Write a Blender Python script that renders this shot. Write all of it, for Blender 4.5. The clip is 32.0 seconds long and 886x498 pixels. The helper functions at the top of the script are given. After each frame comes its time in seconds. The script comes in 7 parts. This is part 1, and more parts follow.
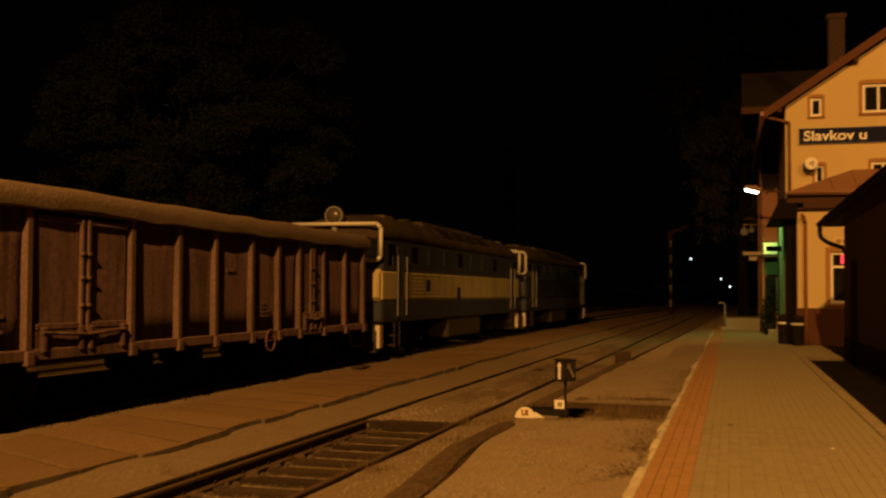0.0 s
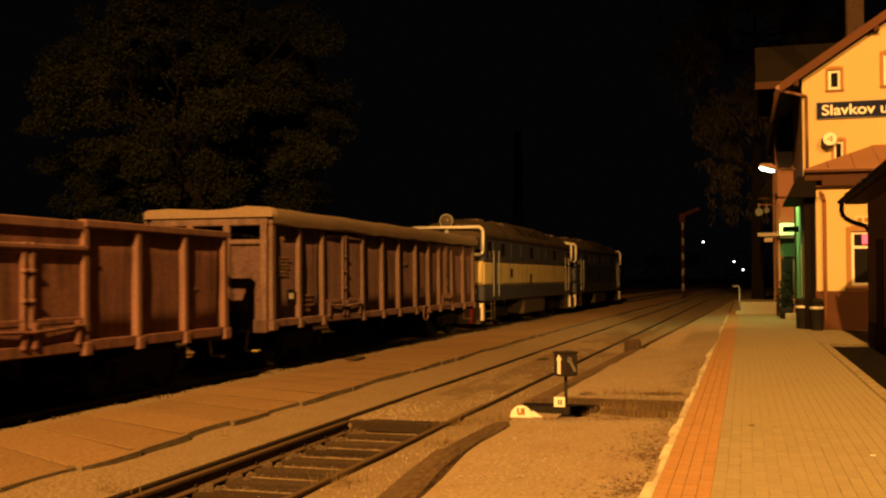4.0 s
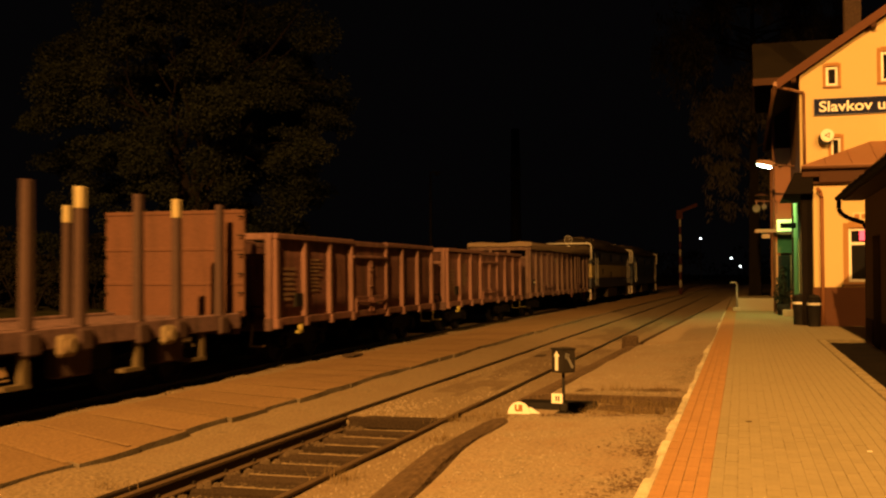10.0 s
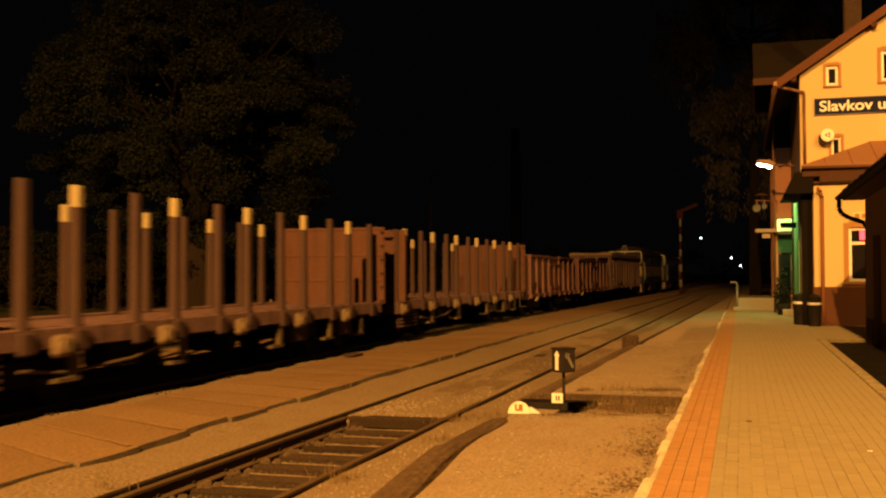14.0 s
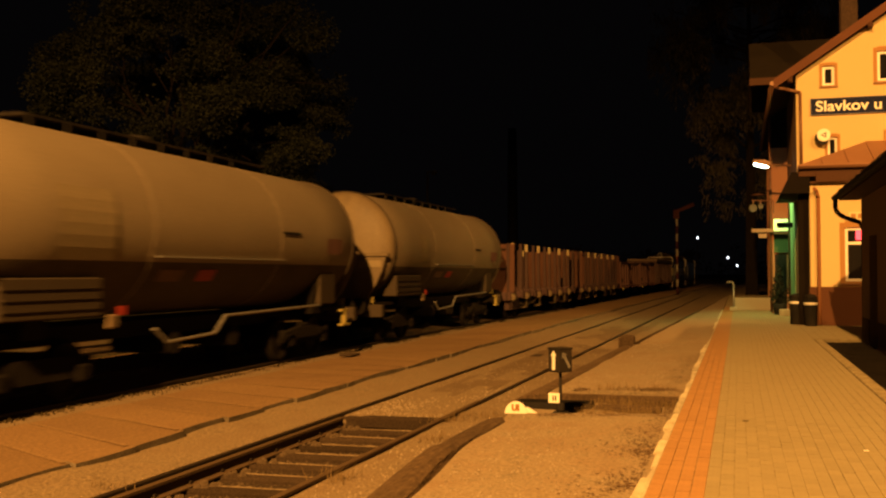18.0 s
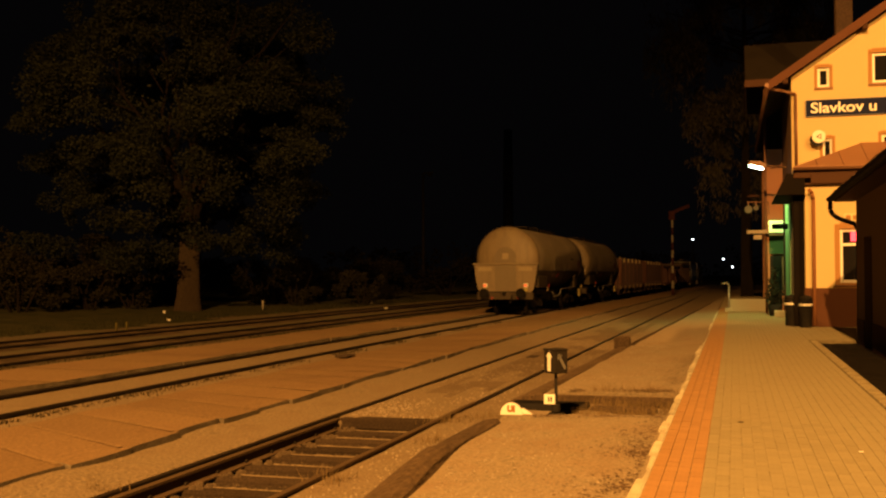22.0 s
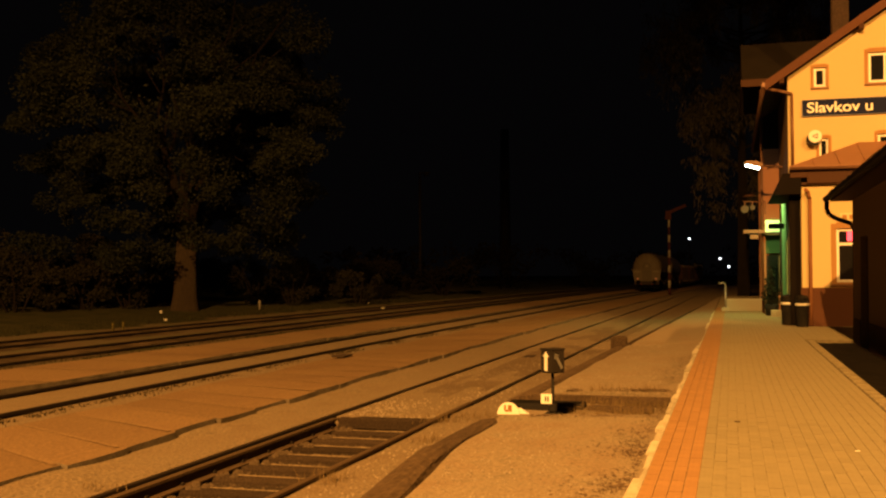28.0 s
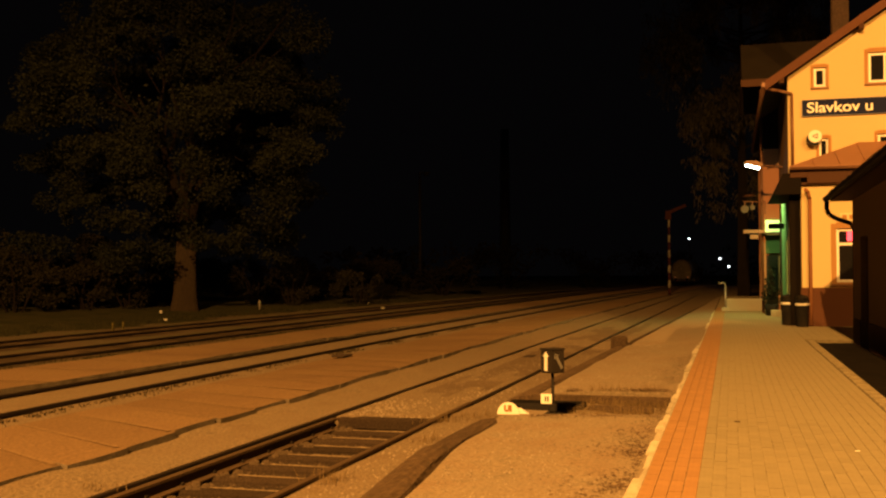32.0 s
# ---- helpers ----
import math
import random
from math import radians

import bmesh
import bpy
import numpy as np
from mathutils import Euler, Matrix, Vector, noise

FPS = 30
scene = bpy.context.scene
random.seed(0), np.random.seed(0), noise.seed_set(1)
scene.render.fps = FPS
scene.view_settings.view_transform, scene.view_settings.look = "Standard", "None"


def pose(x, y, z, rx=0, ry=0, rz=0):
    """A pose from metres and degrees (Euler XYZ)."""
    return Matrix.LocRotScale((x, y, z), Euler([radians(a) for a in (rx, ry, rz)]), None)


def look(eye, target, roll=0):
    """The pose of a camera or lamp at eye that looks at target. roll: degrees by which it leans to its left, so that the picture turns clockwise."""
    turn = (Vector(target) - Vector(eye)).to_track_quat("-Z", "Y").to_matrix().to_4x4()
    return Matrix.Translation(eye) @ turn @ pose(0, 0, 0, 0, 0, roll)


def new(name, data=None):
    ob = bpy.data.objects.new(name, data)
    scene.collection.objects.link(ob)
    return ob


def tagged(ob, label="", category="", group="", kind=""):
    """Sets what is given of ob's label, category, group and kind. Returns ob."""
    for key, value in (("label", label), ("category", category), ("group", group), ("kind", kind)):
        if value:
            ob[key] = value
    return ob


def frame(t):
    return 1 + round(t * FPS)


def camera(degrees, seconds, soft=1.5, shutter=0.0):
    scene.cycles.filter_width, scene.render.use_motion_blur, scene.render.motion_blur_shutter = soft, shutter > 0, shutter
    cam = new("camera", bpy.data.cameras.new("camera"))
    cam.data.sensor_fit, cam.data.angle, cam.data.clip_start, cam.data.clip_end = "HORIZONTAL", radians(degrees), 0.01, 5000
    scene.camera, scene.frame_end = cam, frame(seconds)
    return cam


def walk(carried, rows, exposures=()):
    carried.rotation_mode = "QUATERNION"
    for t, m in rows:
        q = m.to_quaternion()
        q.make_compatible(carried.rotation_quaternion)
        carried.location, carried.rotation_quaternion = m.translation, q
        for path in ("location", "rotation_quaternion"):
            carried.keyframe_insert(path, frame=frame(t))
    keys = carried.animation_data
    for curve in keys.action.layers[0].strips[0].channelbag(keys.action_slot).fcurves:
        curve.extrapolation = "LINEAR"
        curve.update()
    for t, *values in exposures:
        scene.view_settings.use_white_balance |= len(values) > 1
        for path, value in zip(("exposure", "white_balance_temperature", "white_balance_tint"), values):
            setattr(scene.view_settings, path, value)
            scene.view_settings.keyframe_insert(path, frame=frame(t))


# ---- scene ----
# World: metres, z = 0 at rail top, +y along the station platform, the trains run on the left.
EYE = 1.886
PATH = [  # seconds, turn to the left of +y, tilt up, lean, eye x, eye y
    (0.0, 15.864, 2.413, -0.438, 0.08, -1.46), (0.5, 16.706, 2.283, -0.177, 0.01, -0.29), (1.0, 16.574, 2.079, -0.108, 0.00, 0.00),
    (1.5, 16.322, 1.871, -0.061, 0.00, 0.00), (2.0, 16.284, 1.729, 0.043, 0.00, 0.00), (2.5, 16.392, 1.686, 0.162, 0.00, 0.00),
    (3.0, 16.495, 1.652, 0.174, 0.00, 0.00), (3.5, 16.522, 1.644, 0.180, 0.00, 0.00), (5.5, 16.398, 1.587, 0.227, 0.00, 0.00),
    (6.5, 16.367, 1.564, 0.214, 0.00, 0.00), (8.0, 16.362, 1.516, 0.219, 0.00, 0.00), (9.0, 16.362, 1.503, 0.198, 0.00, 0.00),
    (10.0, 16.373, 1.443, 0.230, 0.00, 0.00), (12.0, 16.395, 1.428, 0.251, 0.00, 0.00), (13.0, 16.413, 1.425, 0.226, 0.00, 0.00),
    (14.5, 16.364, 1.422, 0.221, 0.00, 0.00), (16.5, 16.270, 1.417, 0.204, 0.00, 0.00), (17.0, 16.247, 1.422, 0.241, 0.00, 0.00),
    (18.0, 16.202, 1.420, 0.239, 0.00, 0.00), (19.0, 16.157, 1.418, 0.235, 0.00, 0.00), (20.0, 16.112, 1.417, 0.233, 0.00, 0.00),
    (21.0, 16.058, 1.470, 0.252, 0.00, 0.00), (22.0, 15.956, 1.486, 0.218, 0.00, 0.00), (23.0, 15.868, 1.475, 0.258, 0.00, 0.00),
    (24.0, 15.825, 1.476, 0.241, 0.00, 0.00), (25.5, 15.788, 1.477, 0.254, 0.00, 0.00), (27.5, 15.779, 1.472, 0.254, 0.00, 0.00),
    (29.0, 15.775, 1.474, 0.242, 0.00, 0.00), (32.0, 15.775, 1.470, 0.244, 0.00, 0.00)]


def camera_rows():
    rows = []
    for t, turn, tilt, lean, ex, ey in PATH:
        a, b = radians(turn), radians(tilt)
        way = Vector((-math.sin(a) * math.cos(b), math.cos(a) * math.cos(b), math.sin(b)))
        eye = Vector((ex, ey, EYE))
        rows.append((t, look(eye, eye + way, -lean)))
    return rows


cam = camera(47.04, 32.0, soft=2.2, shutter=0.9)
walk(cam, camera_rows(), exposures=[(0, -1.3), (0.2, -0.35), (0.4, 0), (32, 0)])

# ---------------------------------------------------------------- light
world = bpy.data.worlds.new("night")
scene.world = world
world.use_nodes = True
world.node_tree.nodes["Background"].inputs[0].default_value = (0.34, 0.29, 0.32, 1)
world.node_tree.nodes["Background"].inputs[1].default_value = 0.0036


def hooded_lamp(name, place, target, power, colour, radius=0.15, cone=150, blend=0.8):
    """A lantern under a hood, which shines towards the target."""
    d = bpy.data.lights.new(name, "SPOT")
    d.energy, d.color, d.shadow_soft_size, d.spot_size, d.spot_blend = power, colour, radius, radians(cone), blend
    ob = new(name, d)
    ob.matrix_basis = look(place, target)
    return ob


SODIUM = (1.0, 0.435, 0.09)
LAMP_A = (-1.0, -22.0, 22.0)      # tall yard mast behind
LAMP_B = (14.0, 10.0, 15.0)      # forecourt mast, turned to the station house
hooded_lamp("yard_sodium_light", (LAMP_A[0], LAMP_A[1] + 0.35, LAMP_A[2] - 0.2), (LAMP_A[0], LAMP_A[1] + 0.36, 0), 196000, SODIUM, 0.25, 180, 0.2)
hooded_lamp("forecourt_sodium_light", (LAMP_B[0], LAMP_B[1] + 0.35, LAMP_B[2] - 0.2), (4.5, 34, 3.0), 25000, SODIUM, 0.15, 56, 0.6)

# ---------------------------------------------------------------- materials
def material(name, base, rough=0.8, metal=0.0, vary=0.25, scale=6.0, fine=60.0, bump=0.3, tint=None, vtint=0.4, spots=0.0, coords="Object",
             random=0.0, depth=0.01, stretch=(1, 1, 1), streak=None, run=0.6):
    """Base colour with coarse and fine variation, a second tint in patches, and fine relief."""
    m = bpy.data.materials.new(name)
    m.use_nodes = True
    n, l = m.node_tree.nodes, m.node_tree.links
    bsdf = n["Principled BSDF"]
    bsdf.inputs["Roughness"].default_value, bsdf.inputs["Metallic"].default_value = rough, metal
    if rough >= 0.7:
        bsdf.inputs["Specular IOR Level"].default_value = 0.12
    if rough >= 0.85:
        bsdf.inputs["Diffuse Roughness"].default_value = 0.85
    tc = n.new("ShaderNodeTexCoord")
    mp = n.new("ShaderNodeMapping")
    mp.inputs["Scale"].default_value = stretch
    l.new(tc.outputs[coords], mp.inputs[0])
    big, small = n.new("ShaderNodeTexNoise"), n.new("ShaderNodeTexNoise")
    big.inputs["Scale"].default_value, big.inputs["Detail"].default_value = scale / 6, 6
    small.inputs["Scale"].default_value, small.inputs["Detail"].default_value = fine, 4
    for x in (big, small):
        l.new(mp.outputs[0], x.inputs["Vector"])
    ramp = n.new("ShaderNodeMapRange")
    ramp.inputs[1].default_value, ramp.inputs[2].default_value = 0.35, 0.68
    ramp.inputs[3].default_value, ramp.inputs[4].default_value = 0.0, vtint if tint else 0.0
    l.new(big.outputs["Fac"], ramp.inputs[0])
    mix = n.new("ShaderNodeMix")
    mix.data_type = "RGBA"
    mix.inputs[6].default_value = (*base, 1)
    mix.inputs[7].default_value = (*(tint or base), 1)
    l.new(ramp.outputs[0], mix.inputs[0])
    colour = mix.outputs[2]
    if streak:  # upright runs of rust and dirt
        mp2, runs = n.new("ShaderNodeMapping"), n.new("ShaderNodeTexNoise")
        mp2.inputs["Scale"].default_value = (5.0, 5.0, 0.7)
        runs.inputs["Scale"].default_value, runs.inputs["Detail"].default_value = 1.0, 7
        l.new(tc.outputs[coords], mp2.inputs[0])
        l.new(mp2.outputs[0], runs.inputs["Vector"])
        r3, mix2 = n.new("ShaderNodeMapRange"), n.new("ShaderNodeMix")
        r3.inputs[1].default_value, r3.inputs[2].default_value, r3.inputs[4].default_value = 0.46, 0.66, run
        l.new(runs.outputs["Fac"], r3.inputs[0])
        mix2.data_type = "RGBA"
        mix2.inputs[7].default_value = (*streak, 1)
        l.new(r3.outputs[0], mix2.inputs[0])
        l.new(colour, mix2.inputs[6])
        colour = mix2.outputs[2]
    val = n.new("ShaderNodeMath")
    val.operation = "ADD"
    l.new(big.outputs["Fac"], val.inputs[0])
    l.new(small.outputs["Fac"], val.inputs[1])
    rng = n.new("ShaderNodeMapRange")
    rng.inputs[1].default_value, rng.inputs[2].default_value = 0.6, 1.4
    rng.inputs[3].default_value, rng.inputs[4].default_value = 1 - vary, 1 + vary
    l.new(val.outputs[0], rng.inputs[0])
    last = rng.outputs[0]
    if random:
        info = n.new("ShaderNodeObjectInfo")
        r2 = n.new("ShaderNodeMapRange")
        r2.inputs[3].default_value, r2.inputs[4].default_value = 1 - random, 1 + random
        l.new(info.outputs["Random"], r2.inputs[0])
        mu = n.new("ShaderNodeMath")
        mu.operation = "MULTIPLY"
        l.new(last, mu.inputs[0])
        l.new(r2.outputs[0], mu.inputs[1])
        last = mu.outputs[0]
    sc = n.new("ShaderNodeVectorMath")
    sc.operation = "SCALE"
    l.new(colour, sc.inputs[0])
    l.new(last, sc.inputs["Scale"])
    l.new(sc.outputs[0], bsdf.inputs["Base Color"])
    if bump:
        bp = n.new("ShaderNodeBump")
        bp.inputs["Strength"].default_value, bp.inputs["Distance"].default_value = bump, depth
        l.new(small.outputs["Fac"], bp.inputs["Height"])
        l.new(bp.outputs[0], bsdf.inputs["Normal"])
    return m


def glow(name, colour, strength):
    m = bpy.data.materials.new(name)
    m.use_nodes = True
    b = m.node_tree.nodes["Principled BSDF"]
    b.inputs["Base Color"].default_value = (*colour, 1)
    b.inputs["Emission Color"].default_value = (*colour, 1)
    b.inputs["Emission Strength"].default_value = strength
    return m


def glass(name, base, rough=0.05):
    m = bpy.data.materials.new(name)
    m.use_nodes = True
    b = m.node_tree.nodes["Principled BSDF"]
    b.inputs["Base Color"].default_value = (*base, 1)
    b.inputs["Roughness"].default_value = rough
    b.inputs["IOR"].default_value = 1.5
    return m


M_GROUND = material("earth", (0.095, 0.07, 0.046), 0.95, vary=0.4, scale=3, fine=14, bump=0.8, tint=(0.05, 0.055, 0.03), vtint=0.8, depth=0.05)
M_GRAVEL = material("gravel", (0.188, 0.148, 0.098), 0.95, vary=0.55, scale=9, fine=28, bump=0.9, tint=(0.105, 0.078, 0.050), vtint=0.9, depth=0.04)
M_SAND = material("trodden_sand", (0.225, 0.186, 0.130), 0.95, vary=0.5, scale=12, fine=30, bump=0.8, tint=(0.135, 0.10, 0.066), vtint=0.9, depth=0.03)
M_SLAB = material("slab_concrete", (0.166, 0.112, 0.060), 0.9, vary=0.5, scale=2.2, fine=26, bump=0.6, tint=(0.082, 0.052, 0.030), vtint=0.9, random=0.08)
M_SLABEDGE = material("old_concrete_edge", (0.17, 0.145, 0.11), 0.95, vary=0.4, scale=14, fine=40, bump=0.8, tint=(0.06, 0.05, 0.035), vtint=0.9, depth=0.03)
M_PAVER = material("grey_paver", (0.208, 0.184, 0.115), 0.85, vary=0.16, scale=5, fine=24, bump=0.45, tint=(0.165, 0.14, 0.088), vtint=0.7, random=0.06)
M_REDPAVER = material("red_paver", (0.255, 0.152, 0.068), 0.85, vary=0.2, scale=6, fine=24, bump=0.45, tint=(0.205, 0.120, 0.055), vtint=0.7, random=0.06)
M_JOINT = material("joint_sand", (0.190, 0.163, 0.101), 0.95, vary=0.7, scale=40, fine=60, bump=0.4)
M_JOINTDIRT = material("joint_dirt", (0.085, 0.066, 0.040), 0.95, vary=0.5, scale=30, fine=60, bump=0.2)
M_KERB = material("pale_kerb", (0.42, 0.39, 0.30), 0.9, vary=0.35, scale=16, fine=50, bump=0.7, tint=(0.20, 0.17, 0.12), vtint=0.9, random=0.15)
M_SOIL = material("dark_soil", (0.007, 0.0055, 0.004), 1.0, vary=0.5, scale=10, fine=25, bump=1.0, depth=0.05)
M_TIMBER = material("old_timber", (0.098, 0.068, 0.042), 0.9, vary=0.6, scale=12, fine=24, bump=0.9, tint=(0.038, 0.027, 0.018), vtint=0.9, random=0.15, depth=0.03, stretch=(1, 0.3, 1))
M_SLEEPER = material("sleeper_wood", (0.052, 0.037, 0.025), 0.9, vary=0.6, scale=9, fine=40, bump=1.0, tint=(0.024, 0.017, 0.012), vtint=0.9, random=0.35, depth=0.03)
M_BED = material("dark_track_bed", (0.05, 0.037, 0.025), 0.95, vary=0.6, scale=12, fine=30, bump=1.0, tint=(0.022, 0.016, 0.011), vtint=0.9, depth=0.05)
M_SIDEBED = material("dark_weedy_ballast", (0.045, 0.033, 0.021), 0.95, vary=0.6, scale=6, fine=20, bump=1.0, tint=(0.085, 0.06, 0.038), vtint=0.8, depth=0.05)
M_DIRT = material("trodden_dirt", (0.150, 0.112, 0.072), 0.95, vary=0.5, scale=8, fine=26, bump=1.0, tint=(0.075, 0.054, 0.034), vtint=0.9, depth=0.04)
M_RAIL = material("rail_rust", (0.022, 0.015, 0.010), 0.6, 0.2, vary=0.35, scale=20, fine=60, bump=0.3, tint=(0.018, 0.012, 0.009), vtint=0.7)
M_GRASS = material("grass", (0.024, 0.026, 0.011), 0.9, vary=0.5, scale=5, fine=30, bump=0.5, tint=(0.034, 0.030, 0.015), vtint=0.7)
M_DRY = material("dry_grass", (0.14, 0.10, 0.048), 0.9, vary=0.5, scale=5, fine=30, bump=0.3, tint=(0.12, 0.085, 0.045), vtint=0.7)
M_LEAF = material("leaf", (0.014, 0.0185, 0.013), 0.7, vary=0.5, scale=4, fine=12, bump=0.0, tint=(0.019, 0.021, 0.013), vtint=0.7)
M_LEAF2 = material("willow_leaf", (0.050, 0.047, 0.031), 0.75, vary=0.5, scale=4, fine=12, bump=0.0, tint=(0.062, 0.055, 0.036), vtint=0.7)
M_HEDGE = material("bush_leaf", (0.019, 0.0185, 0.011), 0.8, vary=0.55, scale=3, fine=10, bump=0.0, tint=(0.015, 0.0135, 0.009), vtint=0.8)
M_BARK = material("bark", (0.06, 0.045, 0.03), 0.95, vary=0.5, scale=8, fine=22, bump=1.0, tint=(0.03, 0.022, 0.015), vtint=0.8, depth=0.06, stretch=(1, 1, 0.25))
M_PLASTER = material("cream_plaster", (0.67, 0.555, 0.315), 0.9, vary=0.07, scale=4, fine=40, bump=0.25, tint=(0.60, 0.48, 0.265), vtint=0.6)
M_TRIMPAINT = material("ochre_trim_paint", (0.44, 0.25, 0.10), 0.85, vary=0.1, scale=6, fine=100, bump=0.2, tint=(0.38, 0.21, 0.085), vtint=0.5)
M_WHITE = material("white_paint", (0.80, 0.79, 0.74), 0.5, vary=0.06, scale=8, fine=60, bump=0.1, tint=(0.68, 0.66, 0.58), vtint=0.4)
M_BRICK = material("brown_brick", (0.13, 0.058, 0.034), 0.85, vary=0.25, scale=10, fine=60, bump=0.4, tint=(0.09, 0.04, 0.025), vtint=0.6, random=0.25)
M_MORTAR = material("brown_mortar", (0.10, 0.06, 0.038), 0.95, vary=0.2, scale=10, fine=60, bump=0.4)
M_ROOFTILE = material("brown_roof_tile", (0.06, 0.034, 0.024), 0.8, vary=0.25, scale=6, fine=30, bump=0.4, tint=(0.035, 0.023, 0.017), vtint=0.7, random=0.15)
M_WOODBROWN = material("brown_stained_wood", (0.065, 0.03, 0.017), 0.7, vary=0.2, scale=8, fine=40, bump=0.3, tint=(0.045, 0.022, 0.013), vtint=0.6)
M_TINROOF = material("rose_brown_tin_roof", (0.33, 0.165, 0.095), 0.6, 0.1, vary=0.12, scale=6, fine=40, bump=0.2, tint=(0.33, 0.16, 0.09), vtint=0.6)
M_TIN = material("brown_tin", (0.17, 0.085, 0.05), 0.5, 0.3, vary=0.15, scale=10, fine=50, bump=0.15)
M_PANE = glass("dark_glass", (0.012, 0.012, 0.014))
M_NAVY = material("navy_enamel", (0.010, 0.014, 0.05), 0.75, vary=0.1, scale=6, fine=40, bump=0.05)
M_LETTER = material("white_lettering", (0.80, 0.79, 0.75), 0.5, vary=0.04, scale=6, fine=40, bump=0.0)
M_SHED = material("brown_shed_plaster", (0.34, 0.245, 0.165), 0.9, vary=0.2, scale=5, fine=50, bump=0.5, tint=(0.25, 0.18, 0.12), vtint=0.7)
M_BLACK = material("black_paint", (0.013, 0.0125, 0.013), 0.75, vary=0.3, scale=12, fine=60, bump=0.2, tint=(0.035, 0.028, 0.02), vtint=0.5)
M_GREEN = material("green_porch_light", (0.055, 0.095, 0.05), 0.7, vary=0.15, scale=8, fine=50, bump=0.2)
M_CONCRETE = material("pale_concrete", (0.40, 0.40, 0.32), 0.9, vary=0.2, scale=6, fine=50, bump=0.5, tint=(0.28, 0.27, 0.20), vtint=0.6)
M_STEEL = material("grey_steel", (0.30, 0.30, 0.29), 0.5, 0.5, vary=0.15, scale=14, fine=60, bump=0.1)
M_YELLOW = material("yellow_paint", (0.33, 0.28, 0.075), 0.6, vary=0.2, scale=12, fine=50, bump=0.2)
M_RED = material("red_paint", (0.35, 0.03, 0.02), 0.6, vary=0.2, scale=12, fine=50, bump=0.2)


# ---------------------------------------------------------------- mesh tools
def box(bm, x0, x1, y0, y1, z0, z1, m=None, bevel=0.0):
    v = [Vector((x, y, z)) for z in (z0, z1) for y in (y0, y1) for x in (x0, x1)]
    if m is not None:
        v = [m @ p for p in v]
    v = [bm.verts.new(p) for p in v]
    f = [bm.faces.new([v[i] for i in q]) for q in ((0, 2, 3, 1), (4, 5, 7, 6), (0, 1, 5, 4), (2, 6, 7, 3), (0, 4, 6, 2), (1, 3, 7, 5))]
    if bevel:
        e = list({e for q in f for e in q.edges})
        bmesh.ops.bevel(bm, geom=e, offset=bevel, segments=1, affect="EDGES", profile=0.5)


def prism(bm, pts, a0, a1, axis="y", m=None):
    """A polygon carried along an axis. pts are (x, z) for y, (y, z) for x, (x, y) for z."""
    def at(p, a):
        q = Vector((p[0], a, p[1])) if axis == "y" else Vector((a, p[0], p[1])) if axis == "x" else Vector((p[0], p[1], a))
        return m @ q if m is not None else q
    lo, hi = [bm.verts.new(at(p, a0)) for p in pts], [bm.verts.new(at(p, a1)) for p in pts]
    k = len(pts)
    bm.faces.new(lo[::-1]), bm.faces.new(hi)
    for i in range(k):
        bm.faces.new((lo[i], lo[(i + 1) % k], hi[(i + 1) % k], hi[i]))


def tube(bm, p0, p1, r0, r1=None, n=10, caps=True):
    p0, p1 = Vector(p0), Vector(p1)
    r1 = r0 if r1 is None else r1
    q = (p1 - p0).to_track_quat("Z", "Y")
    a = [bm.verts.new(p0 + q @ Vector((r0 * math.cos(t), r0 * math.sin(t), 0))) for t in (2 * math.pi * i / n for i in range(n))]
    b = [bm.verts.new(p1 + q @ Vector((r1 * math.cos(t), r1 * math.sin(t), 0))) for t in (2 * math.pi * i / n for i in range(n))]
    for i in range(n):
        f = bm.faces.new((a[i], a[(i + 1) % n], b[(i + 1) % n], b[i]))
        f.smooth = n > 6
    if caps:
        bm.faces.new(a[::-1]), bm.faces.new(b)


def pipe(bm, pts, r, n=8):
    for a, b in zip(pts, pts[1:]):
        tube(bm, a, b, r, n=n)


def lathe(bm, profile, n=32, axis="y"):
    """Rings (along, radius) turned round an axis through the origin."""
    rings = []
    for a, r in profile:
        ring = []
        for i in range(n):
            t = 2 * math.pi * i / n
            c, s = r * math.cos(t), r * math.sin(t)
            ring.append(bm.verts.new((c, a, s) if axis == "y" else (a, c, s) if axis == "x" else (c, s, a)))
        rings.append(ring)
    for p, q in zip(rings, rings[1:]):
        for i in range(n):
            f = bm.faces.new((p[i], p[(i + 1) % n], q[(i + 1) % n], q[i]))
            f.smooth = True
    bm.faces.new(rings[0]), bm.faces.new(rings[-1][::-1])
    bmesh.ops.recalc_face_normals(bm, faces=bm.faces)


def mesh_of(name, bm, mat):
    me = bpy.data.meshes.new(name)
    bmesh.ops.recalc_face_normals(bm, faces=bm.faces)
    bm.to_mesh(me)
    bm.free()
    for x in (mat if isinstance(mat, (list, tuple)) else [mat]):
        me.materials.append(x)
    return me


def part(name, bm, mat, parent, label=""):
    ob = new(name, mesh_of(name, bm, mat))
    ob.parent = parent
    return tagged(ob, label=label)


def thing(name, label, category, group="", kind="", place=(0, 0, 0), rz=0):
    ob = new(name)
    ob.empty_display_size = 0.2
    ob.matrix_basis = pose(*place, 0, 0, rz)
    return tagged(ob, label, category, group, kind)


def solid(name, bm, mat, label="", category="", kind="", group=""):
    return tagged(new(name, mesh_of(name, bm, mat)), label, category, group, kind)


def share(name, me, parent, m=None):
    ob = new(name, me)
    ob.parent = parent
    if m is not None:
        ob.matrix_basis = m
    return ob


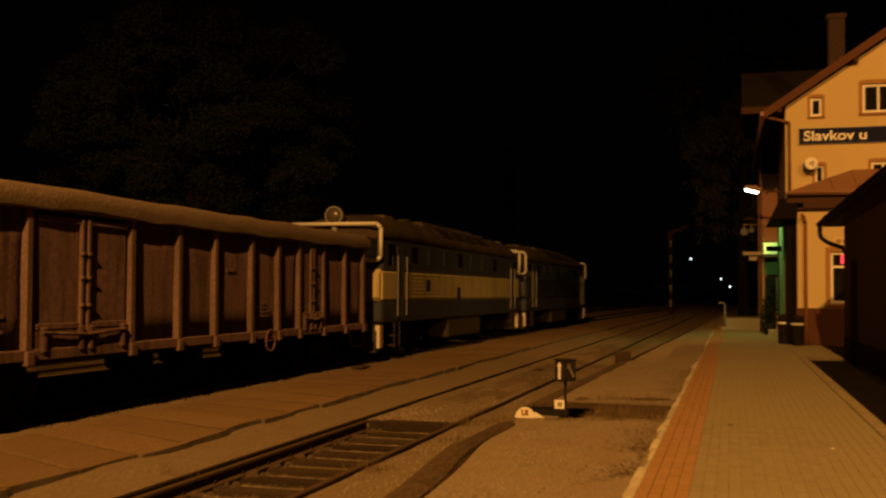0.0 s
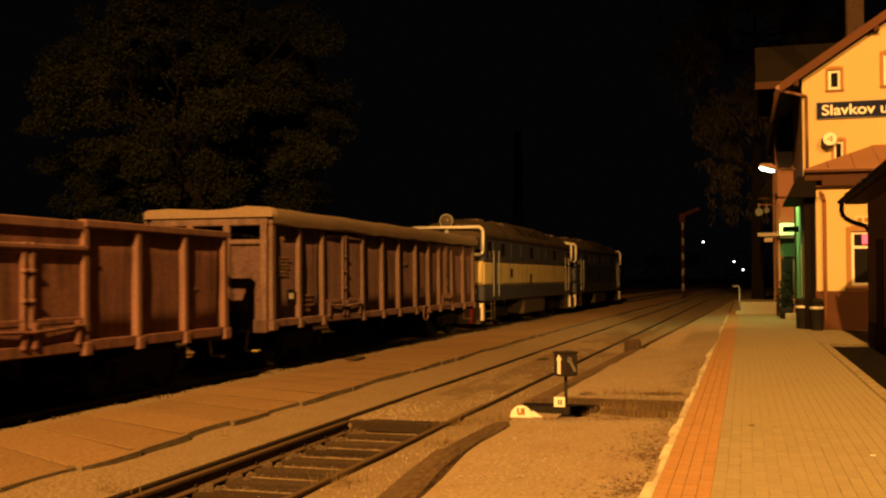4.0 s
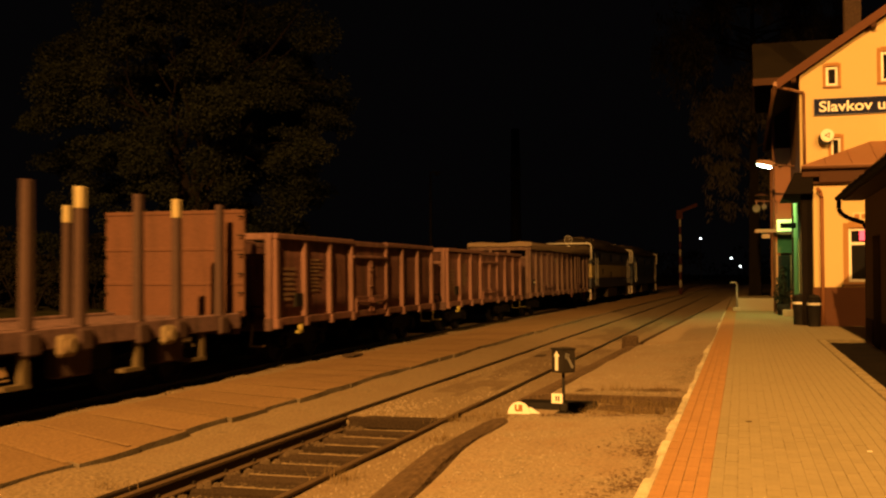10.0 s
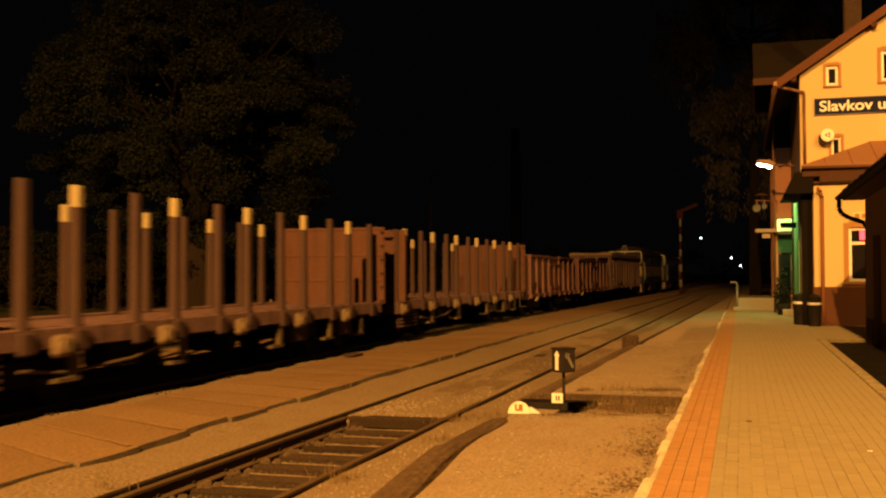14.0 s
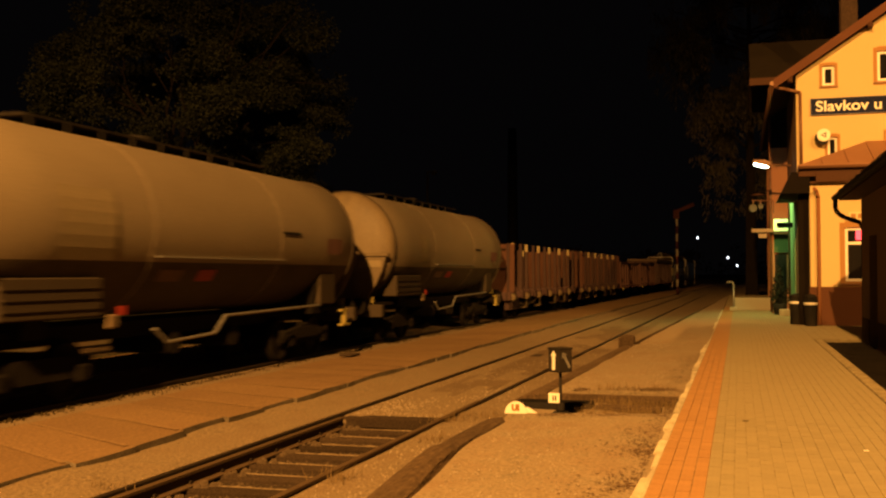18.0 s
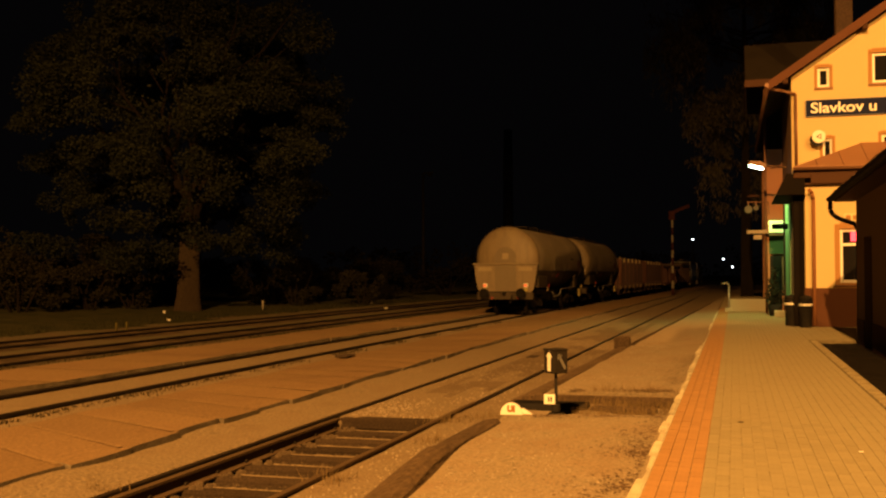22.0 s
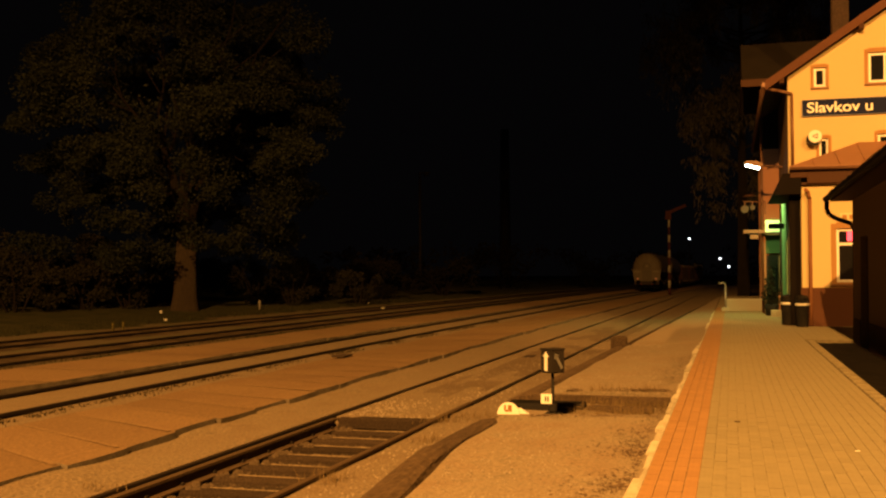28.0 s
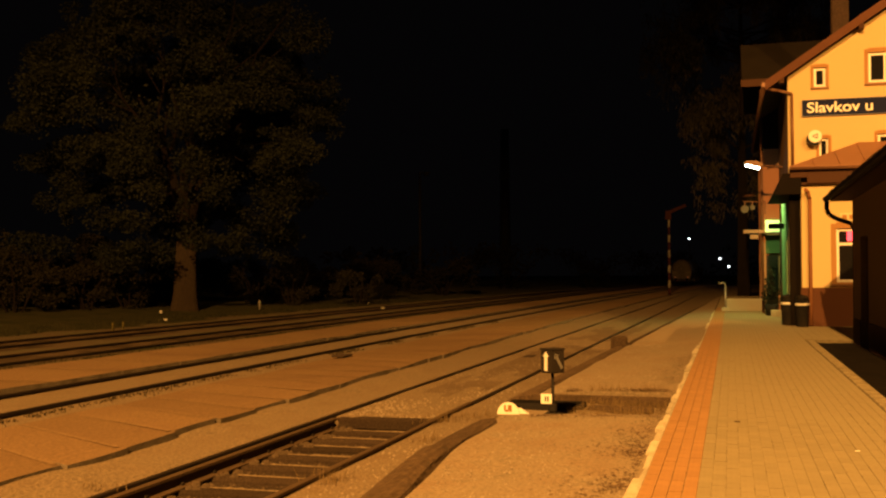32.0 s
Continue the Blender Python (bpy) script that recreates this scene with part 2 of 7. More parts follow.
def raw(name, verts, faces, mat, parent=None, label="", category="", kind="", group=""):
    me = bpy.data.meshes.new(name)
    me.from_pydata(verts, [], faces)
    me.materials.append(mat)
    ob = new(name, me)
    ob.parent = parent
    return tagged(ob, label, category, group, kind)


# ---------------------------------------------------------------- the lines of the tracks
TH0, K0, K1 = -0.0175, 0.000802, -7.05e-6


def heading(s):
    return TH0 + K0 * s + K1 * s * s / 2


def track(s, u=0.0):
    """The place u metres to the right of the main track's middle, s metres along it, and the heading."""
    x, y, n = -10.311, -0.180, 12
    for i in range(n):
        a = heading(s * (i + 0.5) / n)
        x, y = x + math.sin(a) * s / n, y + math.cos(a) * s / n
    a = heading(s)
    return x + u * math.cos(a), y - u * math.sin(a), a


def siding(s, u=0.0):
    """The same for the near siding."""
    a = 0.0095
    return -4.60 + s * a + u, s - u * a, a


def ribbon(line, section, s0, s1, step, bm=None, wobble=0.0, seed=0):
    """Carries a closed section of (u, z) along a line."""
    bm = bm or bmesh.new()
    k = max(2, int(abs(s1 - s0) / step) + 1)
    rows = []
    for i in range(k):
        s = s0 + (s1 - s0) * i / (k - 1)
        row = []
        for j, (u, z) in enumerate(section):
            w = wobble * noise.noise(Vector((s * 0.6, j * 3.1, seed))) if wobble else 0
            x, y, _ = line(s, u + w)
            row.append(bm.verts.new((x, y, z + w * 0.3)))
        rows.append(row)
    m = len(section)
    for a, b in zip(rows, rows[1:]):
        for j in range(m):
            bm.faces.new((a[j], a[(j + 1) % m], b[(j + 1) % m], b[j]))
    bm.faces.new(rows[0][::-1]), bm.faces.new(rows[-1])
    return bm

# ---------------------------------------------------------------- ground: one sheet
def steps(*spans):
    out = []
    for a, b, d in spans:
        k = max(1, round((b - a) / d))
        out += [a + (b - a) * i / k for i in range(k)]
    return out + [spans[-1][1]]


def ground():
    xs = steps((-600, -60, 60), (-60, -26, 2.0), (-26, -6.4, 0.5), (-6.4, -2.4, 0.14), (-2.4, 3, 0.6), (3, 40, 4), (40, 600, 80))
    ys = steps((-80, 0, 8), (0, 5, 0.8), (5, 15, 0.16), (15, 36, 0.5), (36, 90, 1.5), (90, 300, 12), (300, 1200, 100))
    verts, kinds = [], []
    for y in ys:
        for x in xs:
            n = noise.noise(Vector((x * 0.9, y * 0.5, 0))) * 0.5 + noise.noise(Vector((x * 3.1, y * 2.3, 4))) * 0.3
            z = -0.075 + 0.03 * n
            cs = siding(y)[0]
            if -0.74 < x - cs < 0.70 and y < 13.15 + 0.3 * n:      # dug-out bed between the rails
                z = -0.205 + 0.02 * n
            elif -2.4 < x - cs < 2.4:
                z = -0.035 + 0.025 * n + (0.035 if x < cs - 0.8 else 0)
                if x < cs - 1.05:
                    z += 0.075 * max(0.0, noise.noise(Vector((x * 0.7, y * 0.55, 12)))) * min(1.0, (cs - 1.05 - x) * 3)
            if x < -21:
                z = -0.10 + 0.10 * n + min(0.5, (-21 - x) * 0.02)
            verts.append((x, y, z))
    w = len(xs)
    faces, slot = [], []
    for j in range(len(ys) - 1):
        for i in range(w - 1):
            faces.append((j * w + i, j * w + i + 1, (j + 1) * w + i + 1, (j + 1) * w + i))
            x, y = (xs[i] + xs[i + 1]) / 2, (ys[j] + ys[j + 1]) / 2
            e = noise.noise(Vector((x * 0.5, y * 0.3, 9)))
            tx = track(min(max(y, 0), 230))[0] if x < -7 else 0
            if x > -7:
                v = x - siding(y)[0]
                slot.append(3 if abs(v) < 0.70 and y < 13.1 else 4 if -0.4 < v < 1.25 and 14.5 < y < 40 and e + 0.5 * noise.noise(Vector((x * 2.3, y * 0.8, 3))) > -0.05 else 0)
            else:
                u = x - tx
                if min(abs(u + 5.6), abs(u + 9.4)) < 1.15 + 0.5 * e:
                    slot.append(5)
                    continue
                slot.append(2 if u < -12.5 + e * 1.2 else (2 if -5.3 + 0.5 * e < u < -4.2 + e * 0.6 else 1 if u < -4 else 0))
    me = bpy.data.meshes.new("ground")
    me.from_pydata(verts, [], faces)
    for m in (M_GRAVEL, M_GROUND, M_GRASS, M_BED, M_DIRT, M_SIDEBED):
        me.materials.append(m)
    me.polygons.foreach_set("material_index", slot)
    me.polygons.foreach_set("use_smooth", [True] * len(faces))
    tagged(new("ground", me), "gravel and earth ground with grassy edges beyond the tracks", "ground", kind="structure")


ground()

RAIL = [(-0.062, -0.15), (0.062, -0.15), (0.062, -0.135), (0.012, -0.115), (0.012, -0.045), (0.036, -0.03), (0.036, -0.004), (0.028, 0.0),
        (-0.028, 0.0), (-0.036, -0.004), (-0.036, -0.03), (-0.012, -0.045), (-0.012, -0.115), (-0.062, -0.135)]


def rail(line, u, s0, s1, parent, step=2.0, z=0.0, mat=None):
    part("rail", ribbon(line, [(u + a, b + z) for a, b in RAIL], s0, s1, step), mat or M_RAIL, parent)


def sleeper_mesh():
    bm = bmesh.new()
    box(bm, -1.28, 1.28, -0.105, 0.105, -0.16, 0.0, bevel=0.025)
    return mesh_of("sleeper", bm, M_SLEEPER)


SLEEPER = sleeper_mesh()


def tie_plates(parent, line, u, ys):
    for y in ys:
        bm = bmesh.new()
        x, yy, _ = line(y, u)
        box(bm, x - 0.17, x + 0.17, yy - 0.09, yy + 0.09, -0.165, -0.135)
        for dx in (-0.11, 0.11):
            box(bm, x + dx - 0.025, x + dx + 0.025, yy - 0.03, yy + 0.03, -0.135, -0.09, bevel=0.01)
        part("tie_plate", bm, M_RAIL, parent)


M_BURIED = material("dusty_rail", (0.115, 0.080, 0.048), 0.8, vary=0.4, scale=14, fine=40, bump=0.4, tint=(0.06, 0.04, 0.026), vtint=0.8)
siding_track = thing("siding_track", "rusty siding rails on dug-out wooden sleepers in gravel", "railway track", kind="structure")
rail(siding, -0.752, -12.0, 95, siding_track)
rail(siding, 0.752, -12.0, 14.6, siding_track, mat=M_BURIED, z=0.02)
rail(siding, 0.752, 14.61, 95, siding_track)
rail(siding, -0.60, -12.0, 12.65, siding_track, mat=M_BURIED)
_ys = [3.2 + 0.62 * i for i in range(-20, 16)]
for i, y in enumerate(_ys):
    share("sleeper", SLEEPER, siding_track, pose(siding(y)[0] + 0.05, y, -0.145, 0, 0, random.uniform(-1.5, 1.5)))
for y in [q for q in _ys if q > 3]:
    for dy, hh in ((0.075, 0.022), (0.30, 0.05)):
        bm = bmesh.new()
        row = []
        for k in range(14):
            x = siding(y)[0] - 0.40 + k * 0.075
            w = 0.022 + 0.028 * abs(noise.noise(Vector((x * 5, y * 3, dy * 9))))
            z = -0.147 if dy < 0.2 else -0.215
            row.append([bm.verts.new((x, y + dy - w, z - 0.01)), bm.verts.new((x, y + dy, z + hh * (0.4 + abs(noise.noise(Vector((x * 7, y, 2))))))), bm.verts.new((x, y + dy + w, z - 0.01))])
        for p, q in zip(row, row[1:]):
            for c in range(2):
                bm.faces.new((p[c], p[c + 1], q[c + 1], q[c]))
        part("sand_ridge", bm, M_GRAVEL, siding_track)
tie_plates(siding_track, siding, -0.70, [q for q in _ys if q > 3])
tie_plates(siding_track, siding, 0.752, [q for q in _ys if q > 3])
M_HEAP = material("dirty_ballast", (0.10, 0.075, 0.05), 0.95, vary=0.6, scale=30, fine=60, bump=0.8, tint=(0.04, 0.03, 0.02), vtint=0.8)
_rnd = random.Random(31)
for y in [q for q in _ys if q > 3]:
    bm = bmesh.new()
    x = siding(y)[0] - 0.47
    for k in range(7):
        bmesh.ops.create_icosphere(bm, subdivisions=1, radius=_rnd.uniform(0.03, 0.065), matrix=pose(x + _rnd.uniform(-0.05, 0.16), y + _rnd.uniform(-0.06, 0.16), -0.155, _rnd.uniform(0, 90), _rnd.uniform(0, 90), 0))
    part("ballast_heap", bm, M_HEAP, siding_track)
bm = bmesh.new()
box(bm, -5.2, -3.75, 13.0, 13.25, -0.2, -0.05, bevel=0.02)
part("end_bearer", bm, M_SLEEPER, siding_track)

main_track = thing("main_track", "main running track with dark worn rails", "railway track", kind="structure")
for u in (-0.752, 0.752):
    rail(track, u, -12, 230, main_track, 3.0)
for i in range(-20, 150):
    x, y, a = track(3 + 0.65 * i)
    share("sleeper", SLEEPER, main_track, pose(x, y, -0.15, 0, 0, -math.degrees(a)))
for k, u0 in enumerate((-5.6, -9.4)):
    side = thing("side_track", "unlit side track beyond the low platforms", "railway track", kind="structure")
    for u in (-0.752, 0.752):
        rail(track, u0 + u, 5, 200, side, 4.0)
    for i in range(70):
        x, y, a = track(14 + 0.65 * i, u0)
        share("sleeper", SLEEPER, side, pose(x, y, -0.15, 0, 0, -math.degrees(a)))


M_JOINTFILL = material("pale_joint_mortar", (0.190, 0.130, 0.070), 0.95, vary=0.7, scale=3, fine=30, bump=0.4, tint=(0.10, 0.066, 0.037), vtint=0.95)


# ---------------------------------------------------------------- low slab platforms between the tracks
def slab_platform(name, label, u0, u1, s0, s1, length, top, line, thick=0.2, detail=60, skew=0.0, tilt=0.0):
    base = thing(name, label, "platform", kind="structure")
    s, i = s0, 0
    rnd = random.Random(u0)
    while s < s1:
        l = length / 2 if s < 23.9 and skew else length if s < detail else length * 3
        bm = bmesh.new()
        j0, j1 = rnd.uniform(-0.05, 0.05), rnd.uniform(-0.05, 0.05)
        cols = [u0, u0 + (u1 - u0) * 0.5, u1]
        low, high = [], []
        k = 5
        for q in range(k):
            ss = s + 0.003 + (l - 0.006) * q / (k - 1)
            for c, u in enumerate(cols):
                w = noise.noise(Vector((ss * 0.9, c * 7.0, u0))) * (0.05 if c != 1 else 0)
                x, y, _ = line(ss + skew * (1 - c) / 2, u + w + (j0 if c == 2 else j1 if c == 0 else 0))
                z = top + 0.03 * noise.noise(Vector((ss * 0.45, u, 3))) - tilt * (2 - c) / 2
                high.append(bm.verts.new((x, y, z)))
                low.append(bm.verts.new((x, y, top - thick - tilt)))
        for q in range(k - 1):
            for c in range(2):
                a, b = q * 3 + c, (q + 1) * 3 + c
                bm.faces.new((high[a], high[a + 1], high[b + 1], high[b]))
            for c in (0, 2):
                a, b = q * 3 + c, (q + 1) * 3 + c
                f = bm.faces.new((high[a], high[b], low[b], low[a]))
                f.material_index = 1
        for q in (0, k - 1):
            for c in range(2):
                a = q * 3 + c
                f = bm.faces.new((high[a], high[a + 1], low[a + 1], low[a]))
                f.material_index = 1
        part("slab", bm, [M_SLAB, M_SLABEDGE], base)
        if 3 < s < 45:
            bm = bmesh.new()
            rows = [[], []]
            for c in range(7):
                u = u0 + 0.06 + (u1 - u0 - 0.12) * c / 6
                for q, ds in enumerate((-0.045, 0.04)):
                    x, y, _ = line(s + l + ds + skew * (0.5 - c / 6) + 0.012 * noise.noise(Vector((u * 3, s, q))), u)
                    h0, h1 = [noise.noise(Vector((s * 0.45 + l * 0.45, cols[n], 3))) for n in ((0, 1) if c < 3 else (1, 2))]
                    z = h0 + (h1 - h0) * (c - (0 if c < 3 else 3)) / 3
                    rows[q].append(bm.verts.new((x, y, top + 0.006 + 0.03 * z - tilt * (1 - c / 6))))
            for c in range(6):
                bm.faces.new((rows[0][c], rows[0][c + 1], rows[1][c + 1], rows[1][c]))
            part("joint_fill", bm, M_JOINTFILL, base)
        s += l
        i += 1
    return base


slab_platform("low_platform", "low platform of worn, uneven concrete slabs between tracks", 1.46, 4.22, -11.66, 150, 2.12, 0.085, track, skew=1.9, tilt=0.14)
slab_platform("far_low_platform", "second low slab platform beyond the main track", -3.35, -1.05, -11.84, 150, 2.12, 0.03, track, detail=40)


# ---------------------------------------------------------------- trodden sand platform with timber edge
def sand_edge(y):
    if y < 12.0:
        return -2.50 - 0.035 * (y - 7.4) - 0.15 * math.exp(-((y - 9.9) / 1.8) ** 2)
    if y < 24.7:
        return -2.76 + 0.027 * (y - 14.3)
    return -2.40 + 0.031 * (y - 24.75)


def sand_platform():
    ys = steps((-12, 2, 1.0), (2, 11.95, 0.2), (11.95, 12.05, 0.05), (12.05, 14.3, 0.2), (14.3, 14.4, 0.05), (14.4, 24.7, 0.35), (24.7, 24.8, 0.1), (24.8, 75, 1.0))
    vs = [i / 14 for i in range(15)]
    verts, faces = [], []
    for y in ys:
        e = sand_edge(y)
        for v in vs:
            x = e + (-0.70 - e) * v
            n = noise.noise(Vector((x * 1.3, y * 0.9, 2)))
            z = 0.20 + 0.02 * n + 0.07 * v - (0.16 if v == 0 else 0)
            if 12.01 < y < 14.34:
                z = 0.07 + 0.05 * n
            elif y > 24.75:
                z += 0.03
            verts.append((x, y, z))
        verts.append((-0.70, y, -0.3))
        verts.append((e, y, -0.3))
    w = 17
    for j in range(len(ys) - 1):
        for i in range(w):
            a, b = i, (i + 1) % w
            faces.append((j * w + a, j * w + b, (j + 1) * w + b, (j + 1) * w + a))
    raw("sand_platform", verts, faces, M_SAND, None, "trodden sand and fine gravel platform surface", "platform", "structure")


sand_platform()


def timber_edging():
    base = thing("platform_edging", "dark old timber edge of the sand platform", "edging", kind="structure")

    def line(s, u):
        return sand_edge(s) + u, s, 0
    thick = [(-0.39, -0.12), (-0.41, -0.02), (-0.36, 0.08), (-0.27, 0.15), (-0.15, 0.185), (-0.05, 0.185), (0.01, 0.14), (0.03, 0.02), (0.03, -0.12)]
    thin = [(-0.37, -0.12), (-0.37, 0.02), (-0.31, 0.10), (-0.20, 0.15), (-0.05, 0.17), (0.0, 0.14), (0.02, 0.02), (0.02, -0.12)]
    for a, b in ((-12, -8.4), (-8.38, -4.9), (-4.88, -1.5), (-1.48, 1.98), (2, 4.6), (4.62, 7.3), (7.32, 9.9), (9.92, 11.97), (14.38, 16.9), (16.92, 19.5), (19.52, 22.1), (22.12, 24.65)):
        part("timber", ribbon(line, thick if b < 10 else thin, a, b, 0.2, wobble=0.05, seed=a), M_TIMBER, base)
    sec = [(-0.16, -0.12), (-0.16, 0.16), (0.0, 0.24), (0.02, -0.12)]
    s = 25.05
    while s < 60:
        part("timber", ribbon(line, sec, s, s + 2.58, 0.5, wobble=0.05, seed=s), M_TIMBER, base)
        s += 2.6
    bm = bmesh.new()
    box(bm, -2.80, -2.42, 24.68, 25.0, -0.1, 0.40, bevel=0.04)
    part("end_block", bm, M_TIMBER, base)


timber_edging()


def crossing_trench():
    base = thing("cable_trench", "shallow trench with planks and dry weeds across the sand platform", "trench", kind="structure")
    rnd = random.Random(5)
    for y, z, x0 in ((12.03, 0.17, -2.62), (14.28, 0.20, -2.75)):
        bm = bmesh.new()
        box(bm, x0, -0.78, y - 0.035, y + 0.035, -0.1, z, bevel=0.012)
        part("plank", bm, M_TIMBER, base)
    bm = bmesh.new()
    box(bm, -2.95, -1.9, 13.5, 13.92, -0.1, 0.16, bevel=0.03)
    part("channel_cover", bm, M_BLACK, base)
    bm = bmesh.new()
    box(bm, -1.88, -1.0, 13.55, 13.9, -0.1, 0.12, bevel=0.03)
    part("channel_cover", bm, M_TIMBER, base)
    verts, faces = [], []
    for i in range(1100):
        x, y = rnd.uniform(-1.95, -0.75), rnd.uniform(12.1, 14.25)
        if rnd.random() < 0.35:
            y = rnd.choice((12.07, 14.2, 14.5)) + rnd.uniform(-0.1, 0.1)
        h, a, b = rnd.uniform(0.05, 0.22), rnd.uniform(0, 6.28), rnd.uniform(0.01, 0.12)
        z, w = 0.06 if 12.05 < y < 14.3 else 0.2, 0.006
        k = len(verts)
        dx, dy = math.cos(a), math.sin(a)
        verts += [(x - w * dy, y + w * dx, z), (x + w * dy, y - w * dx, z), (x + b * dx, y + b * dy, z + h)]
        faces.append((k, k + 1, k + 2))
    raw("weeds", verts, faces, M_DRY, None, "dry yellowed weeds growing in the trench", "weeds", "stuff")


crossing_trench()


# ---------------------------------------------------------------- paved station platform
PLAT_Z = 0.33
PLAT_R = 1.66


def paving():
    base = thing("pavement", "grey block paving with a red block strip along the edge", "paving", kind="structure")
    bm = bmesh.new()
    box(bm, -0.66, PLAT_R, -12, 31.9, 0.0, PLAT_Z - 0.012)
    box(bm, -0.66, 2.2, 31.9, 75, 0.0, PLAT_Z - 0.012)
    box(bm, PLAT_R, 14, 25.5, 31.9, 0.0, PLAT_Z - 0.012)
    part("bedding", bm, M_JOINT, base)

    def brick(mat, name):
        b = bmesh.new()
        lo = [b.verts.new(p) for p in ((-0.0485, -0.0996, -0.02), (0.0485, -0.0996, -0.02), (0.0485, 0.0996, -0.02), (-0.0485, 0.0996, -0.02))]
        hi = [b.verts.new(p) for p in ((-0.0472, -0.0990, 0), (0.0472, -0.0990, 0), (0.0472, 0.0990, 0), (-0.0472, 0.0990, 0))]
        b.faces.new(hi)
        for i in range(4):
            b.faces.new((lo[i], lo[(i + 1) % 4], hi[(i + 1) % 4], hi[i]))
        return mesh_of(name, b, mat)
    grey, red = brick(M_PAVER, "grey_block"), brick(M_REDPAVER, "red_block")
    rnd = random.Random(2)
    joined = {0: ([], []), 1: ([], [])}
    count = {0: 0, 1: 0}
    for row in range(-70, 230):
        for col in range(23):
            kind = 0 if col < 4 else 1
            x = -0.60 + 0.1 * col + 0.0
            y = 3.0 + 0.2 * row + (0.1 if (col % 2 and kind) else 0)
            z = PLAT_Z + rnd.uniform(-0.0012, 0.0012) + 0.004 * noise.noise(Vector((x, y * 0.4, 1)))
            if count[kind] < 290 and y > 6.9 and -0.7 < x < 2.1 - (1 if kind else 0):
                count[kind] += 1
                share("paving_block", grey if kind else red, base, pose(x, y, z, rnd.uniform(-0.12, 0.12), rnd.uniform(-0.12, 0.12), 0))
                continue
            v, f = joined[kind]
            k = len(v)
            for dx, dy, dz in ((-0.0485, -0.0996, -0.02), (0.0485, -0.0996, -0.02), (0.0485, 0.0996, -0.02), (-0.0485, 0.0996, -0.02),
                               (-0.0472, -0.0990, 0), (0.0472, -0.0990, 0), (0.0472, 0.0990, 0), (-0.0472, 0.0990, 0)):
                v.append((x + dx, y + dy, z + dz))
            f += [(k + 4, k + 5, k + 6, k + 7)] + [(k + i, k + (i + 1) % 4, k + 4 + (i + 1) % 4, k + 4 + i) for i in range(4)]
    v, f = [], []
    for i in range(1000):
        col, y = rnd.randrange(1, 23), 6.6 + 0.1 * rnd.randrange(0, 130)
        if rnd.random() < noise.noise(Vector((col * 0.23, y * 0.5, 8))) + 0.55:
            x, w, l, k = -0.65 + 0.1 * col, rnd.uniform(0.003, 0.005), rnd.uniform(0.006, 0.022), len(v)
            y += rnd.uniform(-0.01, 0.01)
            v += [(x - w, y - l, PLAT_Z + 0.006), (x + w, y - l * 0.8, PLAT_Z + 0.006), (x + w * 0.8, y + l, PLAT_Z + 0.006), (x - w, y + l * 0.9, PLAT_Z + 0.006)]
            f.append((k, k + 1, k + 2, k + 3))
    raw("joint_dirt", v, f, M_JOINTDIRT, base, "dark dirt in the open joints", kind="stuff")
    raw("red_blocks", *joined[0], M_REDPAVER, base, kind="stuff")
    raw("grey_blocks", *joined[1], M_PAVER, base, kind="stuff")
    v, f = [], []
    for row in range(150):
        for col in range(60):
            x, y = 1.77 + 0.2 * col, 25.6 + 0.1 * row
            if y > 31.8 or x > 9:
                continue
            k = len(v)
            for dx, dy, dz in ((-0.0985, -0.0485, -0.02), (0.0985, -0.0485, -0.02), (0.0985, 0.0485, -0.02), (-0.0985, 0.0485, -0.02),
                               (-0.095, -0.045, 0), (0.095, -0.045, 0), (0.095, 0.045, 0), (-0.095, 0.045, 0)):
                v.append((x + dx, y + dy, PLAT_Z + dz))
            f += [(k + 4, k + 5, k + 6, k + 7)] + [(k + i, k + (i + 1) % 4, k + 4 + (i + 1) % 4, k + 4 + i) for i in range(4)]
    raw("forecourt_blocks", v, f, M_PAVER, base, kind="stuff")


def kerbs():
    base = thing("kerb", "pale chipped kerb stones between sand and paving", "kerb", kind="structure")
    rnd = random.Random(8)
    y = -12.0
    while y < 45:
        l = rnd.uniform(0.45, 0.95) if 3 < y < 24 else 2.0
        bm = bmesh.new()
        w = rnd.uniform(0.055, 0.10)
        box(bm, -0.665 - w, -0.665, y + 0.01, y + l - 0.01, 0.0, PLAT_Z - rnd.uniform(0.0, 0.05), pose(0, 0, 0, 0, 0, 0), 0.018)
        for v in bm.verts:
            v.co.x += 0.025 * noise.noise(v.co * 3.0) if v.co.x < -0.68 else 0
        part("kerb_stone", bm, M_KERB, base)
        y += l
    base2 = thing("bed_kerb", "grey concrete kerb along the soil bed", "kerb", kind="structure")
    y = 4.0
    while y < 25.0:
        bm = bmesh.new()
        box(bm, PLAT_R + 0.005, PLAT_R + 0.17, y + 0.005, y + 0.995, 0.0, PLAT_Z + 0.02, None, 0.012)
        part("kerb_stone", bm, M_JOINT, base2)
        y += 1.0
    verts, faces = [], []
    ys, xs = steps((4, 25.3, 0.3)), steps((1.83, 2.78, 0.12))
    for y in ys:
        for x in xs:
            verts.append((x, y, 0.27 + 0.04 * noise.noise(Vector((x * 4, y * 3, 0)))))
    w = len(xs)
    for j in range(len(ys) - 1):
        for i in range(w - 1):
            faces.append((j * w + i, j * w + i + 1, (j + 1) * w + i + 1, (j + 1) * w + i))
    raw("soil_bed", verts, faces, M_SOIL, None, "strip of bare dark soil beside the shed", "soil", "structure")

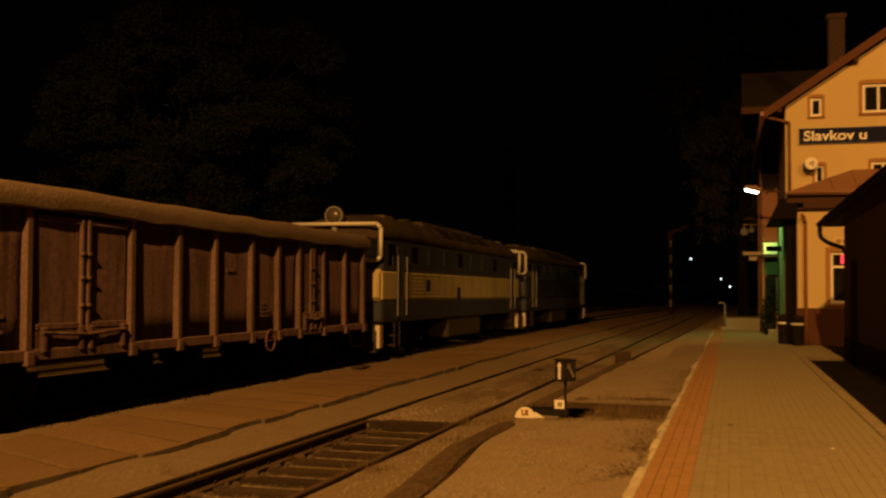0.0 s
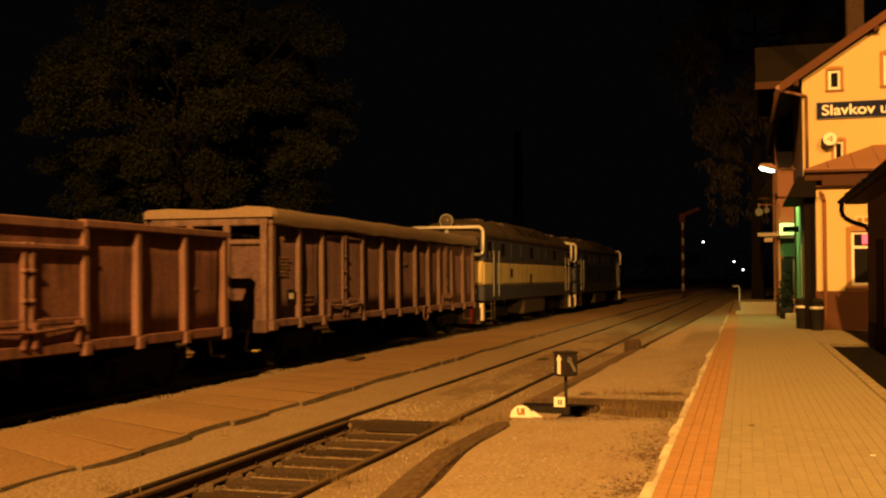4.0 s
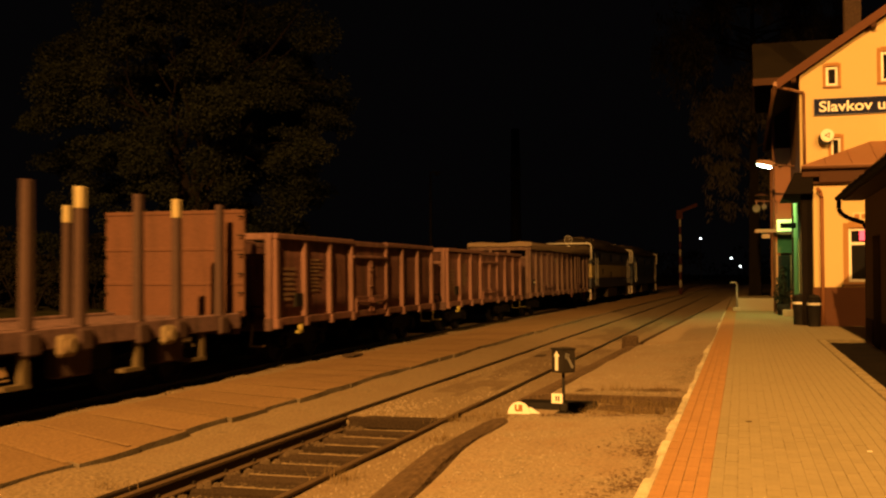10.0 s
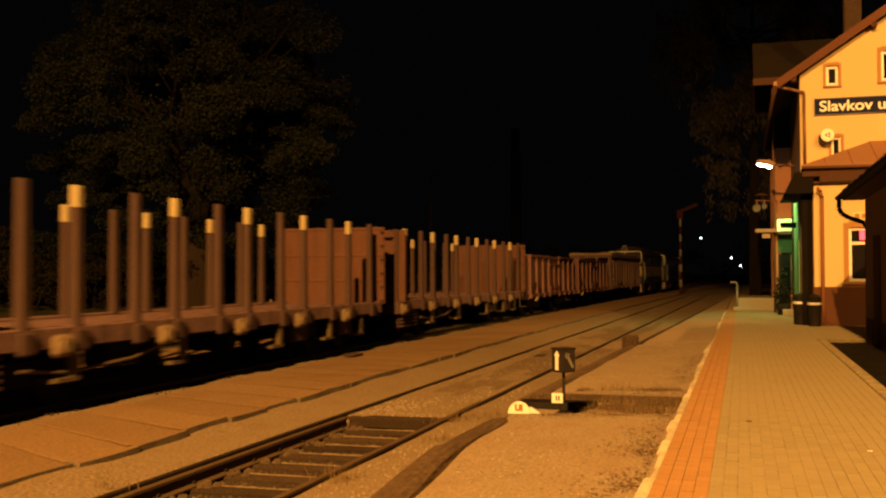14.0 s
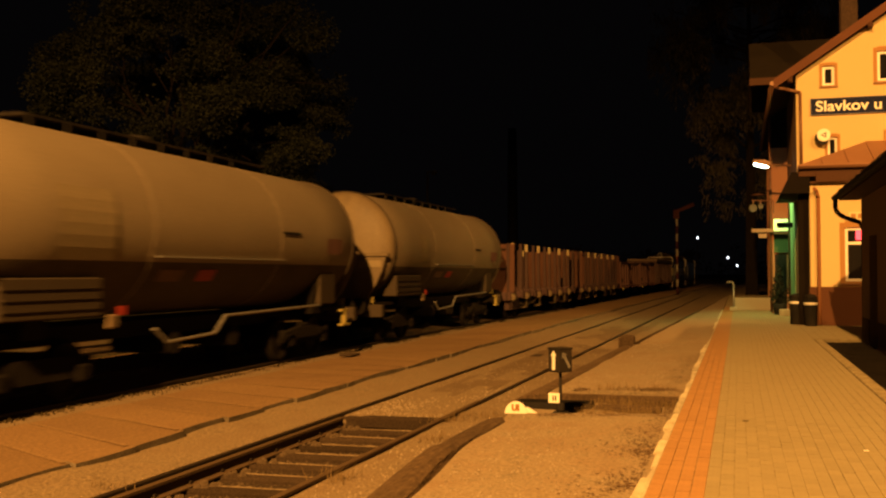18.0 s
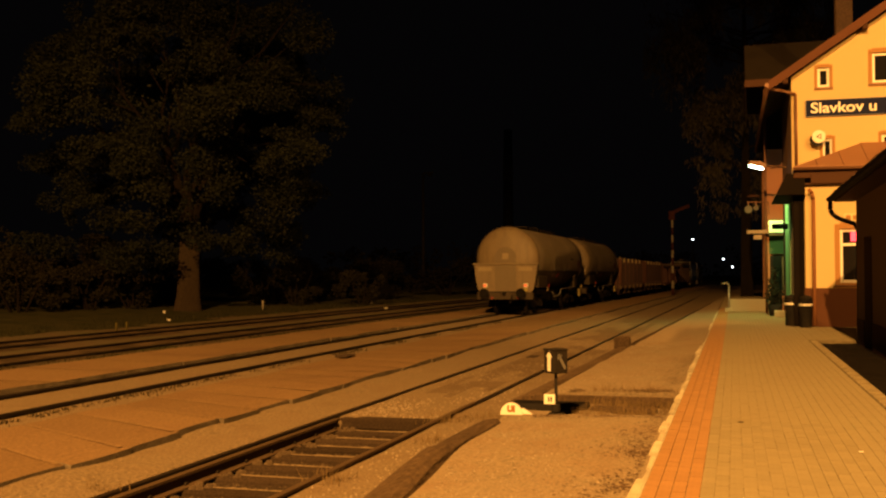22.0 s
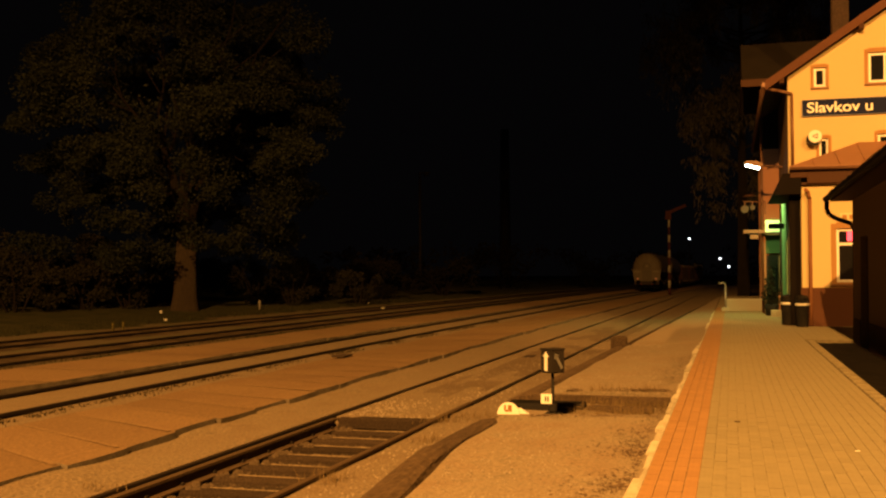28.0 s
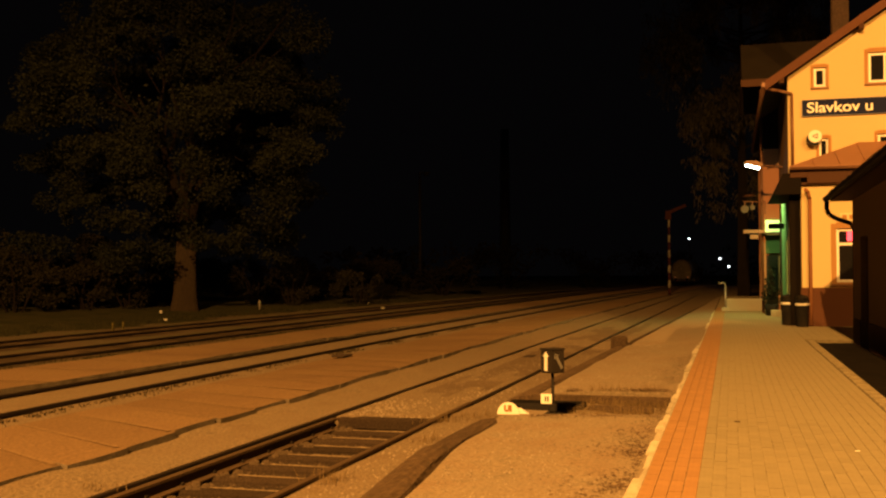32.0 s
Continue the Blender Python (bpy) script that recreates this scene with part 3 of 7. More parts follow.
# ---------------------------------------------------------------- station house
YG, YE = 34.2, 32.0          # upper gable wall, ground-floor extension
XS = 1.82                    # track-side wall
EAVE, SLOPE, APEX = 8.17, 0.663, 5.30


def roof_line(x):
    return EAVE + SLOPE * (min(x, 2 * APEX - x) - XS)


def holed_wall(bm, x0, x1, z0, top, holes, y0, y1):
    """A wall across y with real openings, one connected mesh; top: a function of x."""
    xs = sorted({x0, x1, *[h[0] for h in holes], *[h[1] for h in holes], *([APEX] if x0 < APEX < x1 else [])})
    zs = sorted({z0, *[h[2] for h in holes], *[h[3] for h in holes]}) + [99.0]
    made = {}

    def at(x, z, y):
        key = (round(x, 4), round(min(z, top(x)), 4), y)
        if key not in made:
            made[key] = bm.verts.new((x, y, min(z, top(x))))
        return made[key]

    def face(*vs):
        vs = [v for i, v in enumerate(vs) if v not in vs[:i]]
        if len(vs) > 2 and not bm.faces.get(vs):
            bm.faces.new(vs)
    cells = set()
    for i in range(len(xs) - 1):
        for j in range(len(zs) - 1):
            if not any(h[0] < xs[i] + 1e-4 and h[1] > xs[i + 1] - 1e-4 and h[2] < zs[j] + 1e-4 and h[3] > zs[j + 1] - 1e-4 for h in holes):
                cells.add((i, j))
    for i, j in cells:
        a, b, c, d = xs[i], xs[i + 1], zs[j], zs[j + 1]
        for y in (y0, y1):
            face(at(a, c, y), at(b, c, y), at(b, d, y), at(a, d, y))
        for gone, p, q in (((i - 1, j), (a, c), (a, d)), ((i + 1, j), (b, c), (b, d)), ((i, j - 1), (a, c), (b, c)), ((i, j + 1), (a, d), (b, d))):
            if gone not in cells:
                face(at(*p, y0), at(*q, y0), at(*q, y1), at(*p, y1))


def window(house, x0, x1, z0, z1, y, bars=1, trim=0.1, cross=None):
    """A window in a gable wall: surround, frame, panes."""
    w = new("window")
    w.parent = house
    w.empty_display_size = 0.1
    bm = bmesh.new()
    for a, b, c, d in ((x0 - trim, x0, z0 - trim, z1 + trim), (x1, x1 + trim, z0 - trim, z1 + trim), (x0, x1, z1, z1 + trim * 1.3), (x0, x1, z0 - trim, z0)):
        box(bm, a, b, y - 0.035, y + 0.06, c, d)
    part("surround", bm, M_TRIMPAINT, w, "ochre painted surround")
    bm = bmesh.new()
    box(bm, x0 - trim * 1.1, x1 + trim * 1.1, y - 0.09, y + 0.02, z0 - trim * 0.65, z0 - trim * 0.35)
    part("sill", bm, M_TIN, w)
    f = min(0.085, (x1 - x0) * 0.24)
    bm = bmesh.new()
    yf = y + 0.05
    for a, b, c, d in ((x0, x0 + f, z0, z1), (x1 - f, x1, z0, z1), (x0 + f, x1 - f, z1 - f, z1), (x0 + f, x1 - f, z0, z0 + f)):
        box(bm, a, b, yf, yf + 0.07, c, d, None, 0.008)
    for k in range(1, bars):
        x = x0 + (x1 - x0) * k / bars
        box(bm, x - 0.035, x + 0.035, yf, yf + 0.07, z0 + f, z1 - f)
    if cross:
        box(bm, x0 + f, x1 - f, yf - 0.005, yf + 0.07, cross - 0.04, cross + 0.04)
    part("window_frame", bm, M_WHITE, w, "white painted window frame")
    bm = bmesh.new()
    box(bm, x0 + f * 0.8, x1 - f * 0.8, yf + 0.035, yf + 0.045, z0 + f * 0.8, z1 - f * 0.8)
    part("pane", bm, M_PANE, w)
    return w


def station():
    h = thing("station_house", "cream two-storey station house with brown trim and tiled gable roof", "station building", place=(0, 0, 0))
    # upper gable wall and track-side wall
    holes = [(2.60, 2.97, 7.80, 8.42), (4.22, 5.20, 7.86, 8.80), (2.74, 3.02, 5.40, 6.16), (4.46, 5.20, 5.40, 6.24), (6.4, 6.8, 7.80, 8.42)]
    bm = bmesh.new()
    holed_wall(bm, XS, 8.78, 0.2, roof_line, holes, YG, YG + 0.35)
    part("gable_wall", bm, M_PLASTER, h)
    # side wall coloured dark: the shade under the eaves is in its paint
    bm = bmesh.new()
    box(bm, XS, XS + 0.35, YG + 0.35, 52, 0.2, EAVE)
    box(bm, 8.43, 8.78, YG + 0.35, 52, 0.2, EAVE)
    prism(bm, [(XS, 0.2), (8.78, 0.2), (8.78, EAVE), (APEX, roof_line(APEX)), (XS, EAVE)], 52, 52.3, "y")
    part("side_wall", bm, M_SIDE, h, "side facade in dark brown, with the eaves' shade in its colour")
    window(h, 2.60, 2.97, 7.80, 8.42, YG, trim=0.085)
    window(h, 4.22, 5.20, 7.86, 8.80, YG, bars=2, trim=0.11)
    window(h, 2.74, 3.02, 5.40, 6.16, YG, trim=0.085)
    window(h, 4.46, 5.20, 5.40, 6.24, YG, bars=2, trim=0.085)
    # roof with brown verge boards
    o = 0.66
    lo, t = roof_line(XS) - o * SLOPE, 0.16
    bm = bmesh.new()
    for s in (1, -1):
        def m(x):
            return x if s == 1 else 2 * APEX - x
        prism(bm, [(m(XS - o), lo + 0.10), (m(APEX), roof_line(APEX) + 0.10), (m(APEX), roof_line(APEX) + 0.10 + t), (m(XS - o), lo + 0.10 + t)], YG - 0.42, 52.6, "y")
    part("roof_deck", bm, M_WOODBROWN, h)
    bm = bmesh.new()
    for s in (1, -1):
        for k in range(14):
            a, b = k / 14, (k + 1) / 14 + 0.012
            xa, xb = XS - o - 0.05 + (APEX - XS + o + 0.05) * a, XS - o - 0.05 + (APEX - XS + o + 0.05) * min(b, 1)
            za, zb = lo + 0.10 + t + SLOPE * (xa - XS + o) + 0.03, lo + 0.10 + t + SLOPE * (xb - XS + o) + 0.005
            if s == -1:
                xa, xb = 2 * APEX - xa, 2 * APEX - xb
            prism(bm, [(xa, za - 0.03), (xb, zb - 0.005), (xb, zb + 0.02), (xa, za + 0.02)], YG - 0.45, 52.6, "y")
    part("roof_tiles", bm, M_ROOFTILE, h, "dark brown roof tiles")
    for s in (1, -1):
        bm = bmesh.new()
        x0, x1 = (XS - o - 0.04, APEX) if s == 1 else (2 * APEX - XS + o + 0.04, APEX)
        z0, z1 = lo + 0.0, roof_line(APEX) + 0.03
        prism(bm, [(x0, z0 - 0.02), (x1, z1), (x1, z1 + 0.30), (x0, z0 + 0.28)], YG - 0.47, YG - 0.425, "y")
        part("verge_board", bm, M_VERGE, h, "red-brown verge board")
    for x in (1.62, 4.0, APEX):
        bm = bmesh.new()
        z = roof_line(max(x, XS)) - 0.02 - (0.13 if x < XS else 0)
        box(bm, x - 0.08, x + 0.08, YG - 0.40, YG, z - 0.10, z + 0.08, None, 0.02)
        part("purlin_end", bm, M_WOODBROWN, h)
    # chimneys
    for x, y, w in ((3.78, 38.0, 0.27),):
        bm = bmesh.new()
        box(bm, x - w, x + w, y - 0.3, y + 0.3, 8.6, 12.1, None, 0.01)
        box(bm, x - w - 0.06, x + w + 0.06, y - 0.36, y + 0.36, 11.95, 12.12, None, 0.02)
        part("chimney", bm, M_CHIMNEY, h, "dark mottled brick chimney")
    # gutter and downpipe of the main roof
    bm = bmesh.new()
    tube(bm, (XS - o - 0.08, YG - 0.4, lo + 0.16), (XS - o - 0.08, 52, lo + 0.16), 0.075, n=10)
    part("gutter", bm, M_TIN, h)
    bm = bmesh.new()
    pipe(bm, [(XS - o - 0.04, YG - 0.16, lo + 0.08), (XS - 0.3, YG - 0.14, lo + 0.0), (XS + 0.11, YG - 0.07, lo - 0.12), (XS + 0.12, YG - 0.07, 5.3)], 0.05, 10)
    part("downpipe", bm, M_TIN, h)
    # ground-floor extension
    bm = bmesh.new()
    holed_wall(bm, 2.05, 8.78, 0.2, lambda x: 4.55, [(3.0, 4.15, 1.62, 3.21)], YE, YE + 0.3)
    box(bm, 2.05, 2.35, YE + 0.3, YG, 0.2, 4.55)
    part("extension_wall", bm, M_PLASTER, h)
    window(h, 3.0, 4.15, 1.62, 3.21, YE, bars=2, trim=0.14, cross=2.75)
    bm = bmesh.new()
    box(bm, 3.30, 3.55, YE + 0.01, YE + 0.04, 2.84, 3.12, None, 0.01)
    part("neon_sign", bm, M_NEON, h, "small red lit window sign")
    bm = bmesh.new()
    box(bm, 3.12, 3.75, YE - 0.03, YE, 3.42, 3.66)
    board = part("notice_board", bm, M_CREAM2, h, "cream notice board above the window")
    for k in range(3):
        bm = bmesh.new()
        box(bm, 3.17 + k * 0.19, 3.31 + k * 0.19, YE - 0.036, YE - 0.03, 3.47, 3.61)
        part("letter_bar", bm, M_TRIMPAINT, board)
    # brick plinth, proud of the wall
    bm = bmesh.new()
    box(bm, 2.01, 8.8, YE - 0.05, YE, 0.2, 1.47)
    box(bm, 2.01, 2.05, YE, YG, 0.2, 1.47)
    part("plinth", bm, M_MORTAR, h)
    v, f = [], []
    for row in range(15):
        for k in range(28):
            x0 = 2.012 + k * 0.26 - (0.13 if row % 2 else 0)
            x1 = x0 + 0.248
            x0 = max(x0, 2.0)
            if x1 > 8.8:
                continue
            z0 = 0.34 + row * 0.0755
            q = len(v)
            y = YE - 0.062 + random.uniform(-0.003, 0.003)
            v += [(x0, y, z0), (x1, y, z0), (x1, y, z0 + 0.065), (x0, y, z0 + 0.065), (x0, YE - 0.04, z0), (x1, YE - 0.04, z0), (x1, YE - 0.04, z0 + 0.065), (x0, YE - 0.04, z0 + 0.065)]
            f += [(q, q + 1, q + 2, q + 3), (q, q + 4, q + 5, q + 1), (q + 3, q + 2, q + 6, q + 7), (q + 1, q + 5, q + 6, q + 2), (q, q + 3, q + 7, q + 4)]
    raw("plinth_bricks", v, f, M_BRICK, h, "brown glazed plinth bricks", kind="stuff")
    # lower downpipe with gooseneck
    bm = bmesh.new()
    pipe(bm, [(2.14, YE - 0.30, 4.36), (2.22, YE - 0.2, 4.28), (2.27, YE - 0.10, 4.1), (2.27, YE - 0.10, 0.36)], 0.055, 10)
    part("downpipe", bm, M_PIPE, h, "red-brown downpipe")
    # lean-to roof with hip
    bm = bmesh.new()
    A, B, C, D = Vector((1.70, YE - 0.32, 5.0)), Vector((9.0, YE - 0.32, 5.0)), Vector((9.0, YG, 5.95)), Vector((3.9, YG, 5.95))
    t_ = Vector((0, 0, 0.05))
    for poly in ((A, B, C, D), (A, D, Vector((XS, YG, 5.06)))):
        lo_, hi_ = [bm.verts.new(p) for p in poly], [bm.verts.new(p + t_) for p in poly]
        bm.faces.new(lo_[::-1]), bm.faces.new(hi_)
        k = len(poly)
        for i in range(k):
            bm.faces.new((lo_[i], lo_[(i + 1) % k], hi_[(i + 1) % k], hi_[i]))
    part("lean_to_roof", bm, M_TINROOF, h, "rose-brown sheet metal lean-to roof")
    for k in range(9):
        x = 2.4 + k * 0.72
        bm = bmesh.new()
        d = min(1.0, max(0.05, (x - 1.70) / 2.2))
        a, b = Vector((x, YE - 0.33, 5.06)), Vector((x, YE - 0.32 + 2.52 * d, 5.06 + 0.95 * d))
        pipe(bm, [a, b], 0.016, 5)
        part("seam", bm, M_TINROOF, h)
    bm = bmesh.new()
    box(bm, 2.2, 8.9, YE - 0.24, YE - 0.18, 4.55, 5.0, None, 0.01)
    box(bm, 1.72, 2.2, YE - 0.24, YE - 0.18, 4.72, 5.0, None, 0.01)
    box(bm, 1.72, 8.9, YE - 0.18, YE, 4.52, 4.58)
    part("fascia", bm, M_WOODBROWN, h, "brown timber fascia")
    bm = bmesh.new()
    tube(bm, (1.70, YE - 0.38, 4.98), (8.9, YE - 0.38, 4.98), 0.05, n=8)
    part("gutter", bm, M_TIN, h)
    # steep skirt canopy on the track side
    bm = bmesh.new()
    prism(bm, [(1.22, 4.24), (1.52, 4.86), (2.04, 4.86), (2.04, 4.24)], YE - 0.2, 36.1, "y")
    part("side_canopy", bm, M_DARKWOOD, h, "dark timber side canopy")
    bm = bmesh.new()
    box(bm, 1.72, 2.04, YE + 0.3, YE + 0.55, 0.33, 4.42, None, 0.02)
    part("canopy_post", bm, M_DARKWOOD, h)
    # thin panel added to colour the wall green where the porch lamp strikes it
    bm = bmesh.new()
    box(bm, 1.79, 1.82, 35.6, 38.6, 0.33, 4.75)
    part("lamplit_panel", bm, M_PALE, h, "wall panel with the porch lamp's green light in its colour")
    # projecting bay further along
    bm = bmesh.new()
    box(bm, 1.23, 4.0, 41.0, 47.5, 0.2, 6.68)
    part("bay_wall", bm, M_ROSE, h, "rose plastered bay")
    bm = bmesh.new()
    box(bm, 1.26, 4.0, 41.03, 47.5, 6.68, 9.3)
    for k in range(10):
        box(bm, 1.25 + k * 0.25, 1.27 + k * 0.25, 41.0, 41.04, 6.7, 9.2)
    part("bay_upper_wall", bm, M_DARKWOOD, h, "dark upper wall of the bay with upright strips")
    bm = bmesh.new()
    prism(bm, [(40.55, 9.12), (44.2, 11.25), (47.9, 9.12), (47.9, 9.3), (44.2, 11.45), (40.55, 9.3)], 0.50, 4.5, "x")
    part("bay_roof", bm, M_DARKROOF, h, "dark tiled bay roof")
    bm = bmesh.new()
    box(bm, 0.46, 0.50, 40.5, 47.95, 9.05, 9.32)
    box(bm, 0.5, 4.5, 40.5, 40.55, 9.05, 9.32)
    part("bay_eave_board", bm, M_WOODBROWN, h)
    bm = bmesh.new()
    box(bm, 1.32, 1.75, 40.95, 41.0, 0.35, 2.6)
    part("bay_door", bm, M_BLACK, h)
    # stands for the bay wall tinted green by the porch lamp
    bm = bmesh.new()
    box(bm, 1.30, 1.95, 40.9, 41.0, 2.66, 3.36)
    part("green_lit_patch", bm, M_GREEN, h, "green patch on the bay with porch light put into its colour")
    bm = bmesh.new()
    tube(bm, (1.19, 40.95, 0.4), (1.19, 40.95, 9.0), 0.05, n=8)
    part("bay_downpipe", bm, M_TIN, h)
    return h


M_PIPE = material("red_brown_pipe_paint", (0.22, 0.10, 0.05), 0.75, vary=0.2, scale=10, fine=40, bump=0.15)
M_DARKWOOD = material("near_black_boards", (0.008, 0.0055, 0.004), 0.85, vary=0.3, scale=8, fine=40, bump=0.3)
M_DARKROOF = material("near_black_roof_tile", (0.014, 0.011, 0.008), 0.85, vary=0.3, scale=8, fine=30, bump=0.4)
M_VERGE = material("red_brown_verge_paint", (0.098, 0.042, 0.024), 0.7, vary=0.2, scale=6, fine=30, bump=0.2)
M_CHIMNEY = material("dark_mottled_chimney", (0.085, 0.055, 0.040), 0.9, vary=0.5, scale=14, fine=16, bump=0.5, tint=(0.04, 0.028, 0.022), vtint=0.8)
M_SIDE = material("shaded_brown_facade", (0.07, 0.042, 0.027), 0.9, vary=0.2, scale=6, fine=50, bump=0.3)
M_NEON = glow("red_neon", (1.0, 0.06, 0.10), 2.2)
M_TUBE = glow("white_tube", (0.85, 1.0, 0.88), 22.0)
M_EXIT = glow("pale_green_sign", (0.75, 0.9, 0.5), 0.2)
M_CREAM2 = material("cream_board", (0.70, 0.62, 0.40), 0.7, vary=0.08, scale=8, fine=50, bump=0.1)
# green lamplight on the side wall, put into a paint
M_PALE = material("green_lamplit_wall", (0.19, 0.34, 0.20), 0.8, vary=0.15, scale=8, fine=30, bump=0.2)
M_ROSE = material("rose_plaster", (0.42, 0.22, 0.13), 0.9, vary=0.12, scale=5, fine=60, bump=0.3, tint=(0.34, 0.17, 0.10), vtint=0.6)
station()


def lettering(name, body, size, m, mat, parent, label=""):
    c = bpy.data.curves.new(name, "FONT")
    c.body, c.size, c.extrude, c.offset = body, size, 0.006, 0.008
    c.materials.append(mat)
    ob = new(name, c)
    ob.parent = parent
    ob.matrix_basis = m
    return tagged(ob, label=label)


def station_sign():
    s = thing("station_sign", "navy enamel station name sign with white letters on the gable", "sign", place=(2.235, YG - 0.07, 6.87))
    bm = bmesh.new()
    box(bm, 0, 6.0, -0.02, 0.05, 0, 0.525, None, 0.01)
    part("sign_board", bm, M_NAVY, s)
    bm = bmesh.new()
    for a, b, c, d in ((0, 6.0, 0, 0.012), (0, 6.0, 0.513, 0.525), (0, 0.012, 0.012, 0.513), (5.988, 6.0, 0.012, 0.513)):
        box(bm, a, b, -0.026, -0.018, c, d)
    part("sign_rim", bm, M_BLUE2, s)
    lettering("sign_letters", "Slavkov u", 0.46, pose(0.145, -0.024, 0.115, 90, 0, 0) @ Matrix.Diagonal((1.13, 1, 1, 1)), M_LETTER, s, "white raised letters")
    d = thing("round_sign", "white round sign with arrow mark on a bracket", "sign", place=(2.60, YG - 0.32, 6.20))
    bm = bmesh.new()
    tube(bm, (0, 0.02, 0), (0, -0.02, 0), 0.20, n=28)
    part("disc", bm, M_WHITE, d)
    # the sign's cast shadow, built as a black disc behind it
    bm = bmesh.new()
    tube(bm, (-0.06, 0.10, -0.09), (-0.06, 0.03, -0.09), 0.20, n=28)
    part("shadow_disc", bm, M_BLACK, d, "black disc drawing the sign's cast shadow")
    bm = bmesh.new()
    for a, b in (((-0.07, 0.0), (0.07, 0.07)), ((-0.07, 0.0), (0.07, -0.07)), ((0.06, 0.06), (0.06, -0.06))):
        pipe(bm, [(a[0], -0.024, a[1]), (b[0], -0.024, b[1])], 0.014, 5)
    part("arrow", bm, M_BLACK, d)
    # black cone added to carry the drawn shadow back to the wall
    bm = bmesh.new()
    tube(bm, (-0.02, 0.02, -0.16), (-0.03, 0.30, -0.20), 0.15, 0.06, n=18)
    part("shadow_cone", bm, M_BLACK, d)
    bm = bmesh.new()
    pipe(bm, [(0, 0.02, 0), (0, 0.32, -0.02)], 0.025, 6)
    part("bracket", bm, M_TIN, d)


M_BLUE2 = material("blue_rim", (0.10, 0.12, 0.22), 0.4, vary=0.05, scale=6, fine=40, bump=0.0)
station_sign()


M_GREYHORN = material("weathered_grey_horn", (0.12, 0.10, 0.08), 0.8, vary=0.2, scale=10, fine=40, bump=0.1)


def porch_lamp():
    p = thing("bracket_lamp", "lit white tube lamp on a bracket above the porch", "street lamp", place=(0.80, 38.0, 5.75))
    p.matrix_basis = pose(0.80, 38.0, 5.75, 0, 15, 0)
    bm = bmesh.new()
    prism(bm, [(-0.30, 0.02), (-0.26, 0.12), (0.1, 0.20), (0.32, 0.14), (0.32, 0.0), (-0.28, 0.0)], -0.12, 0.12, "y")
    part("housing", bm, M_TIN, p)
    bm = bmesh.new()
    box(bm, -0.26, 0.26, -0.09, 0.09, -0.08, 0.0, None, 0.035)
    part("tube_cover", bm, M_TUBE, p, "glowing white cover")
    bm = bmesh.new()
    pipe(bm, [(0.3, 0, 0.08), (0.75, 0, 0.16), (1.05, 0, 0.2)], 0.035, 8)
    part("arm", bm, M_TIN, p)


porch_lamp()
hooded_lamp("porch_tube_light", (0.80, 37.95, 5.50), (0.80, 37.96, 0), 800, (0.72, 1.0, 0.28), 0.2)


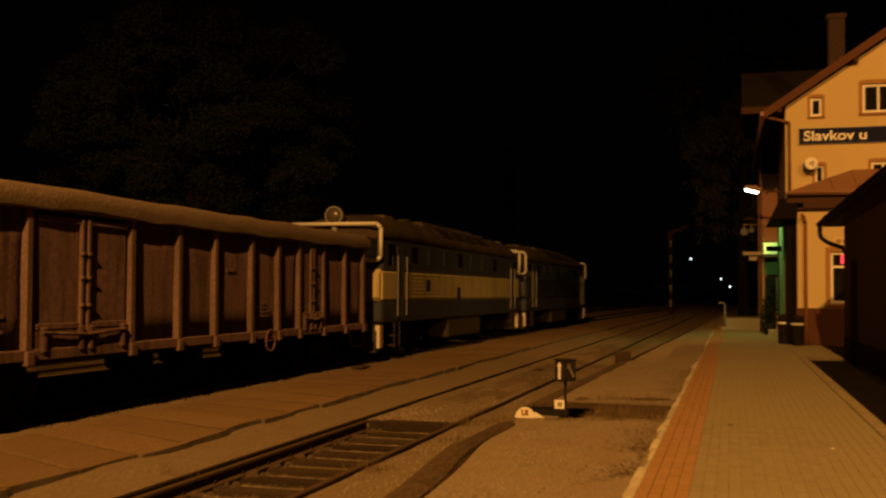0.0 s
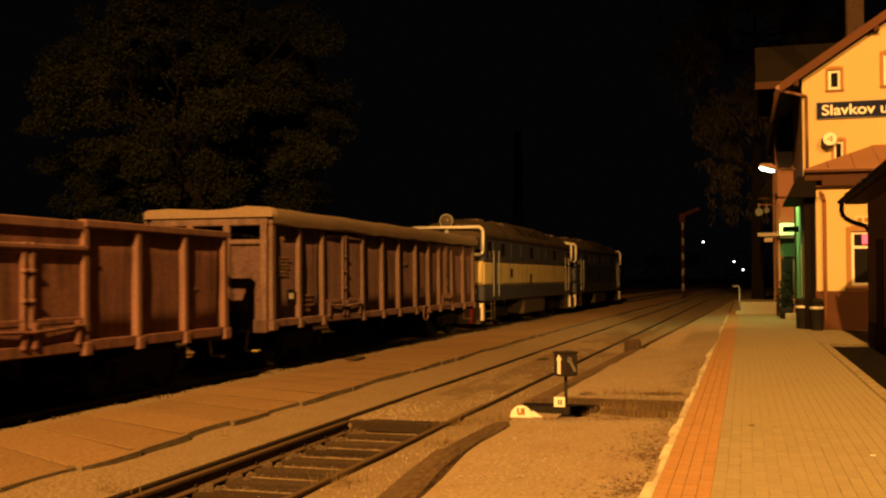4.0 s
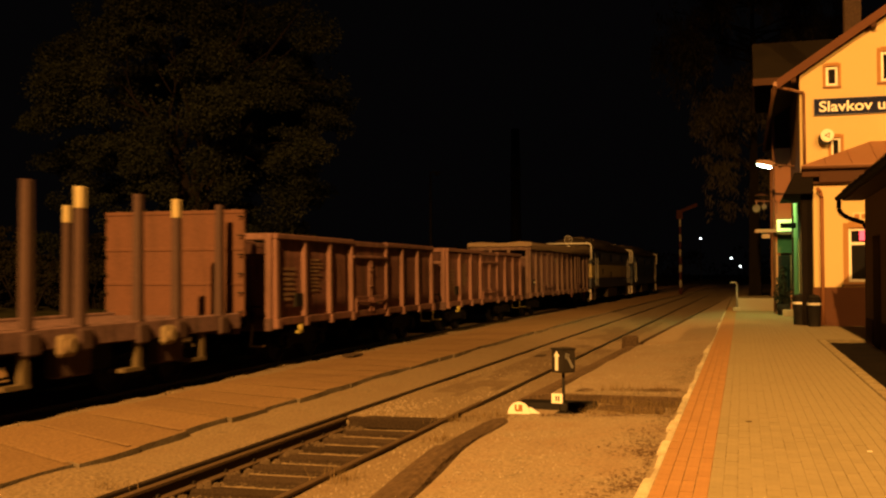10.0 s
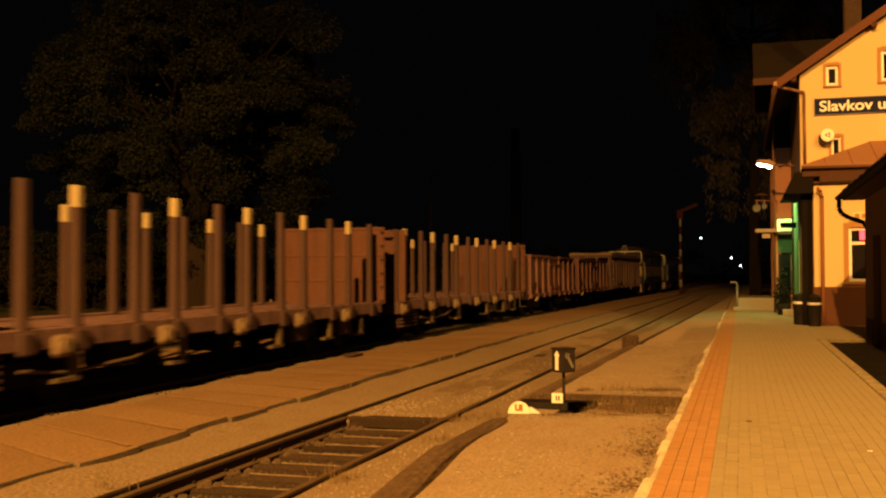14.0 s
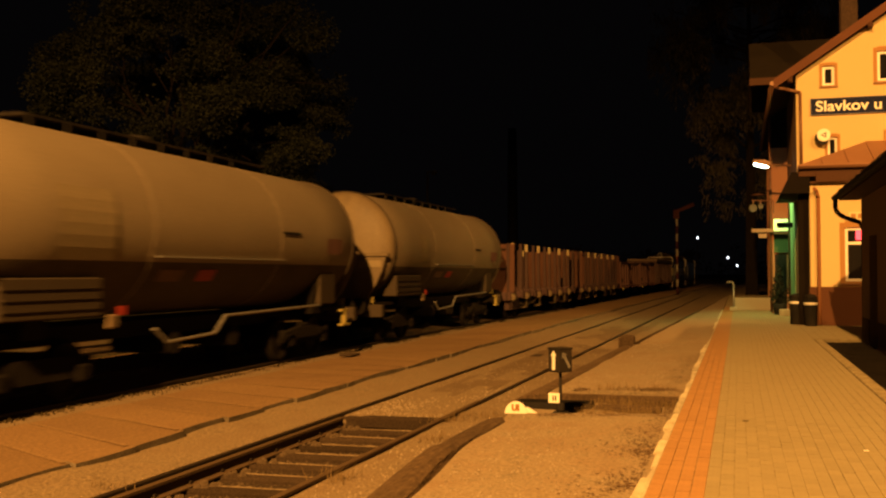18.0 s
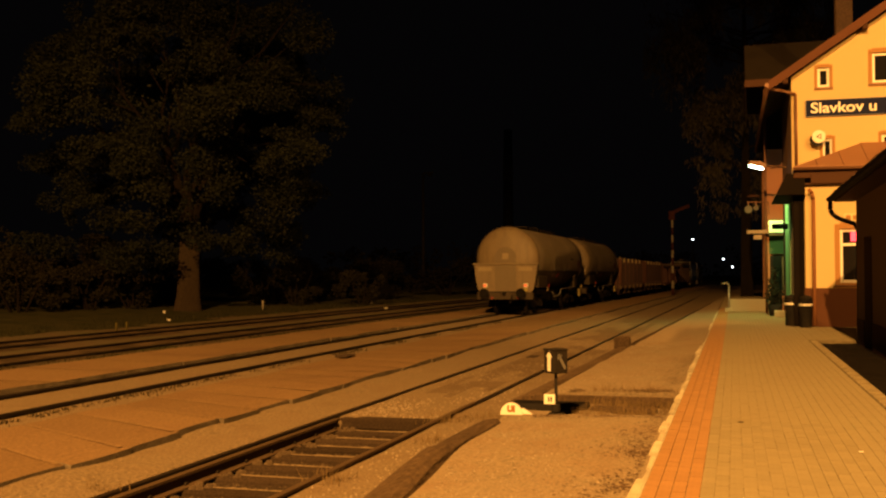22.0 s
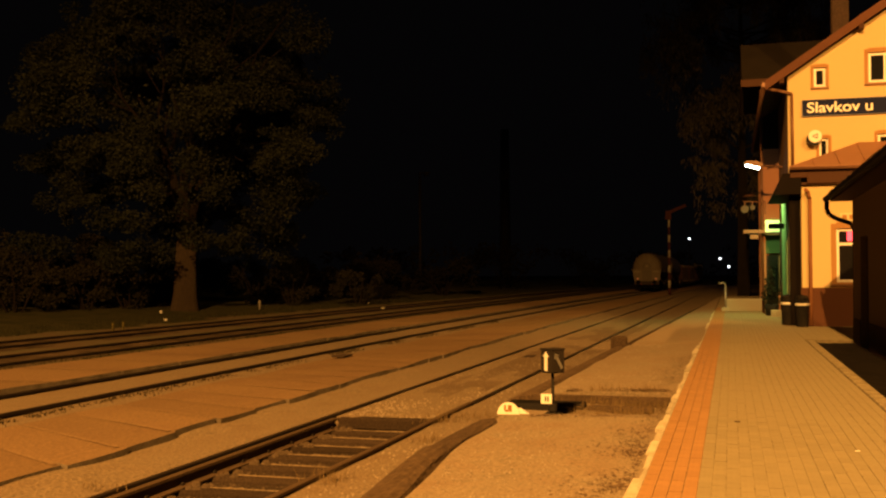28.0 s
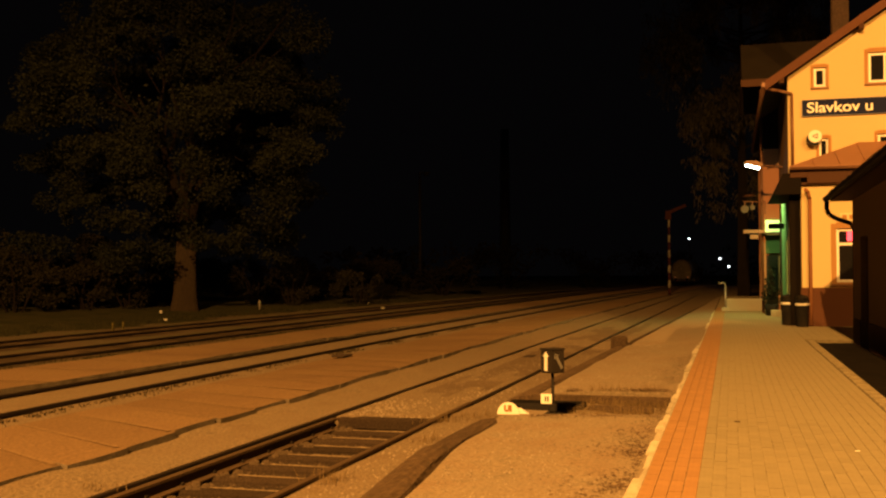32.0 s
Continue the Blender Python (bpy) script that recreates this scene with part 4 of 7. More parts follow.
def porch_things():
    s = thing("exit_sign", "pale green lit sign box hanging under the canopy", "sign", place=(1.50, 39.2, 3.55))
    bm = bmesh.new()
    box(bm, -0.26, 0.24, -0.06, 0.06, -0.14, 0.30, None, 0.01)
    part("lit_panel", bm, M_EXIT, s)
    bm = bmesh.new()
    box(bm, -0.27, 0.27, -0.05, 0.08, 0.30, 0.33)
    pipe(bm, [(0.28, 0.02, 0.0), (0.32, 1.8, 0.0)], 0.03, 6)
    part("holder", bm, M_BLACK, s)
    s = thing("hanging_sign", "dark direction sign seen nearly edge-on", "sign", place=(1.62, 37.0, 3.53))
    bm = bmesh.new()
    box(bm, -0.35, 0.25, -0.08, 0.08, -0.09, 0.09, None, 0.02)
    pipe(bm, [(0.1, 0, 0), (0.25, 0, 0)], 0.03, 6)
    part("board", bm, M_BLACK, s)
    s = thing("sign_beam", "brown timber sign beam projecting from the bay", "sign", place=(1.23, 40.6, 3.5))
    bm = bmesh.new()
    box(bm, -0.75, 0.62, -0.05, 0.05, -0.07, 0.07, None, 0.01)
    box(bm, -0.05, 0.05, 0.05, 0.4, -0.05, 0.05)
    part("beam", bm, M_TIN, s)
    bm = bmesh.new()
    box(bm, -0.50, -0.20, -0.03, 0.03, -0.28, -0.12)
    part("plate", bm, M_TIN, s)
    s = thing("loudspeaker", "round pale loudspeaker on a wall arm", "loudspeaker", place=(0.55, 40.8, 4.37))
    bm = bmesh.new()
    tube(bm, (0, -0.14, 0), (0, 0.1, 0), 0.15, 0.09, n=18)
    part("horn", bm, M_GREYHORN, s)
    bm = bmesh.new()
    tube(bm, (0.28, -0.1, 0.06), (0.28, 0.1, 0.06), 0.10, 0.06, n=14)
    part("horn", bm, M_GREYHORN, s)
    bm = bmesh.new()
    pipe(bm, [(-0.05, 0.05, 0.3), (0.75, 0.2, 0.28), (0.75, 0.2, -0.2)], 0.03, 6)
    pipe(bm, [(0, 0.05, 0), (0, 0.05, 0.3)], 0.025, 6)
    pipe(bm, [(0.28, 0.05, 0), (0.28, 0.05, 0.3)], 0.025, 6)
    part("arm", bm, M_TIN, s)
    s = thing("wall_reflector", "shallow brown lamp shade on a wall arm, unlit", "lamp", place=(0.75, 40.9, 4.9))
    bm = bmesh.new()
    lathe(bm, [(-0.05, 0.28), (0.02, 0.2), (0.07, 0.06)], 18, "z")
    part("shade", bm, M_WOODBROWN, s)
    bm = bmesh.new()
    pipe(bm, [(0, 0, 0.06), (0.05, 0.1, 0.12), (0.5, 0.12, 0.12)], 0.02, 6)
    part("arm", bm, M_TIN, s)
    # low concrete wall with rail
    s = thing("low_wall", "low pale concrete wall at the platform's end", "wall", place=(0.6, 44.4, PLAT_Z))
    bm = bmesh.new()
    box(bm, -0.78, 0.78, -0.1, 0.1, 0, 0.52, None, 0.02)
    part("wall_body", bm, M_CONCRETE, s)
    s = thing("handrail", "bent grey tubular handrail beside the low wall", "handrail", place=(-0.22, 44.0, PLAT_Z))
    bm = bmesh.new()
    pipe(bm, [(0, 0, 0), (0, 0, 1.1), (-0.06, 0, 1.19), (-0.28, 0, 1.17)], 0.04, 8)
    part("rail_post", bm, M_STEEL, s)
    bm = bmesh.new()
    box(bm, -0.16, 0.12, -0.14, 0.14, 0, 0.16, None, 0.02)
    part("footing", bm, M_CONCRETE, s)
    # bins, planter block, shrub
    for x, y, r in ((1.66, 32.6, 0.2), (2.0, 31.55, 0.19)):
        s = thing("waste_bin", "black waste bin, its bright highlight drawn as a white band", "bin", "bins by the porch", place=(x, y, PLAT_Z))
        bm = bmesh.new()
        lathe(bm, [(0, r * 0.85), (0.02, r * 0.9), (0.72, r), (0.78, r * 1.04), (0.80, r * 0.9)], 20, "z")
        part("drum", bm, M_BLACK, s)
        # the drum's bright highlight, drawn as a white band
        bm = bmesh.new()
        lathe(bm, [(0.62, r + 0.004), (0.63, r + 0.012), (0.68, r + 0.014), (0.69, r + 0.006)], 20, "z")
        part("band", bm, M_WHITE, s)
        bm = bmesh.new()
        lathe(bm, [(0.80, r), (0.9, r * 0.8), (0.94, 0.02)], 20, "z")
        part("lid", bm, M_BLACK, s)
    s = thing("step_block", "small pale concrete step block by the porch", "step", place=(1.55, 38.8, PLAT_Z))
    bm = bmesh.new()
    box(bm, -0.16, 0.2, -0.2, 0.2, 0, 0.24, None, 0.02)
    part("block", bm, M_KERB, s)


porch_things()


# ---------------------------------------------------------------- shed beside the platform
def shed():
    h = thing("shed", "brown plastered shed with tiled roof along the platform", "shed", place=(0, 0, 0))
    x0, y0, y1, top = 2.76, 8.0, 25.55, 3.62
    bm = bmesh.new()
    box(bm, x0, x0 + 0.25, y0, 22.85, 0.1, top)
    box(bm, x0, x0 + 0.25, 24.15, y1, 0.1, top)
    box(bm, x0, x0 + 0.25, 22.85, 24.15, 2.70, top)
    part("front_wall", bm, M_SHED, h)
    bm = bmesh.new()
    box(bm, x0 + 0.25, 6.5, y1 - 0.25, y1, 0.1, top)
    box(bm, x0 + 0.25, 6.5, y0, y0 + 0.25, 0.1, top)
    box(bm, 6.25, 6.5, y0 + 0.25, y1 - 0.25, 0.1, top)
    prism(bm, [(x0, top), (6.5, top), ((x0 + 6.5) / 2, top + 1.35)], y1 - 0.25, y1, "y")
    prism(bm, [(x0, top), (6.5, top), ((x0 + 6.5) / 2, top + 1.35)], y0, y0 + 0.25, "y")
    part("end_wall", bm, M_SHED, h)
    bm = bmesh.new()
    box(bm, x0 - 0.02, x0, y0, 22.8, 0.1, 0.85)
    box(bm, x0 - 0.02, x0, 24.2, y1 + 0.02, 0.1, 0.85)
    part("plinth", bm, M_MORTAR, h)
    bm = bmesh.new()
    box(bm, x0 + 0.14, x0 + 0.2, 22.85, 24.15, 0.3, 2.70)
    for k in range(8):
        box(bm, x0 + 0.13, x0 + 0.14, 22.9 + k * 0.155, 22.9 + k * 0.155 + 0.14, 0.35, 2.66)
    part("door", bm, M_WOODBROWN, h, "dark plank door in the reveal")
    sl = 1.35 / 1.87
    mid = (x0 + 6.5) / 2
    bm = bmesh.new()
    for s in (1, -1):
        def q(x):
            return x if s == 1 else 2 * mid - x
        e = x0 - 0.46
        prism(bm, [(q(e), top - 0.02), (q(x0), top - 0.02), (q(mid), top + 1.35), (q(mid), top + 1.5), (q(e), top + 0.10)], y0 - 0.3, y1 + 0.32, "y")
    part("roof_deck", bm, M_WOODBROWN, h)
    bm = bmesh.new()
    prism(bm, [(0, -0.03), (0.36, 0.26), (0.36, 0.325), (0.05, 0.065), (-0.02, 0.03)], 0, 0.25, "y")
    me = mesh_of("roof_tile", bm, M_ROOFTILE)
    k = 0
    for row in range(2):
        y = 15.0
        while y < y1 + 0.2:
            k += 1
            share("roof_tile", me, h, pose(x0 - 0.50 + row * 0.34, y, top + 0.13 + row * 0.284 + random.uniform(0, 0.035), 0, random.uniform(-5, 4), 0))
            y += 0.29
    bm = bmesh.new()
    sec = [(-0.085, 0.0), (-0.075, -0.05), (-0.04, -0.08), (0.0, -0.088), (0.04, -0.08), (0.075, -0.05), (0.085, 0.0), (0.07, 0.0), (0.0, -0.07), (-0.07, 0.0)]
    prism(bm, [(x0 - 0.55 + a, top + 0.06 + b) for a, b in sec], y0 - 0.3, y1 + 0.3, "y")
    part("gutter", bm, M_BLACK, h)
    bm = bmesh.new()
    pipe(bm, [(x0 - 0.55, y1 + 0.1, top + 0.02), (x0 - 0.56, y1 + 0.1, top - 0.22), (x0 - 0.50, y1 + 0.1, top - 0.34), (x0 - 0.35, y1 + 0.08, top - 0.44), (x0 - 0.02, y1 + 0.05, top - 0.56), (x0 + 0.05, y1 + 0.06, top - 0.7), (x0 + 0.05, y1 + 0.06, 0.4)], 0.055, 10)
    part("downpipe", bm, M_BLACK, h)


shed()

# ---------------------------------------------------------------- the train; +y forward, +x towards the station, z = 0 on the rails
TRAIN = []
WHEELS = []
M_OXIDE = material("oxide_brown_paint", (0.205, 0.103, 0.096), 0.8, vary=0.4, scale=7, fine=16, bump=0.4, tint=(0.128, 0.066, 0.060), vtint=0.85, streak=(0.074, 0.046, 0.041), run=0.8)
M_OXIDE2 = material("dusty_brown_paint", (0.145, 0.090, 0.094), 0.85, vary=0.45, scale=8, fine=16, bump=0.4, tint=(0.085, 0.053, 0.053), vtint=0.85, streak=(0.052, 0.036, 0.033), run=0.75)
M_RIB = material("worn_rib_paint", (0.228, 0.128, 0.120), 0.75, vary=0.35, scale=10, fine=36, bump=0.3, tint=(0.155, 0.087, 0.078), vtint=0.85, streak=(0.10, 0.062, 0.056), run=0.6)
M_RIBDULL = material("dull_rib_paint", (0.195, 0.130, 0.122), 0.8, vary=0.4, scale=10, fine=20, bump=0.3, tint=(0.115, 0.078, 0.07), vtint=0.9, streak=(0.08, 0.055, 0.05), run=0.6)
M_TARP = material("dusty_tarpaulin", (0.26, 0.20, 0.15), 0.75, vary=0.25, scale=9, fine=24, bump=0.6, tint=(0.18, 0.135, 0.10), vtint=0.6, depth=0.03)
# near-black running gear: grime, and the shade under the cars put into the colour
M_BOGIE = material("shaded_grimy_bogie", (0.010, 0.0082, 0.0065), 0.85, vary=0.4, scale=14, fine=50, bump=0.4, tint=(0.009, 0.008, 0.007), vtint=0.7)
M_WHEEL = material("shaded_wheel_steel", (0.012, 0.010, 0.008), 0.8, 0.1, vary=0.3, scale=12, fine=50, bump=0.2)
M_MARK = material("faded_white_stencil", (0.22, 0.165, 0.125), 0.8, vary=0.6, scale=60, fine=60, bump=0.1, tint=(0.14, 0.075, 0.05), vtint=0.95)
M_BOARD = material("brown_board", (0.165, 0.082, 0.060), 0.85, vary=0.3, scale=8, fine=36, bump=0.4, tint=(0.12, 0.062, 0.047), vtint=0.8, streak=(0.10, 0.055, 0.042), run=0.5)
M_STAKE = material("stake_brown", (0.078, 0.050, 0.050), 0.8, vary=0.3, scale=10, fine=40, bump=0.3, tint=(0.06, 0.04, 0.036), vtint=0.7)
M_CAP = material("cream_stake_cap", (0.42, 0.36, 0.21), 0.7, vary=0.15, scale=12, fine=50, bump=0.2)
M_TANK = material("grey_tank_paint", (0.27, 0.225, 0.16), 0.6, vary=0.16, scale=4, fine=30, bump=0.15, tint=(0.19, 0.155, 0.11), vtint=0.8, stretch=(1, 0.5, 1))
M_TANKEND = material("pale_tank_end", (0.195, 0.152, 0.092), 0.6, vary=0.18, scale=7, fine=20, bump=0.2, tint=(0.135, 0.104, 0.066), vtint=0.8, streak=(0.11, 0.086, 0.056), run=0.5)
M_CREAM = material("cream_engine_paint", (0.66, 0.56, 0.28), 0.5, vary=0.15, scale=6, fine=40, bump=0.12, tint=(0.50, 0.42, 0.22), vtint=0.7, streak=(0.30, 0.24, 0.12), run=0.6)
M_BLUE = material("slate_blue_paint", (0.042, 0.052, 0.094), 0.5, vary=0.3, scale=6, fine=30, bump=0.15, tint=(0.028, 0.032, 0.052), vtint=0.7, streak=(0.032, 0.028, 0.027), run=0.7)
M_ROOFGREY = material("sooty_engine_roof", (0.055, 0.045, 0.036), 0.75, vary=0.35, scale=6, fine=30, bump=0.3, tint=(0.085, 0.062, 0.042), vtint=0.7)
M_LENS = glass("headlamp_lens", (0.10, 0.085, 0.07), 0.12)
M_TEAL = material("deep_blue_paint", (0.038, 0.055, 0.10), 0.5, vary=0.3, scale=6, fine=40, bump=0.15, tint=(0.022, 0.028, 0.045), vtint=0.7, streak=(0.030, 0.026, 0.022), run=0.6)
M_WINCH = material("dusty_winch", (0.27, 0.215, 0.135), 0.8, vary=0.35, scale=14, fine=50, bump=0.3, tint=(0.13, 0.085, 0.055), vtint=0.8)
M_DULLCREAM = material("dull_cream_paint", (0.14, 0.11, 0.065), 0.8, vary=0.35, scale=14, fine=50, bump=0.3, tint=(0.08, 0.06, 0.038), vtint=0.7)
M_GREYBOX = material("grimy_grey_paint", (0.065, 0.052, 0.038), 0.8, vary=0.3, scale=10, fine=50, bump=0.3, tint=(0.05, 0.04, 0.03), vtint=0.7)
M_ARCH = material("dull_tank_panel", (0.15, 0.12, 0.078), 0.65, vary=0.16, scale=7, fine=30, bump=0.2, tint=(0.115, 0.09, 0.06), vtint=0.8)
# darker tank paint that holds the shade of the lower half
M_TANKLOW = material("shaded_tank_belly", (0.105, 0.085, 0.062), 0.75, vary=0.3, scale=6, fine=20, bump=0.2, tint=(0.055, 0.045, 0.034), vtint=0.8)
M_STRIPE = material("pale_tank_stripe", (0.29, 0.245, 0.165), 0.7, vary=0.25, scale=10, fine=24, bump=0.1, tint=(0.20, 0.165, 0.11), vtint=0.7)
M_REDLAMP = glow("red_tail_lamp", (1.0, 0.25, 0.12), 0.12)


def bogie(car, y, base=1.8, r=0.46, width=1.0):
    bm = bmesh.new()
    for x in (-width, width):
        prism(bm, [(y - base / 2 - 0.32, 0.42), (y - base / 2 - 0.2, 0.40), (y - 0.55, 0.38), (y + 0.55, 0.38), (y + base / 2 + 0.2, 0.40),
                   (y + base / 2 + 0.32, 0.42), (y + base / 2 + 0.28, 0.62), (y + 0.5, 0.72), (y - 0.5, 0.72), (y - base / 2 - 0.28, 0.62)], x - 0.06, x + 0.06, "x")
        for e in (-1, 1):
            box(bm, x - 0.13, x + 0.13, y + e * base / 2 - 0.13, y + e * base / 2 + 0.13, r - 0.14, r + 0.12, None, 0.03)
            for q in (-0.26, 0.26):
                tube(bm, (x, y + e * base / 2 + q, r - 0.02), (x, y + e * base / 2 + q, r + 0.22), 0.07, n=10)
    box(bm, -width, width, y - 0.22, y + 0.22, 0.5, 0.8, None, 0.03)
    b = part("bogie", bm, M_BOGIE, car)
    for e in (-1, 1):
        w = bmesh.new()
        for x in (-0.76, 0.76):
            s = 1 if x > 0 else -1
            prof = [(x - 0.07 * s, 0.14), (x - 0.06 * s, r - 0.09), (x - 0.075 * s, r + 0.028), (x - 0.045 * s, r + 0.028), (x - 0.03 * s, r), (x + 0.06 * s, r - 0.01), (x + 0.06 * s, r - 0.08), (x + 0.02 * s, r - 0.1),
                    (x + 0.03 * s, 0.16), (x + 0.08 * s, 0.12)]
            lathe(w, prof, 20, "x")
        tube(w, (-1.0, 0, 0), (1.0, 0, 0), 0.085, n=12)
        # spoke-like stiffeners make the turning visible
        for k in range(4):
            a = math.pi / 2 * k
            for x in (-0.715, 0.715):
                box(w, x - 0.02, x + 0.02, -0.03, 0.03, 0.12, r - 0.1, Matrix.Rotation(a, 4, "X"))
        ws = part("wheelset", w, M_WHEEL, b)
        ws.matrix_basis = pose(0, y + e * base / 2, r)
        WHEELS.append((ws, (0, y + e * base / 2, r), r))
    return b


def buffers(car, half, z=1.02, mat=None):
    for e in (-1, 1):
        for x in (-0.875, 0.875):
            bm = bmesh.new()
            y0 = half * e
            tube(bm, (x, y0, z), (x, y0 + 0.30 * e, z), 0.11, 0.10, n=12)
            tube(bm, (x, y0 + 0.28 * e, z), (x, y0 + 0.55 * e, z), 0.065, n=12)
            tube(bm, (x, y0 + 0.53 * e, z), (x, y0 + 0.60 * e, z), 0.23, 0.22, n=16)
            part("buffer", bm, mat or M_BOGIE, car)
        bm = bmesh.new()
        y0 = half * e
        box(bm, -0.05, 0.05, min(y0, y0 + 0.32 * e), max(y0, y0 + 0.32 * e), z - 0.08, z + 0.06, None, 0.015)
        part("coupling_hook", bm, M_BOGIE, car)
        bm = bmesh.new()
        pipe(bm, [(0.35, y0 + 0.05 * e, z - 0.1), (0.36, y0 + 0.2 * e, z - 0.3), (0.34, y0 + 0.38 * e, z - 0.5), (0.3, y0 + 0.42 * e, z - 0.35)], 0.025, 6)
        part("brake_hose", bm, M_BOGIE, car)


def bars(car, x, y, z, w, h, rows, seed, flip=1):
    """Faded stencil lines that can no longer be read, as plain bars on a side."""
    rnd = random.Random(seed)
    bm = bmesh.new()
    h, rows = h * 0.66, rows * 3 // 2
    for i in range(rows):
        zz = z - i * h * 1.6
        l, yy = w * rnd.uniform(0.6, 1.0), y - w
        end = yy + l
        while yy < end - 0.03:
            k = min(end - yy, rnd.uniform(0.08, 0.26))
            hh = h * rnd.uniform(0.7, 1.0)
            box(bm, min(x, x + 0.006 * flip), max(x, x + 0.006 * flip), yy, yy + k, zz - hh, zz)
            yy += k + 0.035
    part("stencil_mark", bm, M_MARK, car)


def open_wagon(label, half, z0, z1, paint, ribs, doors, cover=False, low_doors=False, seed=1):
    """High-sided open wagon. ribs: their y; doors: spans of y."""
    rnd = random.Random(seed)
    rib_paint = M_RIBDULL if cover else M_RIB
    car = thing("open_wagon", label, "freight wagon", "wagons of the train")
    w = 1.33
    bm = bmesh.new()
    box(bm, -1.28, 1.28, -half + 0.02, half - 0.02, z0 + 0.1, z0 + 0.22)
    part("floor", bm, M_OXIDE2, car)
    bm = bmesh.new()
    for x in (-0.55, 0.55):
        box(bm, x - 0.1, x + 0.1, -half + 0.05, half - 0.05, z0 - 0.12, z0 + 0.1)
    for k in range(7):
        y = -half + 0.8 + k * (2 * half - 1.6) / 6
        box(bm, -1.2, 1.2, y - 0.06, y + 0.06, z0 - 0.02, z0 + 0.1)
    for y in (-0.9, 0.9):
        tube(bm, (-0.3, y, 0.62), (0.5, y, 0.62), 0.17, n=14)
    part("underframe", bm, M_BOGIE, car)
    for s in (-1, 1):
        spans, y = [], -half
        for a, b in sorted(doors):
            spans.append((y, a))
            y = b
        spans.append((y, half))
        for a, b in spans:
            bm = bmesh.new()
            n = max(1, int((b - a) / 0.35))
            skins = [[[bm.verts.new((s * (w - 0.025 - back + 0.022 * noise.noise(Vector((a + (b - a) * i / n, j * 0.7, seed + s)))), a + (b - a) * i / n, z0 + 0.12 + (z1 - z0 - 0.2) * j / 4))
                      for j in range(5)] for i in range(n + 1)] for back in (0.0, 0.04)]
            for grid in skins:
                for i in range(n):
                    for j in range(4):
                        f = bm.faces.new((grid[i][j], grid[i + 1][j], grid[i + 1][j + 1], grid[i][j + 1]))
                        f.smooth = True
            p, q = skins
            for i in range(n):
                for j in (0, 4):
                    bm.faces.new((p[i][j], p[i + 1][j], q[i + 1][j], q[i][j]))
            for i in (0, n):
                for j in range(4):
                    bm.faces.new((p[i][j], p[i][j + 1], q[i][j + 1], q[i][j]))
            part("side_wall", bm, paint, car)
        bm = bmesh.new()
        box(bm, s * (w - 0.04), s * (w + 0.075), -half, half, z0, z0 + 0.16, None, 0.015)
        part("side_sill", bm, paint, car)
        for a, b in ([(-half, half)] if not low_doors else [(-half, doors[0][0]), (doors[0][1], half)]):
            bm = bmesh.new()
            box(bm, s * (w - 0.06), s * (w + 0.085), a, b, z1 - 0.12, z1, None, 0.02)
            part("top_rail", bm, rib_paint, car)
        for y in ribs:
            bm = bmesh.new()
            e = 0.09 if abs(abs(y) - half) < 0.3 else 0.07
            pts = [(y - e, w - 0.02), (y - e * 0.75, w + 0.08), (y + e * 0.75, w + 0.08), (y + e, w - 0.02)]
            v0 = [bm.verts.new((s * x, yy, z0 + 0.02)) for yy, x in pts]
            v1 = [bm.verts.new((s * (x - 0.02), yy, z1 - 0.1)) for yy, x in pts]
            for i in range(4):
                bm.faces.new((v0[i], v0[(i + 1) % 4], v1[(i + 1) % 4], v1[i]))
            bm.faces.new(v0), bm.faces.new(v1)
            box(bm, s * (w + 0.0), s * (w + 0.12), y - e * 1.2, y + e * 1.2, z0 - 0.06, z0 + 0.14, None, 0.015)
            part("rib", bm, rib_paint, car)
        for a, b in doors:
            mid = (a + b) / 2
            top = z1 - (0.42 if low_doors else 0.18)
            if low_doors:
                bm = bmesh.new()
                box(bm, s * (w - 0.04), s * (w + 0.06), a, b, z1 - 0.16, z1 - 0.03, None, 0.015)
                box(bm, s * (w - 0.04), s * (w + 0.10), a - 0.05, b + 0.05, z1 - 0.46, z1 - 0.38, None, 0.02)
                part("lintel", bm, M_RIB, car)
                bm = bmesh.new()
                box(bm, s * (w - 0.03), s * (w + 0.0), a, b, z1 - 0.4, z1 - 0.15)
                part("lintel_panel", bm, paint, car)
            for a1, b1 in ((a, mid - 0.01), (mid + 0.01, b)):
                bm = bmesh.new()
                box(bm, s * (w - 0.02), s * (w + 0.015), a1 + 0.01, b1 - 0.01, z0 + 0.42, top)
                for zz in (z0 + 0.46, top - 0.05):
                    box(bm, s * (w + 0.015), s * (w + 0.06), a1 + 0.02, b1 - 0.02, zz - 0.045, zz + 0.045, None, 0.012)
                leaf = part("door_leaf", bm, paint, car)
                bm = bmesh.new()
                yy = b1 - 0.07 if b1 < mid else a1 + 0.07
                box(bm, s * (w + 0.02), s * (w + 0.075), yy - 0.04, yy + 0.04, z0 + 0.35, top, None, 0.015)
                for zz in (z0 + 0.75, z0 + 1.15, z0 + 1.5):
                    tube(bm, (s * (w + 0.07), yy - 0.06, zz), (s * (w + 0.07), yy + 0.06, zz), 0.03, n=8)
                part("lock_bar", bm, rib_paint, leaf)
            bm = bmesh.new()
            box(bm, s * (w - 0.02), s * (w + 0.05), a, b, z0 + 0.14, z0 + 0.40)
